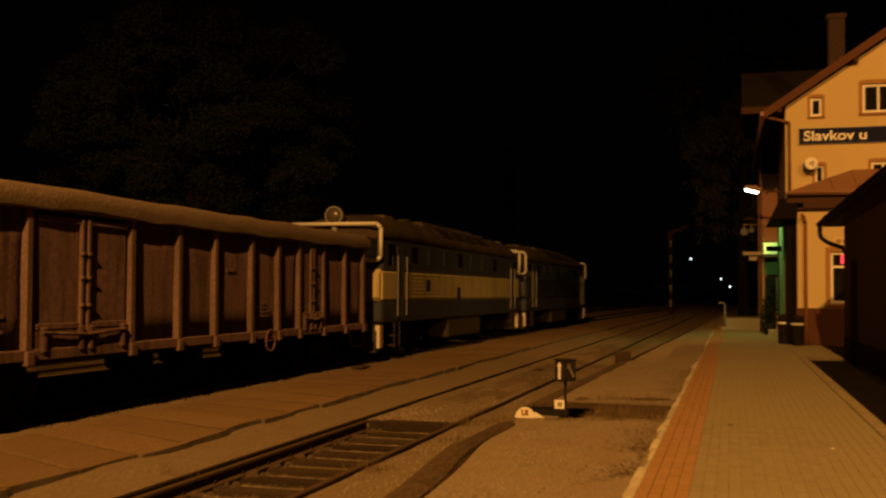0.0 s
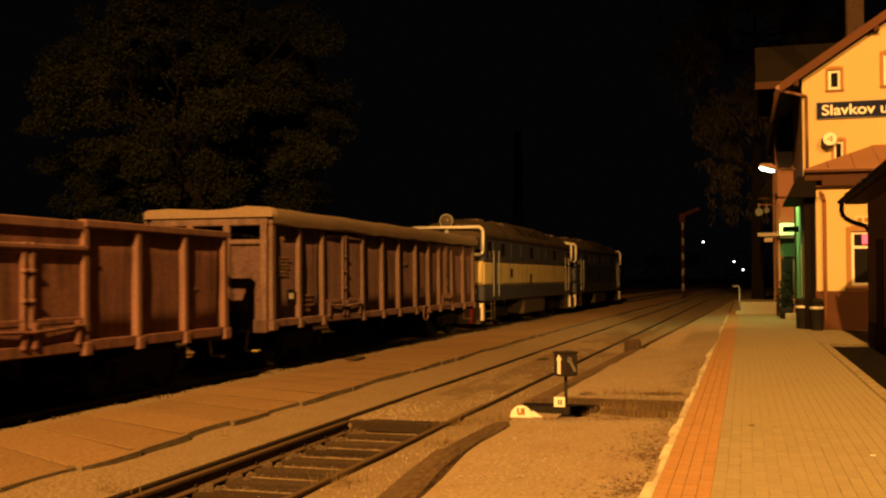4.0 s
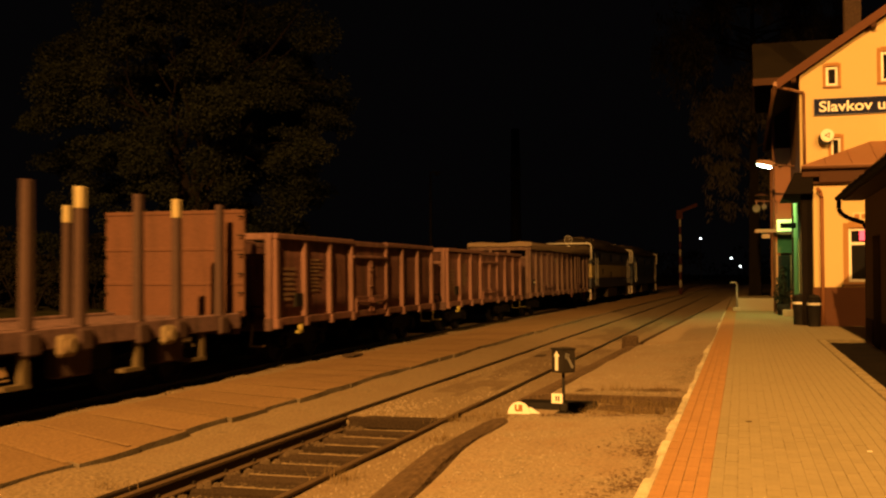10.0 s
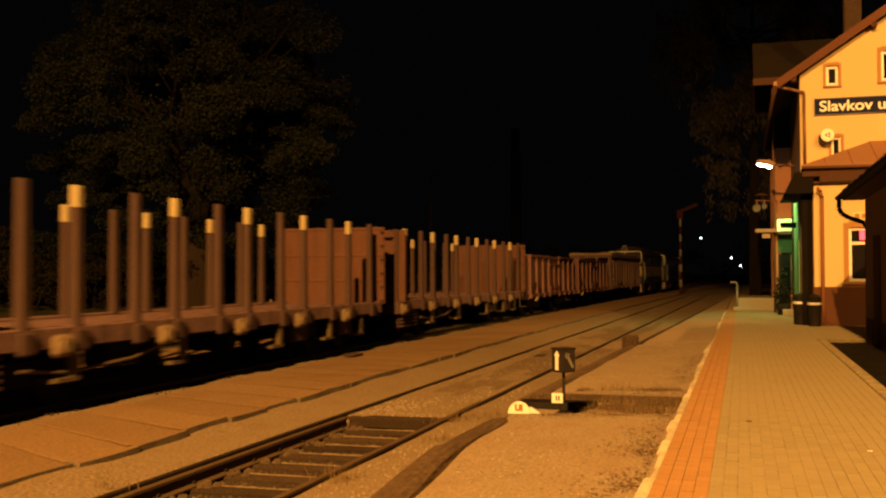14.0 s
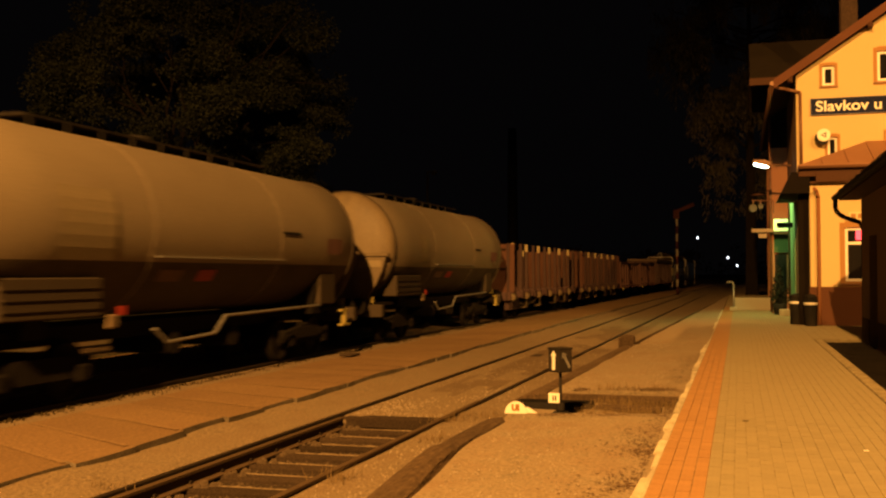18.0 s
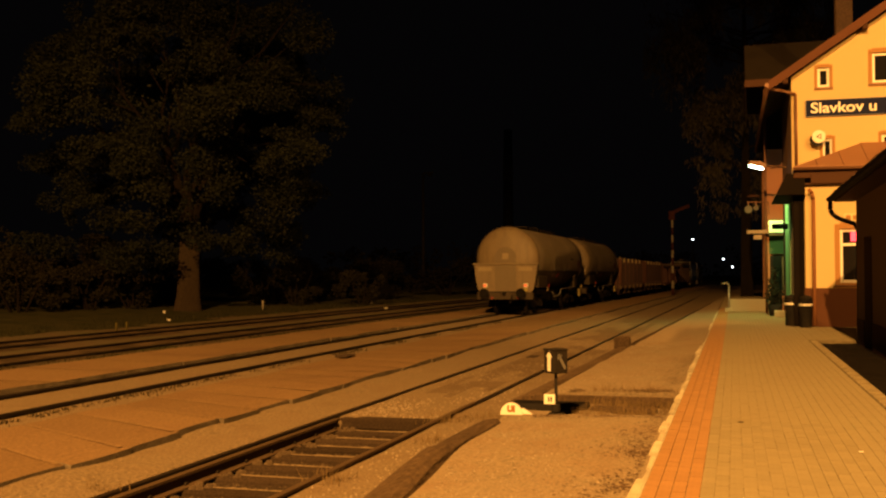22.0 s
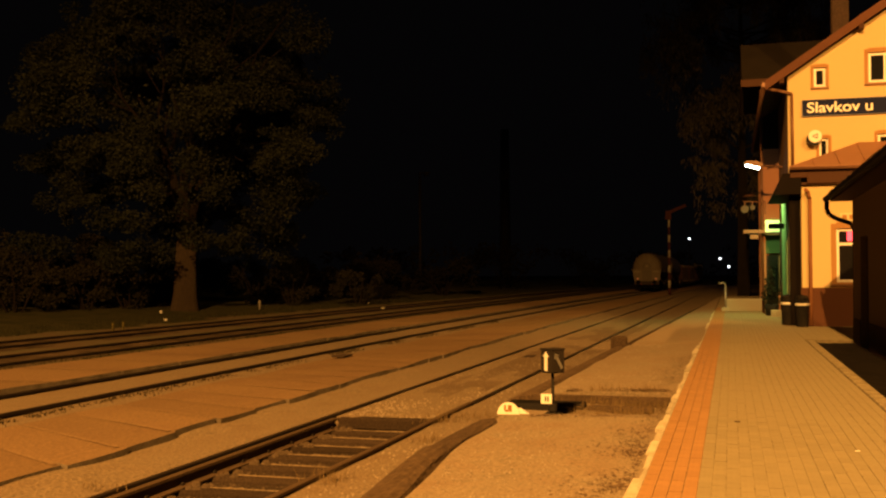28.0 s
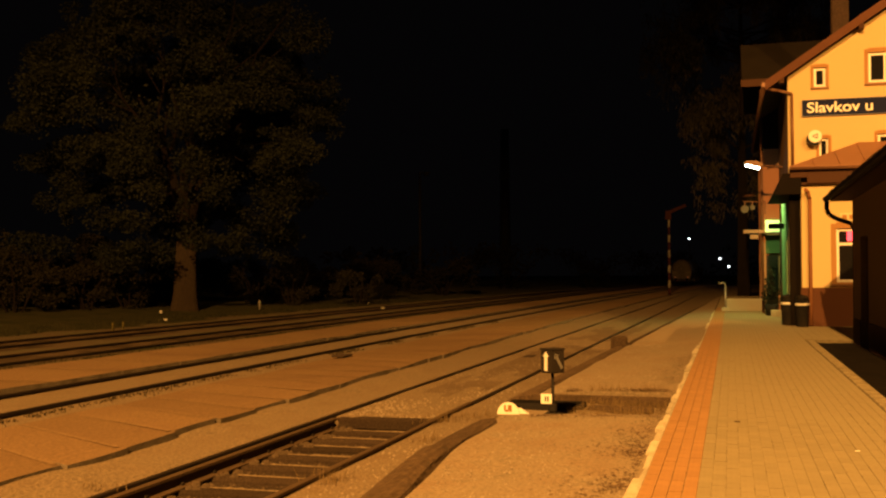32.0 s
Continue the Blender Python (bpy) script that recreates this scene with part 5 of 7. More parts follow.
            pipe(bm, [(s * (w + 0.1), a + 0.1, z0 + 0.38), (s * (w + 0.12), mid, z0 + 0.33), (s * (w + 0.1), b - 0.1, z0 + 0.38)], 0.03, 6)
            for yy in (a + 0.15, mid - 0.1, mid + 0.12, b - 0.15):
                box(bm, s * (w + 0.04), s * (w + 0.11), yy - 0.05, yy + 0.05, z0 + 0.1, z0 + 0.46, None, 0.02)
            part("door_sill", bm, paint, car)
    for e in (-1, 1):
        y = e * half
        a, b = min(y, y - 0.05 * e), max(y, y - 0.05 * e)
        bm = bmesh.new()
        box(bm, -w, w, a, b, z0 + 0.1, z1 - 0.42)
        box(bm, -w, w, a, b, z1 - 0.14, z1 - 0.02)
        part("end_wall", bm, paint, car)
        bm = bmesh.new()
        box(bm, -w, w, min(y - 0.02 * e, y + 0.10 * e), max(y - 0.02 * e, y + 0.10 * e), z1 - 0.14, z1, None, 0.02)
        box(bm, -w, w, min(y, y + 0.09 * e), max(y, y + 0.09 * e), z1 - 0.52, z1 - 0.42, None, 0.02)
        part("end_top_rail", bm, rib_paint, car)
        for x in (-1.25, -0.42, 0.42, 1.25):
            bm = bmesh.new()
            box(bm, x - 0.07, x + 0.07, min(y, y + 0.1 * e), max(y, y + 0.1 * e), z0, z1 - 0.1, None, 0.015)
            part("end_post", bm, rib_paint, car)
        bm = bmesh.new()
        box(bm, -w, w, min(y - 0.1 * e, y + 0.12 * e), max(y - 0.1 * e, y + 0.12 * e), z0 - 0.1, z0 + 0.16, None, 0.02)
        part("headstock", bm, M_OXIDE2, car)
        for x in (-1.18, 1.18):
            bm = bmesh.new()
            pipe(bm, [(x, y + 0.1 * e, 0.45), (x, y + 0.22 * e, 0.45), (x + 0.25 * (-1 if x > 0 else 1), y + 0.22 * e, 0.45), (x + 0.25 * (-1 if x > 0 else 1), y + 0.1 * e, 0.9)], 0.022, 6)
            part("shunter_step", bm, M_YELLOW, car)
    if cover:
        bm = bmesh.new()
        sec = [(-1.46, -0.20), (-1.485, -0.08), (-1.47, 0.05), (-1.40, 0.12), (-0.9, 0.14), (-0.45, 0.10), (0, 0.08), (0.45, 0.10), (0.9, 0.14), (1.40, 0.12), (1.47, 0.05), (1.485, -0.08), (1.46, -0.20)]
        k = 60
        rows = []
        for i in range(k + 1):
            y = -half - 0.12 + (2 * half + 0.24) * i / k
            rows.append([bm.verts.new((x + 0.02 * noise.noise(Vector((y * 1.5, z * 9, 5))), y, z1 + z + 0.10 + 0.045 * noise.noise(Vector((x * 1.2, y * 0.8, 7))) + (0.05 * noise.noise(Vector((y * 0.9, 3, x))) if abs(x) > 1.4 else 0))) for x, z in sec])
        for p, q in zip(rows, rows[1:]):
            for i in range(len(sec) - 1):
                f = bm.faces.new((p[i], p[i + 1], q[i + 1], q[i]))
                f.smooth = True
        for r in (rows[0], rows[-1]):
            low = [bm.verts.new((v.co.x, v.co.y, z1 + 0.03)) for v in r[2:-2]]
            for i in range(len(low) - 1):
                bm.faces.new((r[i + 2], r[i + 3], low[i + 1], low[i]))
        part("tarpaulin", bm, M_TARP, car, "dusty grey tarpaulin cover")
    else:
        for s in (-1, 1):
            bm = bmesh.new()
            tube(bm, (s * (w + 0.06), -half + 1.15, z0 - 0.02), (s * (w + 0.10), -half + 1.15, z0 - 0.16), 0.07, 0.05, n=8)
            box(bm, s * (w + 0.02), s * (w + 0.1), -half + 1.04, -half + 1.26, z0 - 0.2, z0 - 0.14)
            part("rope_hook", bm, M_YELLOW, car)
    bogie(car, half - 2.1)
    bogie(car, -half + 2.1)
    buffers(car, half + 0.1)
    return car


def w1():
    half = 7.98
    ys = [-7.88, -6.6, -5.35, -2.85, -1.4, -0.1, 1.4, 2.65, 3.75, 5.15, 6.55, 7.88]
    car = open_wagon("brown high-sided open wagon under a dusty tarpaulin", half, 0.90, 3.10, M_OXIDE2, ys, [(-5.2, -3.0), (3.85, 5.05)], cover=True, seed=3)
    bars(car, 1.327, -6.85, 2.35, 0.75, 0.07, 4, 1)
    bars(car, 1.327, -5.7, 1.55, 0.7, 0.10, 3, 2)
    bars(car, 1.327, 0.9, 2.32, 0.5, 0.14, 1, 3)
    bars(car, 1.327, 2.3, 1.65, 0.4, 0.08, 3, 4)
    bm = bmesh.new()
    box(bm, 1.28, 1.36, -7.15, -6.8, 1.42, 1.66)
    part("label_holder", bm, M_BLACK, car)
    bm = bmesh.new()
    box(bm, 1.361, 1.366, -7.07, -6.88, 1.46, 1.58)
    part("paper_label", bm, M_WHITE, car)
    bm = bmesh.new()
    pipe(bm, [(1.42 + 0.0, 2.2 + 0.22 * math.cos(a), 0.86 + 0.22 * math.sin(a)) for a in [i * math.pi / 6 for i in range(13)]], 0.02, 6)
    pipe(bm, [(1.42, 2.0, 0.86), (1.42, 2.4, 0.86)], 0.016, 6)
    part("brake_wheel", bm, M_RIB, car)
    return car, -9.58, 5.7


def w23(half, seed, mid):
    b = half - 0.09
    g = 1.2
    ys = [-b, -b + (b - g) / 3, -b + 2 * (b - g) / 3, -g - 0.05, g + 0.05, g + (b - g) / 3, g + 2 * (b - g) / 3, b]
    car = open_wagon("rust-brown open wagon with ribbed steel sides, empty", half, 0.85, 2.75, M_OXIDE, ys, [(-g, g)], low_doors=True, seed=seed)
    y1, y2 = ys[0], ys[1]
    bars(car, 1.327, y2 - 0.35, 2.05, 0.75, 0.10, 5, seed + 1)
    bars(car, 1.327, ys[2] - 0.3, 2.25, 0.72, 0.08, 6, seed + 2)
    bars(car, 1.327, ys[6] + 0.55, 1.75, 0.2, 0.10, 1, seed + 3)
    bm = bmesh.new()
    box(bm, 1.285, 1.365, y2 - 0.45, y2 - 0.12, 1.22, 1.5)
    part("label_holder", bm, M_BLACK, car)
    bm = bmesh.new()
    for e in (-1, 1):
        pipe(bm, [(1.2, e * (half + 0.11), 1.05), (1.2, e * (half + 0.25), 1.25), (0.95, e * (half + 0.25), 1.25), (0.95, e * (half + 0.11), 1.05)], 0.02, 6)
    part("grab_rail", bm, M_BLACK, car)
    return car, mid, half - 2.1


def stake_wagon(seed, mid, half=7.95):
    car = thing("stake_wagon", "brown flat wagon with steel stakes, side boards and end walls", "freight wagon", "wagons of the train")
    z = 1.12
    bm = bmesh.new()
    box(bm, -1.33, 1.33, -half, half, z - 0.06, z)
    part("deck", bm, M_OXIDE2, car)
    bm = bmesh.new()
    for x in (-0.5, 0.5):
        box(bm, x - 0.11, x + 0.11, -half + 0.05, half - 0.05, z - 0.36, z - 0.06)
    for y in (-1.6, 1.2):
        tube(bm, (-0.4, y, 0.55), (0.6, y, 0.55), 0.2, n=14)
    box(bm, 0.75, 1.2, -3.9, -2.9, 0.5, 0.95, None, 0.02)
    box(bm, 0.75, 1.2, 3.1, 4.1, 0.5, 0.95, None, 0.02)
    part("underframe", bm, M_BOGIE, car)
    for s in (-1, 1):
        bm = bmesh.new()
        box(bm, s * 1.27, s * 1.40, -half, half, z - 0.24, z + 0.06, None, 0.02)
        part("side_sill", bm, M_OXIDE2, car)
        for k in range(6):
            bm = bmesh.new()
            zz = 1.2 + k * 0.36
            pipe(bm, [(s * 1.42, half - 0.16, zz), (s * 1.47, half - 0.16, zz), (s * 1.47, half + 0.06, zz), (s * 1.42, half + 0.06, zz)], 0.016, 5)
            part("ladder_rung", bm, M_BLACK, car)
        i, y = 1, half - 1.12
        while y > -half + 0.1:
            cap, row = i % 2 == (0 if s > 0 else 1), y
            y += (0.25 if cap else 0.42) - (0 if s > 0 else 0.62)
            top = 3.18
            bm = bmesh.new()
            x = s * 1.33
            v0 = [bm.verts.new((x + dx * 0.07, y + dy * 0.072, z - 0.05)) for dx, dy in ((-1, -1), (1, -1), (1, 1), (-1, 1))]
            tz = top - (0.28 if cap else 0.0)
            v1 = [bm.verts.new((x + dx * 0.055, y + dy * 0.06, tz)) for dx, dy in ((-1, -1), (1, -1), (1, 1), (-1, 1))]
            for q in range(4):
                bm.faces.new((v0[q], v0[(q + 1) % 4], v1[(q + 1) % 4], v1[q]))
            bm.faces.new(v0), bm.faces.new(v1)
            st = part("stake", bm, M_STAKE, car)
            if cap:
                bm = bmesh.new()
                box(bm, x - 0.06, x + 0.06, y - 0.066, y + 0.066, top - 0.32, top, None, 0.01)
                part("stake_cap", bm, M_CAP, st, "cream painted stake top")
            bm = bmesh.new()
            box(bm, s * 1.36, s * 1.46, y - 0.15, y + 0.15, z - 0.30, z + 0.02, None, 0.03)
            part("stake_pocket", bm, M_STAKE, car)
            if cap:
                bm = bmesh.new()
                box(bm, s * 1.38, s * 1.5, y - 0.66, y - 0.24, z - 0.36, z - 0.04, None, 0.06)
                tube(bm, (s * 1.5, y - 0.46, z - 0.2), (s * 1.55, y - 0.46, z - 0.2), 0.1, n=10)
                part("strap_winch", bm, M_WINCH, car, "dusty pale strap winch")
            i, y = i + 1, row - 1.325
        for y in (-4.9, -1.9, 1.9, 4.6, 6.6):
            bm = bmesh.new()
            box(bm, s * 1.28, s * 1.36, y - 0.07, y + 0.07, 0.44, z - 0.2)
            box(bm, s * 1.12, s * 1.38, y - 0.45, y + 0.07, 0.40, 0.46)
            part("foot_step", bm, M_DULLCREAM, car, "dull cream foot step")
        bm = bmesh.new()
        for k in range(5):
            box(bm, s * 1.22, s * 1.34, -half + 0.25, -half + 1.55, 0.40 + k * 0.1, 0.46 + k * 0.1, None, 0.01)
        box(bm, s * 1.0, s * 1.2, -half + 0.25, -half + 1.55, 0.38, 0.9)
        part("slatted_box", bm, M_STAKE, car)
        for y in (3.4, 6.0):
            bm = bmesh.new()
            box(bm, s * 1.08, s * 1.30, y - 0.75, y + 0.05, 0.45, 0.98, None, 0.03)
            part("tool_box", bm, M_STAKE, car)
        bm = bmesh.new()
        pipe(bm, [(s * 1.30, -6.0, 0.62), (s * 1.30, -5.0, 0.52), (s * 1.30, -3.4, 0.60), (s * 1.30, -2.4, 0.78)], 0.03, 6)
        part("brake_rail", bm, M_DULLCREAM, car)
    for e in (-1, 1):
        y = e * half
        bm = bmesh.new()
        box(bm, -1.49, 1.49, min(y, y - 0.05 * e), max(y, y - 0.05 * e), z + 0.0, 3.13)
        part("end_wall", bm, M_BOARD, car)
        for zz in (1.70, 2.36, 3.06):
            bm = bmesh.new()
            box(bm, -1.49, 1.49, min(y - 0.05 * e, y - 0.075 * e), max(y - 0.05 * e, y - 0.075 * e), zz, zz + 0.07, None, 0.01)
            part("end_batten", bm, M_BOARD, car)
        for zz in (2.1, 2.9):
            bm = bmesh.new()
            box(bm, 0.35, 1.15, min(y, y + 0.16 * e), max(y, y + 0.16 * e), zz, zz + 0.035)
            part("end_rung", bm, M_BLACK, car)
        for x in (-1.24, -0.4, 0.4, 1.24):
            bm = bmesh.new()
            box(bm, x - 0.06, x + 0.06, min(y, y + 0.09 * e), max(y, y + 0.09 * e), z - 0.2, 3.15, None, 0.015)
            part("end_post", bm, M_STAKE, car)
        bm = bmesh.new()
        box(bm, -1.33, 1.33, min(y - 0.1 * e, y + 0.1 * e), max(y - 0.1 * e, y + 0.1 * e), z - 0.34, z + 0.0, None, 0.02)
        part("headstock", bm, M_OXIDE2, car)
    bogie(car, half - 2.4)
    bogie(car, -half + 2.4)
    buffers(car, half + 0.08)
    return car, mid, half - 2.4


def tank_wagon(label, mid, half, tail=False):
    car = thing("tank_wagon", label, "tank wagon", "wagons of the train")
    r, zc = 1.50, 2.68
    bm = bmesh.new()
    prof = []
    for k in range(9):
        a = math.pi / 2 * k / 8
        prof.append((-half + 0.42 - 0.42 * math.cos(a), max(0.02, r * math.sin(a))))
    prof += [(-half + 0.43 + (2 * half - 0.86) * k / 8, r) for k in range(1, 8)]
    prof += [(-p, q) for p, q in reversed(prof[:9])]
    lathe(bm, prof, 48, "y")
    for v in bm.verts:
        v.co.z += zc
    # the underside's shade is put into a darker paint below z 2.15
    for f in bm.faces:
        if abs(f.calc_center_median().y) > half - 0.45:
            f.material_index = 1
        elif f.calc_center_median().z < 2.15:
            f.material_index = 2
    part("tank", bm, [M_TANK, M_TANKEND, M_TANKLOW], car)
    for y in (-half + 0.44, half - 0.44):
        bm = bmesh.new()
        lathe(bm, [(y - 0.025, r + 0.001), (y - 0.02, r + 0.03), (y + 0.02, r + 0.03), (y + 0.025, r + 0.001)], 40, "y")
        for v in bm.verts:
            v.co.z += zc
        part("end_ring", bm, M_GREYBOX, car, "dark seam ring of the tank end")
    for y in (-half * 0.35, half * 0.35):
        bm = bmesh.new()
        lathe(bm, [(y - 0.02, r + 0.001), (y - 0.015, r + 0.006), (y + 0.015, r + 0.006), (y + 0.02, r + 0.001)], 40, "y")
        for v in bm.verts:
            v.co.z += zc
        part("weld_band", bm, M_TANK, car)
    bm = bmesh.new()
    for x in (-0.5, 0.5):
        box(bm, x - 0.12, x + 0.12, -half - 0.1, half + 0.1, 0.85, 1.12)
    box(bm, -1.1, 1.1, -half - 0.1, -half + 1.4, 1.04, 1.12)
    box(bm, -1.1, 1.1, half - 1.4, half + 0.1, 1.04, 1.12)
    for y in (-0.8, 1.4):
        tube(bm, (-0.3, y, 0.7), (0.9, y, 0.7), 0.2, n=14)
    part("underframe", bm, M_BOGIE, car)
    for y in (-half + 1.9, half - 1.9):
        bm = bmesh.new()
        prism(bm, [(-1.15, 1.0), (-1.25, 1.72), (-1.0, 1.5), (0, 1.14), (1.0, 1.5), (1.25, 1.72), (1.15, 1.0)], y - 0.25, y + 0.25, "y")
        part("saddle", bm, M_BOGIE, car)
    for e in (-1, 1):
        y = e * (half + 0.02)
        # lower shield plate below the ledge of each end
        bm = bmesh.new()
        half_shield = [(1.52, 2.37), (1.48, 2.0), (1.42, 1.6), (1.34, 1.22), (1.22, 1.08)] if tail and e < 0 else [(1.40, 2.37), (1.30, 2.0), (1.10, 1.6), (0.86, 1.25), (0.70, 1.08)]
        prism(bm, [*half_shield, *[(-p, q) for p, q in reversed(half_shield)]], y - 0.03, y + 0.03, "y")
        part("end_shield", bm, M_TANKEND, car, "pale tapered end shield")
        k = half_shield[0][0] + 0.08
        bm = bmesh.new()
        box(bm, -k, k, y - 0.09, y + 0.09, 2.37, 2.46, None, 0.02)
        part("end_ledge", bm, M_TANKEND, car)
        bm = bmesh.new()
        arch = [(0.52 * math.cos(math.pi * q / 12), 2.70 + 0.52 * math.sin(math.pi * q / 12)) for q in range(13)]
        prism(bm, [(0.50, 1.12), *arch, (-0.50, 1.12)], y + 0.036 * e - 0.012, y + 0.036 * e + 0.012, "y")
        part("end_arch", bm, M_ARCH, car, "dull arched panel on the tank end")
        bm = bmesh.new()
        box(bm, -0.14, 0.14, y + 0.048 * e - 0.012, y + 0.048 * e + 0.012, 2.64, 2.92)
        part("end_plate", bm, M_STRIPE, car)
        for x in (-1.0, 0.95):
            bm = bmesh.new()
            box(bm, x - 0.33, x + 0.33, y - 0.045, y + 0.045, 2.08, 2.27)
            part("end_stripe", bm, M_STRIPE, car)
        for x in (-0.62, 0.62):
            bm = bmesh.new()
            tube(bm, (x, y + 0.19 * e, 0.82), (x, y + 0.22 * e, 0.82), 0.05, n=10)
            part("headstock_reflector", bm, M_RED, car, "small red reflector")
        bm = bmesh.new()
        box(bm, -1.35, 1.35, min(y, y + 0.2 * e), max(y, y + 0.2 * e), 0.74, 1.08, None, 0.02)
        part("headstock", bm, M_GREYBOX, car)
        for x in (-0.98, 0.98):
            bm = bmesh.new()
            box(bm, x - 0.08, x + 0.08, y + 0.05 * e - 0.03, y + 0.05 * e + 0.03, 1.06, 1.29, None, 0.01)
            part("lamp_bracket", bm, M_YELLOW, car)
    if tail:
        for x in (-0.98, 0.98):
            bm = bmesh.new()
            y = -half - 0.08
            box(bm, x - 0.10, x + 0.10, y - 0.06, y + 0.06, 1.29, 1.50, None, 0.03)
            lamp_body = part("tail_lamp", bm, M_WHITE, car, "white and red tail signal board")
            bm = bmesh.new()
            tube(bm, (x, y - 0.06, 1.40), (x, y - 0.075, 1.40), 0.075, n=14)
            part("reflector", bm, M_REDLAMP, lamp_body, "red tail reflector")
    bm = bmesh.new()
    box(bm, -0.42, 0.42, -half * 0.62, half * 0.55, zc + r + 0.08, zc + r + 0.12)
    for y in [-half * 0.6 + k * 0.9 for k in range(int(half * 1.15 / 0.9))]:
        for x in (-0.42, 0.42):
            box(bm, x - 0.02, x + 0.02, y - 0.02, y + 0.02, zc + r - 0.1, zc + r + 0.1)
    tube(bm, (0, -half * 0.1, zc + r - 0.05), (0, -half * 0.1, zc + r + 0.22), 0.28, n=20)
    tube(bm, (0, -half * 0.78, zc + r - 0.08), (0, -half * 0.78, zc + r + 0.07), 0.12, n=12)
    part("roof_walkway", bm, M_BLACK, car)
    for s in (-1, 1):
        def on(z):
            return s * (math.sqrt(max(0.01, r * r - (z - zc) ** 2)) + 0.022)
        bm = bmesh.new()
        rows = []
        for k in range(7):
            z = (2.12 + 1.05 * k / 6) if tail else (2.27 + 0.8 * k / 6)
            rows.append((bm.verts.new((on(z), -half + (2.0 if tail else 2.7), z)), bm.verts.new((on(z), -half + (3.35 if tail else 3.5), z))))
        for p, q in zip(rows, rows[1:]):
            bm.faces.new((p[0], p[1], q[1], q[0]))
        part("side_placard", bm, M_STRIPE, car, "pale square placard")
        for y, z, ww, hh, mt in ((-half + 5.2, 1.78, 0.75, 0.2, M_MARK), (-half + 6.4, 1.78, 0.6, 0.2, M_RED), (half - 1.6, 2.36, 0.9, 0.35, M_RIB), (half - 4.0, 2.72, 0.9, 0.06, M_BLACK)):
            bm = bmesh.new()
            a, b = on(z), on(z + hh)
            v = [bm.verts.new(q) for q in ((a, y - ww / 2, z), (a, y + ww / 2, z), (b, y + ww / 2, z + hh), (b, y - ww / 2, z + hh))]
            bm.faces.new(v)
            part("side_marking", bm, mt, car)
        bm = bmesh.new()
        box(bm, s * 0.95, s * 1.38, -half + 0.9, -half + 3.15, 1.28, 1.86, None, 0.02)
        for zz in (1.42, 1.57, 1.72):
            box(bm, s * 1.38, s * 1.40, -half + 0.95, -half + 3.1, zz - 0.02, zz + 0.02)
        part("side_locker", bm, M_GREYBOX, car)
        bm = bmesh.new()
        box(bm, s * 0.9, s * 1.3, half - 2.0, half - 1.1, 1.2, 1.95, None, 0.03)
        part("valve_box", bm, M_GREYBOX, car)
        bm = bmesh.new()
        pipe(bm, [(s * 1.36, -half + 4.6, 1.02), (s * 1.36, -half + 5.0, 0.78), (s * 1.36, -half + 6.6, 0.84), (s * 1.36, -half + 7.0, 1.14), (s * 1.36, half - 2.2, 1.2)], 0.03, 6)
        part("brake_rail", bm, M_STEEL, car)
        bm = bmesh.new()
        box(bm, s * 1.28, s * 1.36, -half + 3.35, -half + 3.60, 1.08, 1.30, None, 0.03)
        part("filler_box", bm, M_WINCH, car)
        bm = bmesh.new()
        box(bm, s * 1.30, s * 1.40, half - 0.9, half - 0.5, 1.0, 1.06, None, 0.01)
        box(bm, s * 1.30, s * 1.40, half - 0.7, half - 0.62, 0.7, 1.06, None, 0.01)
        box(bm, s * 1.30, s * 1.42, half - 0.9, half - 0.4, 0.66, 0.72, None, 0.01)
        part("foot_step", bm, M_YELLOW, car)
        bm = bmesh.new()
        box(bm, s * (r - 0.11), s * (r - 0.03), -half + 4.6, half - 4.2, 2.18, 2.205)
        part("belt_strip", bm, M_STEEL, car, "thin pale metal strip")
        bm = bmesh.new()
        box(bm, s * 1.34, s * 1.36, -half + 3.62, -half + 3.80, 1.28, 1.42)
        part("warning_tag", bm, M_RED, car)
    bogie(car, half - 2.2)
    bogie(car, -half + 2.2)
    buffers(car, half + 0.18, 1.05)
    return car, mid, half - 2.2


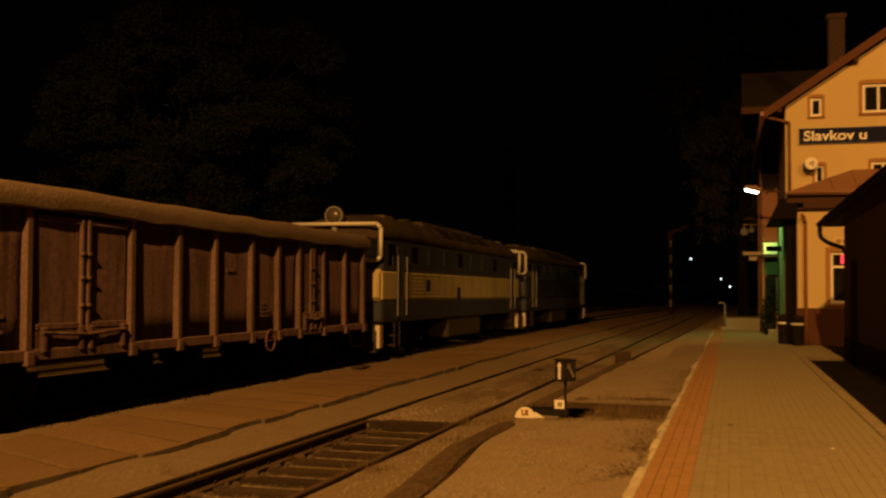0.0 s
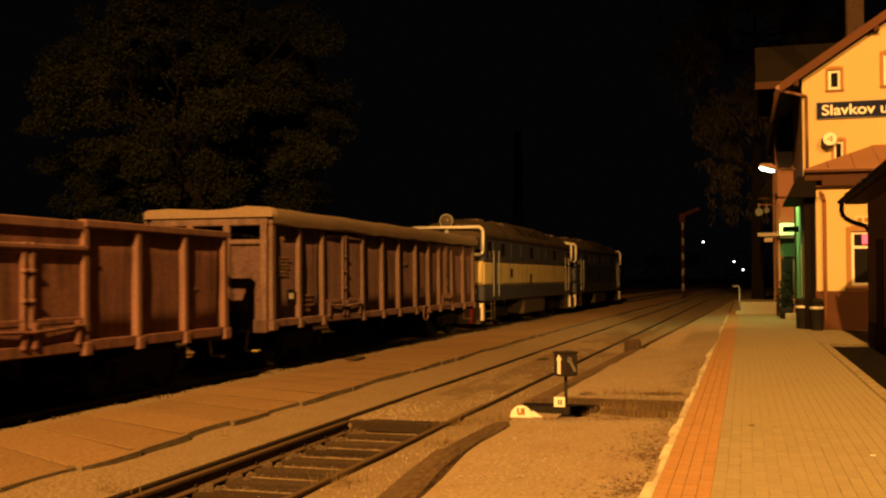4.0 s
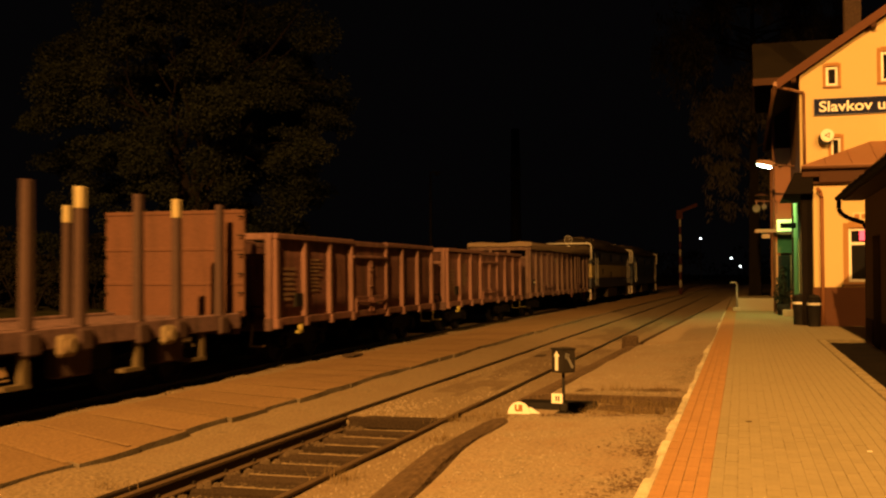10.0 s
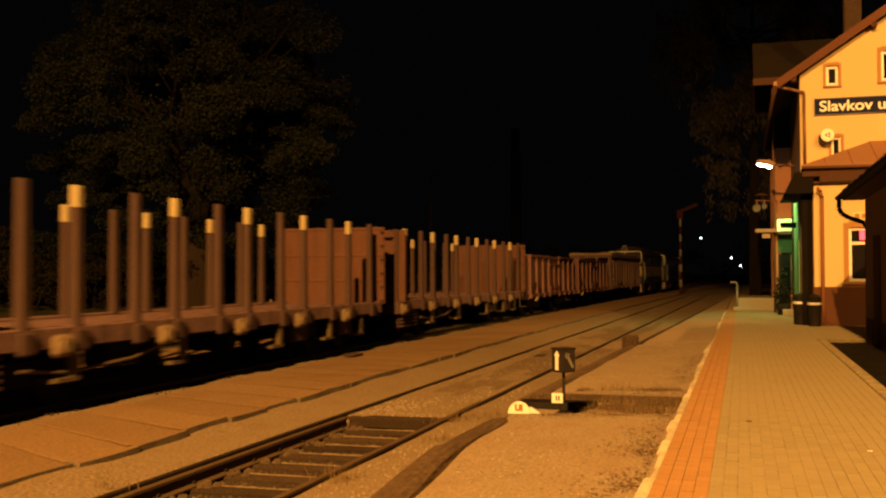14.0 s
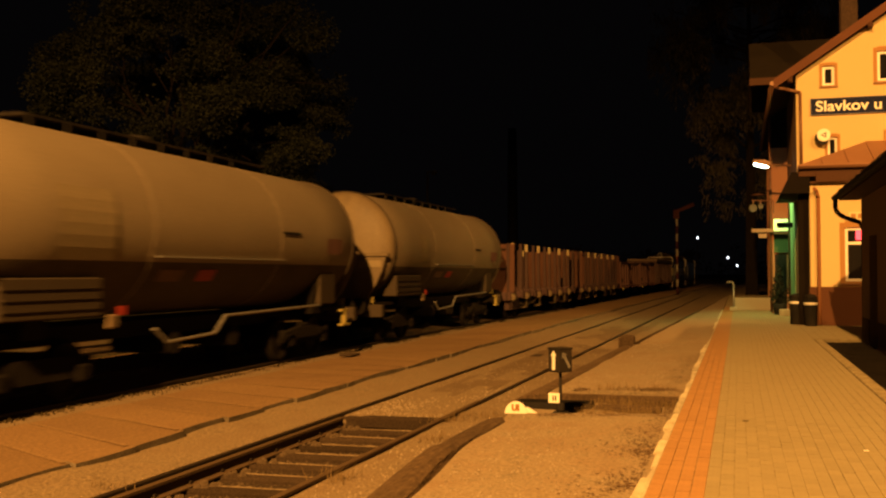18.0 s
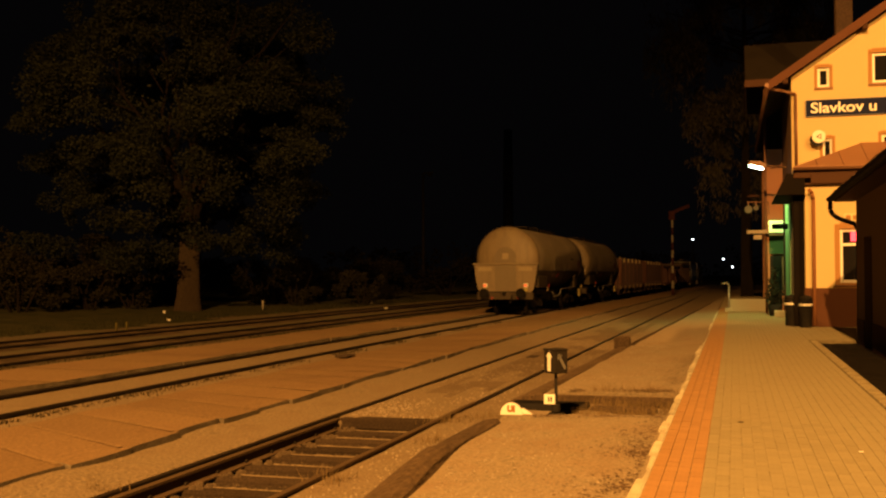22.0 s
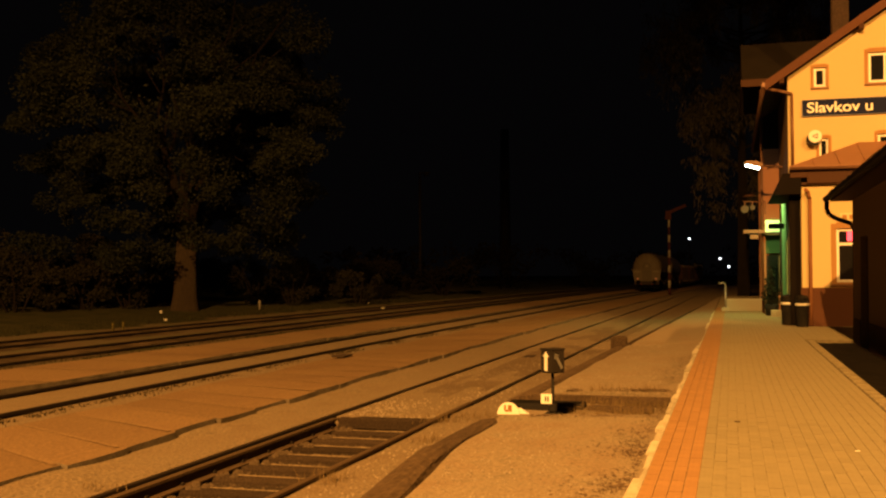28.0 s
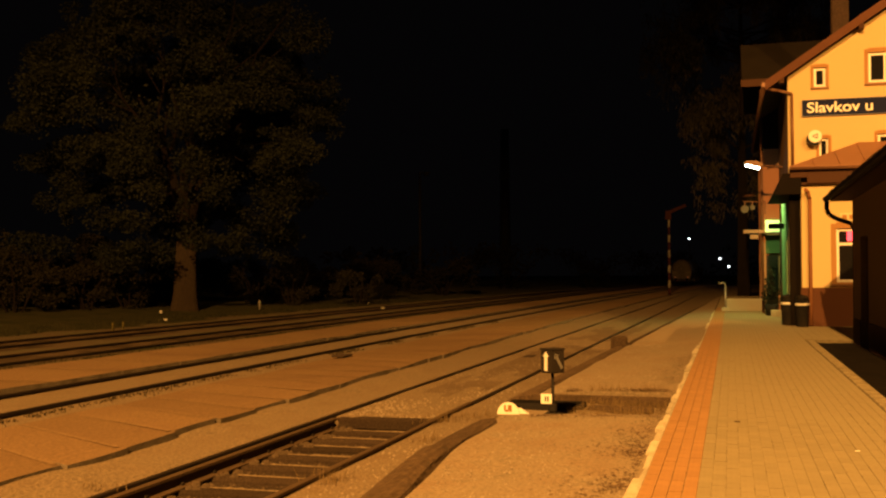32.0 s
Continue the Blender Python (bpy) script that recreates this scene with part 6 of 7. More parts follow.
def engine(label, mid, half, body, band):
    """Bogie diesel engine with a window frame like spectacles round each end."""
    car = thing("diesel_engine", label, "locomotive", "engines of the train")
    bm = bmesh.new()
    w = 1.42
    # lower skirt, band with ribs, window belt, rounded roof
    def shell(z0, z1, y0, y1, x):
        box(bm, -x, x, y0, y1, z0, z1, None, 0.06)
    shell(1.02, 1.62, -half, half, w)
    part("lower_body", bm, body, car)
    bm = bmesh.new()
    shell(1.62, 2.46, -half, half, w - 0.01)
    part("side_band", bm, band, car, "cream ribbed body band")
    for k in range(7):
        for s in (-1, 1):
            bm = bmesh.new()
            zz = 1.72 + k * 0.11
            box(bm, s * (w - 0.012), s * (w + 0.012), -half + 2.2, half - 2.2, zz, zz + 0.05)
            part("band_rib", bm, band, car)
    bm = bmesh.new()
    shell(2.46, 3.35, -half + 0.12, half - 0.12, w - 0.03)
    part("window_belt", bm, body, car)
    bm = bmesh.new()
    sec = [(-w + 0.03, 3.35), (-w + 0.07, 3.58), (-w + 0.14, 3.72), (-0.95, 4.0), (-0.5, 4.11), (0, 4.14), (0.5, 4.11), (0.95, 4.0), (w - 0.14, 3.72), (w - 0.07, 3.58), (w - 0.03, 3.35)]
    rings = []
    for y, k in ((-half + 0.06, 0.36), (-half + 0.3, 0.62), (-half + 0.8, 0.85), (-half + 1.6, 1.0), (half - 1.6, 1.0), (half - 0.8, 0.85), (half - 0.3, 0.62), (half - 0.06, 0.36)):
        rings.append([bm.verts.new((x, y, 3.35 + (z - 3.35) * k)) for x, z in sec])
    for p, q in zip(rings, rings[1:]):
        for i in range(len(sec)):
            f = bm.faces.new((p[i], p[(i + 1) % len(sec)], q[(i + 1) % len(sec)], q[i]))
            f.smooth = True
    bm.faces.new(rings[0][::-1]), bm.faces.new(rings[-1])
    part("roof", bm, M_ROOFGREY, car)
    bm = bmesh.new()
    prism(bm, [(-0.62, 4.05), (-0.5, 4.24), (0.5, 4.24), (0.62, 4.05)], -2.6, 3.9, "y")
    part("cooler_housing", bm, M_ROOFGREY, car)
    for y0, y1 in ((4.4, 5.3), (5.6, 6.3)):
        bm = bmesh.new()
        box(bm, -0.42, 0.42, y0, y1, 4.05, 4.22, None, 0.04)
        part("roof_hatch", bm, M_ROOFGREY, car)
    bm = bmesh.new()
    box(bm, -0.30, 0.42, -6.1, -5.2, 4.06, 4.22, None, 0.05)
    box(bm, 0.30, 0.66, -5.2, -3.7, 4.02, 4.06, pose(0, 0, 0), 0.01)
    prism(bm, [(-5.15, 4.06), (-4.4, 4.20), (-3.7, 4.06)], 0.30, 0.62, "x")
    part("exhaust_cowl", bm, M_DULLCREAM, car, "dusty pale exhaust cowl")
    for s in (-1, 1):
        for k in range(4):
            y = -2.7 + k * 1.65
            bm = bmesh.new()
            prism(bm, [(s * 1.315, 3.70), (s * 0.955, 4.025), (s * 0.94, 4.0), (s * 1.29, 3.69)], y, y + 1.42, "y")
            lv = part("roof_louvre", bm, M_BLACK, car)
            for q in range(3):
                bm = bmesh.new()
                x, z = 1.27 - 0.11 * q, 3.755 + 0.10 * q
                tube(bm, (s * x, y + 0.06, z), (s * (x - 0.03), y + 1.36, z + 0.03), 0.018, n=5)
                part("louvre_slat", bm, M_GREYBOX, lv)
        for y0, y1 in ((-half + 0.5, -half + 1.2), (half - 1.2, half - 0.5)):
            bm = bmesh.new()
            box(bm, s * (w - 0.03), s * (w - 0.018), y0, y1, 2.62, 3.22)
            part("cab_side_window", bm, M_PANE, car)
        for y in (-half + 1.55, half - 1.55):
            bm = bmesh.new()
            box(bm, s * (w - 0.02), s * (w + 0.012), y - 0.32, y + 0.32, 1.1, 3.2, None, 0.02)
            d = part("cab_door", bm, body, car)
            bm = bmesh.new()
            for q in (-0.4, 0.4):
                tube(bm, (s * (w + 0.06), y + q, 1.2), (s * (w + 0.06), y + q, 2.9), 0.02, n=6)
            part("grab_rail", bm, M_STEEL, d)
        bm = bmesh.new()
        box(bm, s * (w + 0.012), s * (w + 0.02), -half * 0.55, -half * 0.55 + 0.35, 1.9, 2.25)
        part("number_panel", bm, M_BLACK, car)
        bm = bmesh.new()
        box(bm, s * (w + 0.012), s * (w + 0.02), -half * 0.15, -half * 0.15 + 0.4, 1.65, 2.05)
        part("side_vent", bm, M_BLACK, car)
        for y in (-half + 1.1, half - 1.6):
            bm = bmesh.new()
            for q in range(3):
                box(bm, s * 1.15, s * 1.4, y - 0.01, y + 0.46, 0.35 + q * 0.28, 0.38 + q * 0.28)
            box(bm, s * 1.38, s * 1.41, y - 0.02, y + 0.0, 0.3, 1.05)
            box(bm, s * 1.38, s * 1.41, y + 0.45, y + 0.47, 0.3, 1.05)
            part("cab_steps", bm, M_GREYBOX, car)
        bm = bmesh.new()
        box(bm, s * 0.6, s * 1.36, -2.2, 2.2, 0.35, 0.98, None, 0.05)
        part("fuel_tank", bm, M_GREYBOX, car)
        for k in range(7):
            bm = bmesh.new()
            y = -half + 2.6 + k * 1.75
            box(bm, s * (w - 0.035), s * (w - 0.018), y, y + 0.62, 2.72, 3.22, None, 0.005)
            part("side_panel", bm, M_TEAL if k % 3 else M_PANE, car)
    for e in (-1, 1):
        y = e * half
        bm = bmesh.new()
        prism(bm, [(y, 1.62), (y + 0.12 * e, 1.72), (y + 0.12 * e, 2.36), (y, 2.5)], -w + 0.05, w - 0.05, "x")
        part("nose_panel", bm, band, car, "cream nose panel")
        bm = bmesh.new()
        z0, z1, x = 2.74, 3.74, 1.40
        pipe(bm, [(-x, y - 0.02 * e, z0), (-x, y + 0.10 * e, z0 + 0.06), (-x, y + 0.12 * e, z1 - 0.12), (-x + 0.12, y + 0.12 * e, z1), (x - 0.12, y + 0.12 * e, z1), (x, y + 0.12 * e, z1 - 0.12), (x, y + 0.11 * e, z0 + 0.1), (x - 0.1, y + 0.11 * e, z0), (-x + 0.1, y + 0.11 * e, z0), (-x, y + 0.10 * e, z0 + 0.06)], 0.055, 8)
        part("window_surround", bm, M_WHITE, car, "white painted end window surround")
        for x0, x1 in ((-1.22, -0.06), (0.06, 1.22)):
            bm = bmesh.new()
            a, b = y - 0.13 * e, y - 0.09 * e
            box(bm, x0, x1, min(a, b), max(a, b), 2.66, 3.3)
            part("windscreen", bm, M_PANE, car)
        bm = bmesh.new()
        tube(bm, (0, y - 0.32 * e, 3.98), (0, y - 0.12 * e, 3.98), 0.14, 0.24, n=20)
        tube(bm, (0, y - 0.12 * e, 3.98), (0, y + 0.12 * e, 3.98), 0.25, 0.255, n=24)
        box(bm, -0.07, 0.07, min(y - 0.3 * e, y + 0.05 * e), max(y - 0.3 * e, y + 0.05 * e), 3.50, 3.78)
        hl = part("headlamp", bm, M_STEEL, car, "round steel headlamp above the windows")
        bm = bmesh.new()
        lathe(bm, [(0.12 * e, 0.22), (0.17 * e, 0.17), (0.20 * e, 0.02)], 20, "y")
        for v in bm.verts:
            v.co += Vector((0, y, 3.98))
        part("headlamp_glass", bm, M_LENS, hl)
        for x in (-1.02, 1.02):
            bm = bmesh.new()
            tube(bm, (x, y, 1.38), (x, y + 0.06 * e, 1.38), 0.11, n=14)
            part("marker_lamp", bm, M_STEEL, car)
        bm = bmesh.new()
        prism(bm, [(y - 0.1 * e, 0.25), (y + 0.2 * e, 0.22), (y + 0.22 * e, 0.4), (y + 0.05 * e, 0.98), (y - 0.1 * e, 0.98)], -1.3, 1.3, "x")
        pl = part("snow_plough", bm, M_GREYBOX, car)
        for k in (0, 5):
            bm = bmesh.new()
            x = -1.2 + k * 0.42
            prism(bm, [(y + 0.05 * e, 0.24), (y + 0.235 * e, 0.235), (y + 0.235 * e, 0.42), (y + 0.075 * e, 0.99)], x, x + 0.12, "x")
            part("warning_stripe", bm, M_RED, pl, "red warning stripe")
        for s in (-1, 1):
            bm = bmesh.new()
            box(bm, s * 1.26, s * 1.38, min(y + 0.1 * e, y - 0.16 * e), max(y + 0.1 * e, y - 0.16 * e), 0.34, 0.96)
            part("corner_guard", bm, M_WHITE, pl)
            bm = bmesh.new()
            box(bm, s * 1.381, s * 1.387, min(y - 0.01 * e, y - 0.08 * e), max(y - 0.01 * e, y - 0.08 * e), 0.34, 0.96)
            part("warning_stripe", bm, M_RED, pl, "red warning stripe")
    bogie(car, half - 3.2, 2.4, 0.5, 1.05)
    bogie(car, -half + 3.2, 2.4, 0.5, 1.05)
    buffers(car, half + 0.02, 1.04, M_STEEL)
    return car, mid, half - 3.2


TRAIN.append(engine("cream and slate-blue diesel engine with sooty roof", 8.72, 9.03, M_BLUE, M_CREAM))
TRAIN.append(engine("dark blue diesel engine coupled at the front", 28.1, 8.75, M_TEAL, M_TEAL))
TRAIN.append(w1())
TRAIN.append(w23(5.52, 11, -24.90))
TRAIN.append(w23(5.52, 23, -37.52))
TRAIN.append(stake_wagon(31, -52.55))
TRAIN.append(stake_wagon(37, -70.15))
TRAIN.append(tank_wagon("grey tank wagon with pale tapered end shields", -86.85, 6.72))
TRAIN.append(tank_wagon("grey tank wagon with tail signals at the train's end", -102.7, 6.82, True))

# ---------------------------------------------------------------- switch signal and marks on the sand platform
def switch_signal():
    s = thing("switch_signal", "black switch lantern with white arrow on a short post", "railway signal", place=(-2.09, 12.26, 0.17), rz=0)
    bm = bmesh.new()
    tube(bm, (0, 0, -0.15), (0, 0, 0.54), 0.022, 0.018, n=10)
    part("post", bm, M_BLACK, s)
    bm = bmesh.new()
    box(bm, -0.10, 0.10, -0.10, 0.10, -0.02, 0.05, None, 0.02)
    box(bm, -0.05, 0.05, -0.05, 0.05, 0.05, 0.16, None, 0.02)
    part("base", bm, M_BLACK, s)
    turn = pose(0, 0, 0, 0, 0, 52)
    bm = bmesh.new()
    box(bm, -0.105, 0.105, -0.105, 0.105, 0.53, 0.81, turn, 0.012)
    box(bm, -0.112, 0.112, -0.112, 0.112, 0.805, 0.825, turn, 0.006)
    lan = part("lantern", bm, M_LANTERN, s)
    bm = bmesh.new()
    # white arrow, left face
    m = turn @ pose(-0.107, 0, 0.672, 0, 0, -90)
    for a, b, c, d in ((-0.026, 0.026, -0.115, 0.055),):
        box(bm, a, b, -0.004, 0.0, c, d, m)
    prism(bm, [(-0.05, 0.055), (0.05, 0.055), (0.0, 0.118)], -0.004, 0.0, "y", m)
    part("arrow", bm, M_WHITE, lan, "white up arrow")
    bm = bmesh.new()
    m = turn @ pose(0, -0.107, 0.672, 0, 0, 0) @ pose(0, 0, 0, 0, -32, 0)
    box(bm, -0.018, 0.018, -0.004, 0.0, -0.10, 0.10, m)
    prism(bm, [(-0.045, 0.06), (0.045, 0.06), (0, 0.115)], -0.004, 0.0, "y", m)
    part("slanted_arrow", bm, M_STEEL, lan, "grey slanted arrow")
    bm = bmesh.new()
    box(bm, -0.14, -0.005, -0.045, -0.03, 0.155, 0.275, None, 0.004)
    pl = part("number_plate", bm, M_WHITE, s, "white plate")
    for k in range(2):
        bm = bmesh.new()
        box(bm, -0.09 + k * 0.03, -0.072 + k * 0.03, -0.049, -0.045, 0.185, 0.245)
        part("digit_bar", bm, M_BLACK, pl)
    h = thing("ground_mark", "white half-round ground mark with dark letters", "sign", place=(-2.61, 12.12, 0.20), rz=8)
    bm = bmesh.new()
    prism(bm, [(0.135 * math.cos(math.pi * k / 12), 0.145 * math.sin(math.pi * k / 12)) for k in range(13)], -0.02, 0.02, "y")
    part("half_disc", bm, M_WHITE, h)
    lettering("mark_letters", "UI", 0.095, pose(-0.05, -0.022, 0.04, 90, 0, 0), M_OCHRE, h)
    bm = bmesh.new()
    prism(bm, [(0.11, 0.0), (0.25, 0.0), (0.15, 0.065), (0.12, 0.07)], 0.04, 0.10, "y")
    part("support", bm, M_WHITE, h)


M_LANTERN = material("lantern_black", (0.016, 0.014, 0.012), 0.85, vary=0.3, scale=20, fine=80, bump=0.2, tint=(0.03, 0.022, 0.016), vtint=0.5)
M_OCHRE = material("ochre_letter", (0.30, 0.15, 0.05), 0.7, vary=0.1, scale=20, fine=60, bump=0.0)
switch_signal()


def weed(rnd, v, f, x, y, z, h, w):
    """One bent blade, rooted at x, y, z."""
    a, b, k = rnd.uniform(0, 6.28), rnd.uniform(0.1, 0.8) * h, len(v)
    dx, dy = math.cos(a), math.sin(a)
    v += [(x - w * dy, y + w * dx, z), (x + w * dy, y - w * dx, z), (x + b * dx, y + b * dy, z + h)]
    f.append((k, k + 1, k + 2))


def sandbits():
    """Loose stones and litter on gravel and sand."""
    rnd = random.Random(17)
    v, f = [], []
    for i in range(12000):
        y = 5.5 + 26 * rnd.random() ** 1.6
        x = rnd.uniform(-6.0, -2.9) if rnd.random() < 0.72 else rnd.uniform(-2.5, -0.8)
        if (-5.3 < x < -3.6 and y < 13.2) or sand_edge(y) - 0.5 < x < sand_edge(y) + 0.2:
            continue
        z = -0.045 if x < -2.9 else 0.215 + 0.05 * (x + 2.5) / 1.8
        if x > -2.6 and 11.9 < y < 14.4:
            z = -0.02
        r = rnd.uniform(0.006, 0.016) if x > -2.6 else rnd.uniform(0.010, 0.032)
        k = len(v)
        a = rnd.uniform(0, 3)
        for q in range(4):
            t = a + q * math.pi / 2
            v.append((x + r * math.cos(t) * rnd.uniform(0.7, 1.2), y + r * math.sin(t) * rnd.uniform(0.7, 1.2), z - 0.006))
        v.append((x + rnd.uniform(-0.3, 0.3) * r, y + rnd.uniform(-0.3, 0.3) * r, z + r * rnd.uniform(0.5, 0.9)))
        f += [(k + q, k + (q + 1) % 4, k + 4) for q in range(4)]
    for i in range(420):
        x, y, r = rnd.uniform(-5.15, -3.75), 13.2 + abs(rnd.gauss(0, 0.7)), rnd.uniform(0.012, 0.032)
        if rnd.random() < 0.4:
            x, y = rnd.uniform(-3.75, -3.1), rnd.uniform(6.5, 13.5)
        k, a = len(v), rnd.uniform(0, 3)
        for q in range(4):
            t = a + q * math.pi / 2
            v.append((x + r * math.cos(t) * rnd.uniform(0.7, 1.2), y + r * math.sin(t) * rnd.uniform(0.7, 1.2), -0.06))
        v.append((x + rnd.uniform(-0.3, 0.3) * r, y + rnd.uniform(-0.3, 0.3) * r, -0.04 + r * rnd.uniform(0.6, 1.1)))
        f += [(k + q, k + (q + 1) % 4, k + 4) for q in range(4)]
    raw("loose_stones", v, f, M_STONE, None, "loose stones scattered over gravel and sand", "stones", "stuff")
    v, f = [], []
    for i in range(1600):
        y, r = rnd.uniform(5.0, 12.9), rnd.uniform(0.012, 0.04)
        x = siding(y)[0] + rnd.uniform(-0.45, 0.62)
        k, a = len(v), rnd.uniform(0, 3)
        for q in range(4):
            t = a + q * math.pi / 2
            v.append((x + r * math.cos(t) * rnd.uniform(0.7, 1.3), y + r * math.sin(t) * rnd.uniform(0.7, 1.3), -0.215))
        v.append((x + rnd.uniform(-0.4, 0.4) * r, y + rnd.uniform(-0.4, 0.4) * r, -0.20 + r * rnd.uniform(0.4, 0.8)))
        f += [(k + q, k + (q + 1) % 4, k + 4) for q in range(4)]
    raw("bed_stones", v, f, M_HEAP, None, "dirty stones lying between the siding sleepers", "stones", "stuff")
    v, f = [], []
    for i in range(8000):
        if rnd.random() < 0.7:
            y = 6.2 + 15 * rnd.random() ** 1.7
            x = -0.76 - abs(rnd.gauss(0, 0.24))
        else:
            y = rnd.choice((11.9, 14.5, 14.7)) + rnd.gauss(0, 0.10)
            x = rnd.uniform(-2.3, -0.8)
        if rnd.random() > 0.6 + 0.9 * noise.noise(Vector((x * 2.2, y * 1.1, 6))) or x < -2.4:
            continue
        z = (0.215 + 0.05 * (x + 2.5) / 1.8) if not 12.0 < y < 14.34 else 0.10
        r, a, k = rnd.uniform(0.008, 0.026), rnd.uniform(0, 6.28), len(v)
        for q in range(4):
            t = a + q * math.pi / 2
            v.append((x + r * math.cos(t) * (1, 0.5)[q % 2], y + r * math.sin(t) * (1, 0.5)[q % 2], z + rnd.uniform(0.004, 0.009)))
        f += [(k, k + 1, k + 2), (k, k + 2, k + 3)]
    raw("leaf_litter", v, f, M_LITTER, None, "dark fallen leaves and dirt on the sand by the kerb", "leaf litter", "stuff")
    v, f = [], []
    for i in range(5200):
        s = 4 + 38 * rnd.random() ** 1.3
        if noise.noise(Vector((s * 0.55, 2.0, 1))) + 0.5 * noise.noise(Vector((s * 2.1, 5.0, 1))) < -0.05:
            continue
        u = 0.90 + abs(rnd.gauss(0, 0.14)) if rnd.random() < 0.7 else 4.24 + abs(rnd.gauss(0, 0.05))
        x, y, _ = track(s, u)
        weed(rnd, v, f, x, y, -0.10, rnd.uniform(0.03, 0.09), rnd.uniform(0.01, 0.03))
    raw("dark_weeds", v, f, M_WEED, None, "low dark weeds along the rail and the slab edge", "weeds", "stuff")
    v, f = [], []
    for cx, cy, spread, n in ((-3.66, 12.9, 0.16, 130), (-3.62, 8.9, 0.13, 80), (-3.35, 11.3, 0.12, 60), (-3.2, 13.3, 0.22, 150), (-5.45, 7.9, 0.1, 50)):
        for i in range(n):
            weed(rnd, v, f, cx + rnd.gauss(0, spread), cy + rnd.gauss(0, spread), -0.06, rnd.uniform(0.04, 0.2), 0.006)
    raw("dry_tufts", v, f, M_DRY, None, "dry yellowed weed tufts growing beside the siding", "weeds", "stuff")
    for x0, x1, y0, y1, z, word in ((-8.9, -8.6, 21.97, 22.57, 0.0, "dark flat board lying on the low platform"), (-4.7, -4.47, 23.4, 24.0, -0.07, "dark flat board lying on the gravel")):
        bm = bmesh.new()
        box(bm, x0, x1, y0, y1, z, z + 0.045, None, 0.01)
        solid("loose_board", bm, M_SLEEPER, word, "board")
    for x, y, r in ((1.05, 9.6, 0.02), (0.05, 11.2, 0.03)):
        bm = bmesh.new()
        box(bm, x - r, x + r, y - r * 0.7, y + r * 0.7, PLAT_Z - 0.002, PLAT_Z + 0.006, None, 0.002)
        solid("litter", bm, M_WHITE if x > 1 else M_TIMBER, "small scrap of litter on the paving", "litter")


M_WEED = material("dark_weed", (0.055, 0.043, 0.022), 0.9, vary=0.5, scale=8, fine=30, bump=0.0, tint=(0.03, 0.024, 0.013), vtint=0.8)
M_LITTER = material("dead_leaves", (0.085, 0.055, 0.033), 0.9, vary=0.5, scale=20, fine=60, bump=0.0)
M_STONE = material("stone_chips", (0.34, 0.29, 0.22), 0.9, vary=0.5, scale=6, fine=40, bump=0.3, tint=(0.12, 0.095, 0.07), vtint=0.95)
sandbits()


# ---------------------------------------------------------------- far masts, lamps and marks
def yard_lamp(place):
    m = thing("yard_lamp", "tall steel yard lamp mast with sodium lantern", "street lamp", "sodium lamps", place=(place[0], place[1], -0.1))
    bm = bmesh.new()
    tube(bm, (0, 0, 0), (0, 0, place[2] + 0.1), 0.12, 0.06, n=12)
    part("mast", bm, M_STEEL, m)
    bm = bmesh.new()
    box(bm, -0.15, 0.15, -0.1, 0.7, place[2] + 0.14, place[2] + 0.3, None, 0.04)
    part("lantern_hood", bm, M_STEEL, m)


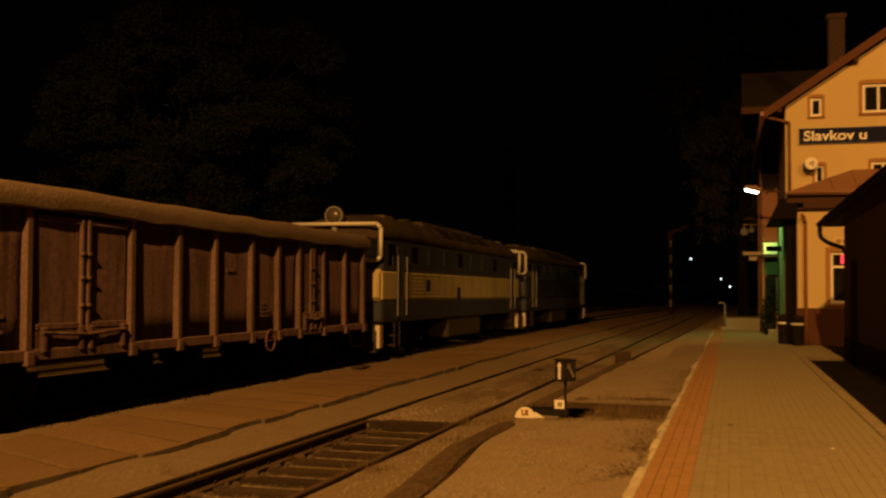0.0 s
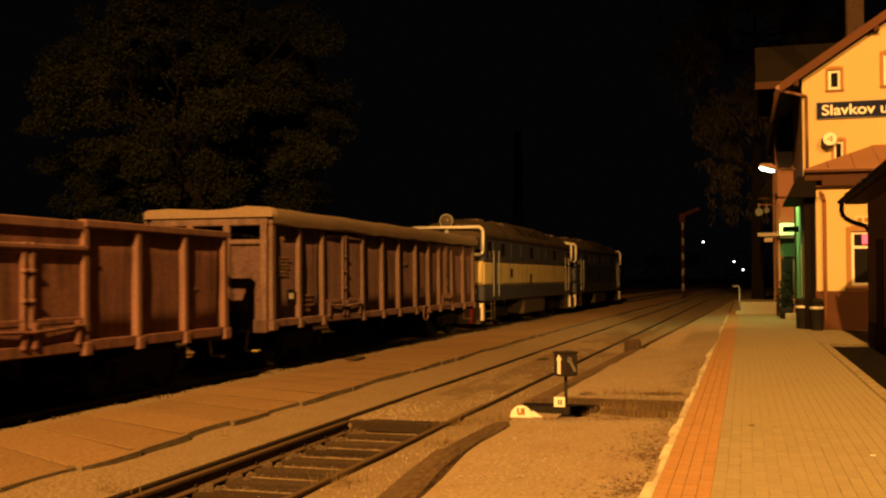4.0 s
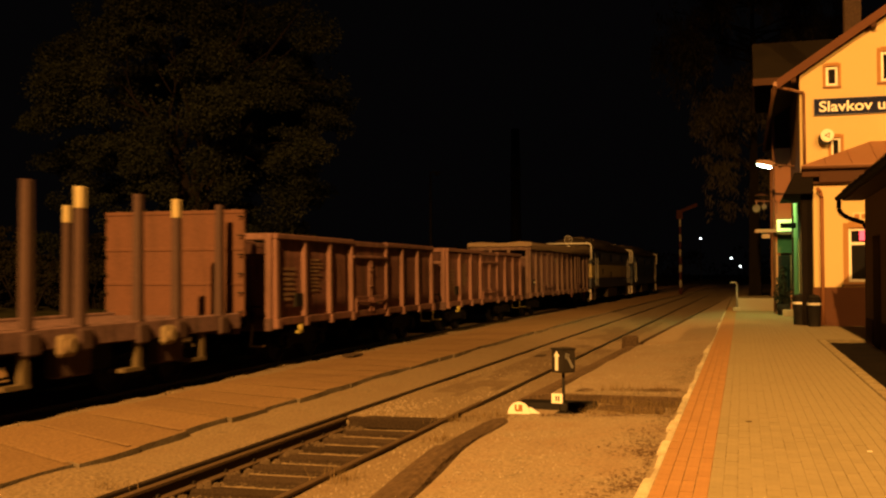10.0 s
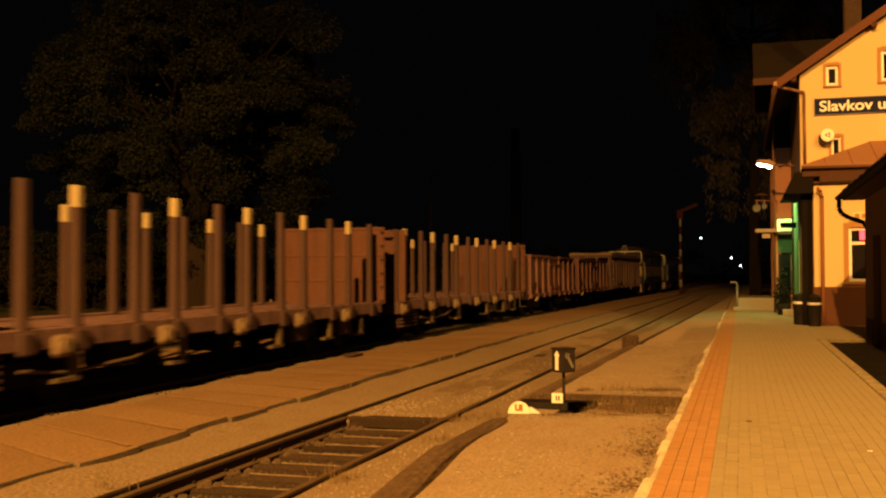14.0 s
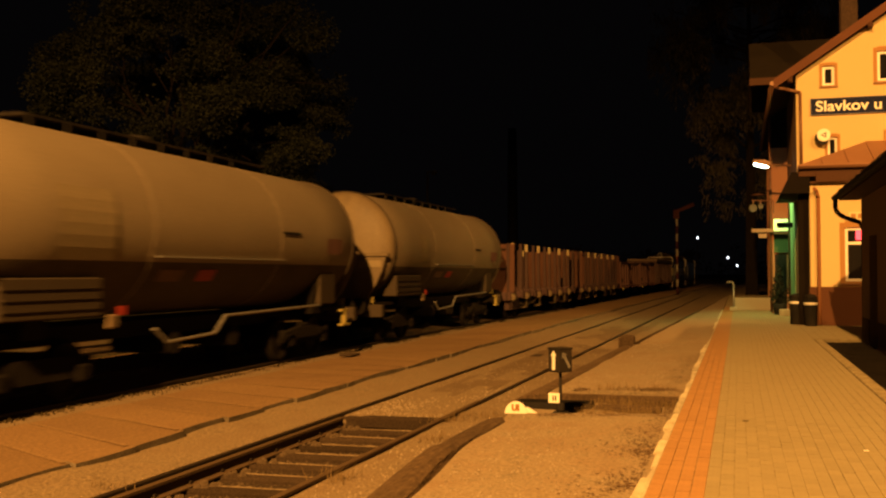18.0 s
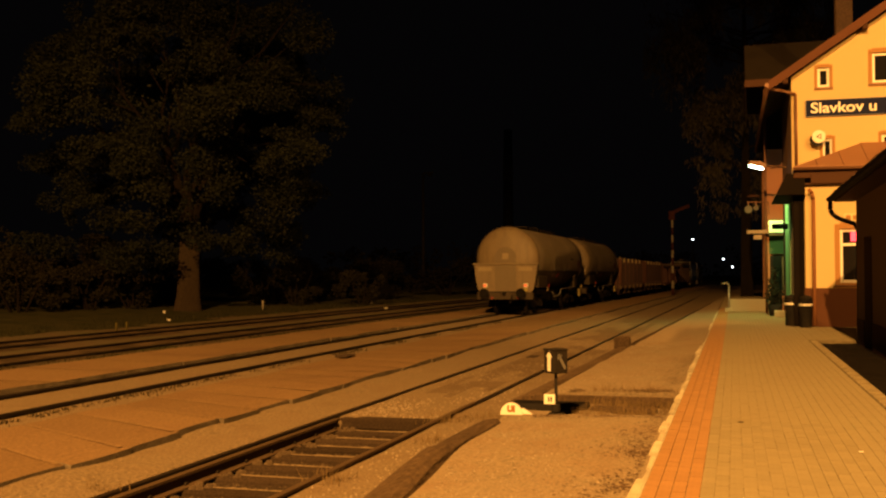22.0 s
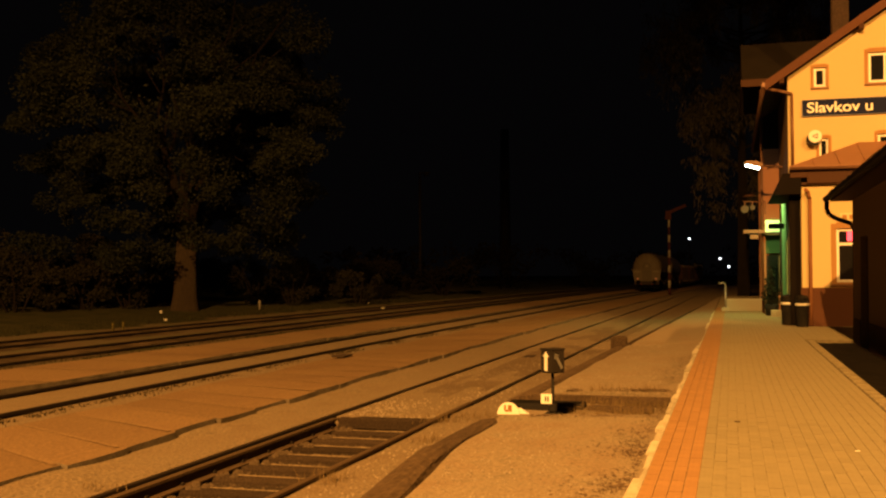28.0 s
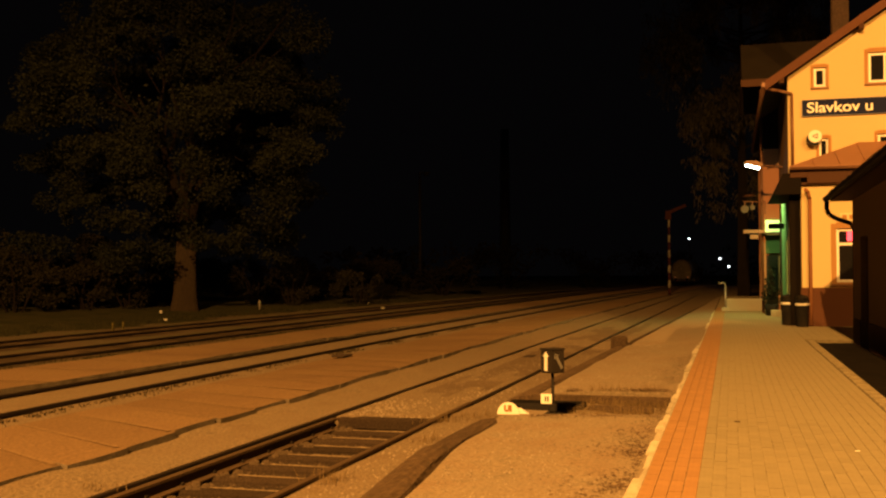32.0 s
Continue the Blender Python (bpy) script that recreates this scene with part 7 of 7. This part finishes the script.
def far_things():
    s = thing("semaphore_mast", "tall striped signal mast with raised arm", "railway signal", place=(-5.22, 92.0, 0.0))
    for k in range(10):
        bm = bmesh.new()
        tube(bm, (0, 0, k * 0.67), (0, 0, (k + 1) * 0.67), 0.13 - 0.004 * k, n=8)
        part("mast_band", bm, M_MASTPALE if k % 2 else M_MASTRED, s)
    bm = bmesh.new()
    box(bm, -0.3, 0.22, -0.12, 0.12, 6.7, 7.5, None, 0.03)
    part("lamp_head", bm, M_MASTRED, s)
    bm = bmesh.new()
    box(bm, 0.1, 1.6, -0.05, 0.05, -0.14, 0.14, pose(0, 0, 7.35, 0, -22, 0))
    part("arm", bm, M_MASTRED, s, "dull red signal arm")
    for x, y, z in ((-6.41, 170.0, 7.6), (-1.66, 170.0, 4.36), (-0.27, 170.0, 3.07)):
        s = thing("distant_lamp", "small lit white lamp on a thin pole far off", "street lamp", "distant lamps", place=(x, y, 0))
        bm = bmesh.new()
        tube(bm, (0, 0, -0.1), (0, 0, z), 0.07, n=6)
        part("pole", bm, M_BLACK, s)
        bm = bmesh.new()
        box(bm, -0.13, 0.13, -0.1, 0.1, z - 0.12, z + 0.12, None, 0.05)
        part("lamp_head", bm, M_FARLAMP, s)
    s = thing("far_lighting_mast", "thin dark lighting mast beyond the tracks", "mast", place=(-33.45, 109.0, 0))
    bm = bmesh.new()
    tube(bm, (0, 0, -0.2), (0, 0, 13.4), 0.2, 0.12, n=8)
    part("pole", bm, M_BLACK, s)
    bm = bmesh.new()
    box(bm, 0.1, 1.2, -0.1, 0.1, 13.3, 13.45)
    box(bm, 0.5, 1.0, -0.2, 0.2, 13.0, 13.35, None, 0.05)
    part("floodlight", bm, M_BLACK, s)
    s = thing("far_chimney", "dim brick chimney far behind the station", "chimney", place=(-35.9, 165.0, 0))
    bm = bmesh.new()
    tube(bm, (0, 0, -0.3), (0, 0, 26.0), 1.0, 0.7, n=14)
    part("flue", bm, M_BLACK, s)
    bm = bmesh.new()
    tube(bm, (0, 0, 17.6), (0, 0, 21.8), 0.86, 0.79, n=14)
    part("pale_ring", bm, M_SOOT, s, "faint grey band of the chimney")
    for x, y, h, w, mt in ((-27.5, 45.3, 0.16, 0.055, M_WHITE), (-23.7, 39.4, 0.02, 0.09, M_WHITE), (-25.5, 52.3, 0.5, 0.05, M_MASTPALE), (-23.2, 63.8, 0.22, 0.07, M_MASTPALE), (-19.5, 56.1, 0.02, 0.10, M_CONCRETE),
                           (-21.3, 31.9, 0.22, 0.022, M_OLIVE), (-21.4, 32.7, 0.22, 0.022, M_OLIVE)):
        s = thing("marker_post", "small painted marker post in the trackside grass", "marker", "trackside markers", place=(x, y, -0.1))
        bm = bmesh.new()
        box(bm, -w * 0.5, w * 0.5, -0.05, 0.05, 0, h * 0.5)
        part("stem", bm, M_TRIMPAINT if mt is M_WHITE else mt, s)
        bm = bmesh.new()
        box(bm, -w, w, -0.06, 0.06, h * 0.5, h + 0.12, None, 0.02)
        part("head", bm, mt, s)
    for place in (LAMP_A, LAMP_B):
        yard_lamp(place)


M_SOOT = material("sooty_concrete", (0.075, 0.068, 0.062), 0.95, vary=0.3, scale=4, fine=20, bump=0.2)
M_MASTPALE = material("weathered_white", (0.30, 0.28, 0.24), 0.8, vary=0.25, scale=10, fine=40, bump=0.2)
M_MASTRED = material("weathered_red", (0.06, 0.022, 0.017), 0.8, vary=0.25, scale=10, fine=40, bump=0.2)
M_OLIVE = material("faded_olive_paint", (0.13, 0.11, 0.035), 0.8, vary=0.2, scale=12, fine=50, bump=0.2)
M_FARLAMP = glow("far_white_lamp", (0.9, 0.95, 1.0), 7.0)
far_things()


# ---------------------------------------------------------------- trees and bushes
def leaves(rnd, blobs, count, size, droop=0.0, gap=0.55, cut=-0.12, wide=0.32):
    """Small folded leaf sprays scattered through lumps (centre, radii), thicker near the skin."""
    v, f = [], []
    weights = [b[1][0] * b[1][1] * b[1][2] for b in blobs]
    total = sum(weights)
    for (c, r), w in zip(blobs, weights):
        for i in range(int(count * w / total)):
            d = Vector((rnd.gauss(0, 1), rnd.gauss(0, 1), rnd.gauss(0, 1))).normalized() * (rnd.random() ** 0.4)
            p = Vector((c[0] + d.x * r[0], c[1] + d.y * r[1], c[2] + d.z * r[2]))
            if noise.noise(p * gap) + 0.45 * noise.noise(p * gap * 2.7) < cut:
                continue
            a = Vector((rnd.gauss(0, 1), rnd.gauss(0, 1), rnd.gauss(0, 0.6) - droop)).normalized()
            b = a.orthogonal().normalized()
            b.rotate(Matrix.Rotation(rnd.uniform(0, 6.28), 3, a))
            s = size * rnd.uniform(0.6, 1.4)
            k = len(v)
            n = a.cross(b)
            v += [tuple(p), tuple(p + a * s * 0.5 + b * s * wide + n * s * 0.1), tuple(p + a * s), tuple(p + a * s * 0.5 - b * s * wide + n * s * 0.1)]
            f.append((k, k + 1, k + 2, k + 3))
    return v, f


def limb(bm, p0, p1, r0, r1, rnd, depth=0, ends=None):
    p0, p1 = Vector(p0), Vector(p1)
    mid = (p0 + p1) / 2 + Vector((rnd.uniform(-1, 1), rnd.uniform(-1, 1), rnd.uniform(0, 0.6))) * (p1 - p0).length * 0.1
    tube(bm, p0, mid, r0, (r0 + r1) / 2, n=8, caps=False)
    tube(bm, mid, p1, (r0 + r1) / 2, r1, n=8, caps=False)
    if ends is not None:
        ends.append(p1)
    if depth:
        for k in range(3):
            d = (p1 - p0) * rnd.uniform(0.5, 0.75)
            d.rotate(Euler((rnd.uniform(-0.9, 0.9), rnd.uniform(-0.9, 0.9), rnd.uniform(-0.9, 0.9))))
            limb(bm, mid.lerp(p1, rnd.uniform(0.2, 1.0)), p1 + d, r1 * 0.8, r1 * 0.35, rnd, depth - 1, ends)


M_DARKBARK = material("dark_bark", (0.014, 0.011, 0.008), 0.95, vary=0.4, scale=8, fine=22, bump=0.8, depth=0.05)
# darker copy of the bush leaf, with the unlit distance in its colour
M_FARBUSH = material("darkened_far_foliage", (0.007, 0.006, 0.004), 0.9, vary=0.5, scale=2, fine=8, bump=0.0)


def oak():
    rnd = random.Random(4)
    t = thing("oak_tree", "broad leafy tree with thick trunk beyond the tracks", "tree", place=(-28.1, 48.6, 0))
    bm = bmesh.new()
    prof = [(-0.4, 0.95), (0.2, 0.72), (1.0, 0.60), (2.4, 0.54), (3.6, 0.52), (4.4, 0.55)]
    lathe(bm, prof, 16, "z")
    for w in bm.verts:
        w.co.x += 0.06 * noise.noise(w.co * 1.3) + (0.03 * w.co.z)
        w.co.y += 0.06 * noise.noise(w.co * 1.3 + Vector((5, 0, 0)))
    part("trunk", bm, M_BARK, t)
    ends = []
    for k in range(7):
        a = k * 0.9 + rnd.uniform(-0.2, 0.2)
        bm = bmesh.new()
        up = rnd.uniform(3.0, 6.0)
        out = rnd.uniform(1.5, 3.8)
        limb(bm, (0.1, 0, 4.0), (out * math.cos(a), out * math.sin(a), 4.0 + up), 0.28, 0.14, rnd, 2, ends)
        part("limb", bm, M_DARKBARK, t)
    blobs = []
    for e in ends:
        if e.z < 4.5:
            e.z = 4.5 + rnd.random()
        r = rnd.uniform(0.9, 1.7)
        if e.length < 17:
            blobs.append((e, (r, r, r * 0.75)))
    for k in range(230):
        a, h = rnd.uniform(0, 6.28), rnd.random()
        z = 4.3 + 15.5 * h
        rad = 10.2 * max(0.08, min(0.55 + 1.6 * h, 1.0, 1.0 - 1.25 * (h - 0.35))) * rnd.uniform(0.40, 1.0)
        r = rnd.uniform(0.8, 1.7)
        blobs.append((Vector((rad * math.cos(a), rad * math.sin(a), z)), (r * 1.1, r * 1.1, r * 0.55)))
    for k in range(34):
        a, q = rnd.uniform(0, 6.28), rnd.uniform(1.5, 8.0)
        blobs.append((Vector((q * math.cos(a), q * math.sin(a), rnd.uniform(2.6, 5.2))), (1.1, 1.1, 0.6)))
    v, f = leaves(rnd, blobs, 520000, 0.15, 0.35, 0.33, 0.02)
    raw("crown", v, f, M_LEAF, t, "dark green leafy crown", kind="stuff")


def willow():
    rnd = random.Random(9)
    t = thing("weeping_tree", "tall drooping tree behind the station house", "tree", place=(0.9, 78.0, 0))
    bm = bmesh.new()
    lathe(bm, [(-0.3, 0.6), (0.5, 0.45), (6, 0.36), (14, 0.22), (25, 0.08)], 12, "z")
    part("trunk", bm, M_DARKBARK, t)
    blobs = []
    for k in range(60):
        bm = bmesh.new()
        a, z = rnd.uniform(0, 6.28), 7 + 19 * rnd.random() ** 0.55
        out = rnd.uniform(0.5, 1.0) * (1.6 + 5.2 * min(1, (z - 6) / 11))
        p = Vector((out * math.cos(a), out * math.sin(a), z + rnd.uniform(0.5, 2)))
        limb(bm, (0, 0, z), p, 0.09, 0.03, rnd, 0)
        part("limb", bm, M_DARKBARK, t)
        for q in range(6):
            l = rnd.uniform(1.4, 3.4)
            w = rnd.uniform(0.3, 0.75)
            blobs.append((p + Vector((rnd.uniform(-1.2, 1.2), rnd.uniform(-1.2, 1.2), -l * 0.6)), (w, w, l)))
    v, f = leaves(rnd, blobs, 90000, 0.42, 2.6, 0.4, -0.1, 0.07)
    raw("crown", v, f, M_LEAF2, t, "drooping strands of leaves", kind="stuff")


def bushes():
    rnd = random.Random(12)
    n = 0
    for x, y, w, h in ((-33.5, 42, 3.2, 4.0), (-37.5, 44.5, 3.6, 5.0), (-32.0, 49.5, 2.8, 3.4), (-41.5, 46, 3.6, 5.4), (-27.0, 60, 2.6, 3.0), (-23.5, 63, 2.4, 2.4), (-30.5, 62, 3.0, 3.6), (-27.0, 74, 4.0, 3.4), (-31, 84, 4.5, 4.2),
                       (-44.5, 47.5, 3.4, 4.6), (-40.0, 50.5, 3.2, 4.4), (-35.8, 47.5, 3.0, 3.6), (-33.0, 47.0, 2.2, 2.8), (-36.5, 53.0, 3.0, 4.4), (-32.5, 55.0, 2.8, 3.2), (-34.5, 60.5, 3.2, 3.8), (-29.5, 68.0, 3.0, 3.0), (-33.0, 74.0, 3.4, 3.8),
                       (-35, 96, 5, 5), (-26, 92, 4, 3.5), (-38, 120, 7, 6), (-28, 130, 7, 6), (-20, 150, 7, 6), (-12, 170, 8, 6.5), (2, 185, 9, 7)):
        b = thing("bush", "dense dark bush at the edge of the yard" if y < 70 else "bush beyond the yard, the night's darkness put into its leaf colour", "bush", "trackside bushes", place=(x, y, 0))
        bm = bmesh.new()
        for k in range(6):
            a = k * 1.05
            limb(bm, (0.2 * math.cos(a), 0.2 * math.sin(a), -0.2), (w * 0.45 * math.cos(a), w * 0.45 * math.sin(a), h * rnd.uniform(0.5, 0.85)), 0.06, 0.02, rnd, 0)
        part("branchwork", bm, M_DARKBARK, b)
        blobs = []
        for k in range(16):
            a, q = rnd.uniform(0, 6.28), rnd.uniform(0.2, 1) * w * 0.8
            z = h * (0.12 + 0.75 * rnd.random())
            r = rnd.uniform(0.22, 0.42) * w * 0.7
            blobs.append((Vector((q * math.cos(a), q * math.sin(a) * 0.8, z)), (r, r, r * 0.8)))
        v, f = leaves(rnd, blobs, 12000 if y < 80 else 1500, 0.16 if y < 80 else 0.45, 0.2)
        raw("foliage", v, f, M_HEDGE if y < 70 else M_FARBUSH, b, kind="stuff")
    v, f = [], []
    for i in range(9000):
        s = 18 + 62 * rnd.random() ** 1.3
        u = -12.3 - abs(rnd.gauss(0, 2.2)) if rnd.random() < 0.8 else rnd.uniform(-4.6, -3.7)
        x, y, _ = track(s, u)
        hh, a, b = rnd.uniform(0.08, 0.34) * (0.5 if u > -10 else 1), rnd.uniform(0, 6.28), rnd.uniform(0.0, 0.12)
        k = len(v)
        dx, dy = math.cos(a), math.sin(a)
        v += [(x - 0.016 * dy, y + 0.016 * dx, -0.14), (x + 0.016 * dy, y - 0.016 * dx, -0.14), (x + b * dx, y + b * dy, -0.1 + hh)]
        f.append((k, k + 1, k + 2))
    raw("grass_blades", v, f, M_GRASS, None, "uncut trackside grass", "grass", "stuff")
    shrub = thing("porch_shrub", "dark green potted shrub by the porch", "shrub", place=(1.46, 39.9, PLAT_Z))
    bm = bmesh.new()
    lathe(bm, [(0, 0.2), (0.4, 0.26), (0.42, 0.22)], 14, "z")
    part("pot", bm, M_BLACK, shrub)
    v, f = leaves(rnd, [(Vector((0, 0, 0.8)), (0.34, 0.34, 0.5)), (Vector((0.05, 0, 1.4)), (0.26, 0.26, 0.5))], 900, 0.10)
    raw("foliage", v, f, M_LEAF, shrub, kind="stuff")


oak()
willow()
bushes()

# ---------------------------------------------------------------- the small pieces of pavements last
paving()
kerbs()


# ---------------------------------------------------------------- the runs of the train
RUN = [  # seconds, metres run by the engine's rear end along the track
    (0.0, 25.36), (0.5, 26.60), (1.0, 27.87), (1.5, 29.16), (2.0, 30.47), (2.5, 31.82), (3.0, 33.23), (3.5, 34.71),
    (5.5, 41.63), (6.5, 45.66), (7.5, 49.99), (8.5, 54.62), (9.5, 59.55), (10.5, 64.93), (11.5, 70.81), (12.5, 77.16),
    (13.5, 84.02), (14.5, 91.43), (16.5, 107.16), (17.5, 115.41), (18.5, 124.02), (19.5, 133.00), (20.5, 142.32), (21.5, 151.88),
    (22.5, 161.65), (23.5, 171.68), (24.5, 182.07), (25.5, 192.99), (27.5, 216.76), (28.5, 229.47), (29.5, 242.38), (30.5, 255.50),
    (32.0, 275.57)]


def run_at(t):
    """The engine's way at any time, smoothly between the rows."""
    for i in range(len(RUN) - 1):
        (t0, s0), (t1, s1) = RUN[i], RUN[i + 1]
        if t <= t1 or i == len(RUN) - 2:
            tp, sp = RUN[max(i - 1, 0)]
            tn, sn = RUN[min(i + 2, len(RUN) - 1)]
            m0, m1 = (s1 - sp) / (t1 - tp), (sn - s0) / (tn - t0)
            h, x = t1 - t0, (t - t0) / (t1 - t0)
            return ((2 * x ** 3 - 3 * x ** 2 + 1) * s0 + (x ** 3 - 2 * x ** 2 + x) * h * m0 + (3 * x ** 2 - 2 * x ** 3) * s1 + (x ** 3 - x ** 2) * h * m1)


def motions():
    for car, middle, pivot in TRAIN:
        rows = []
        t = 0.0
        while t <= 32.0001:
            s = run_at(t) + middle
            ax, ay, _ = track(s + pivot)
            bx, by, _ = track(s - pivot)
            a = math.atan2(bx - ax, ay - by)
            rows.append((t, pose((ax + bx) / 2, (ay + by) / 2, 0, 0, 0, math.degrees(a))))
            t += 0.5
        walk(car, rows)
    # the wheels turn with the way run, at most some 80 degrees from row to row
    for wheelset, place, r in WHEELS:
        rows, last = [(0.0, pose(*place))], 0.0
        for f in range(1, 32 * FPS + 1):
            a = (run_at(f / FPS) - RUN[0][1]) / r
            if f == 32 * FPS or (run_at((f + 1) / FPS) - RUN[0][1]) / r - last > 1.4:
                rows.append((f / FPS, pose(*place, -math.degrees(a), 0, 0)))
                last = a
        walk(wheelset, rows)


motions()
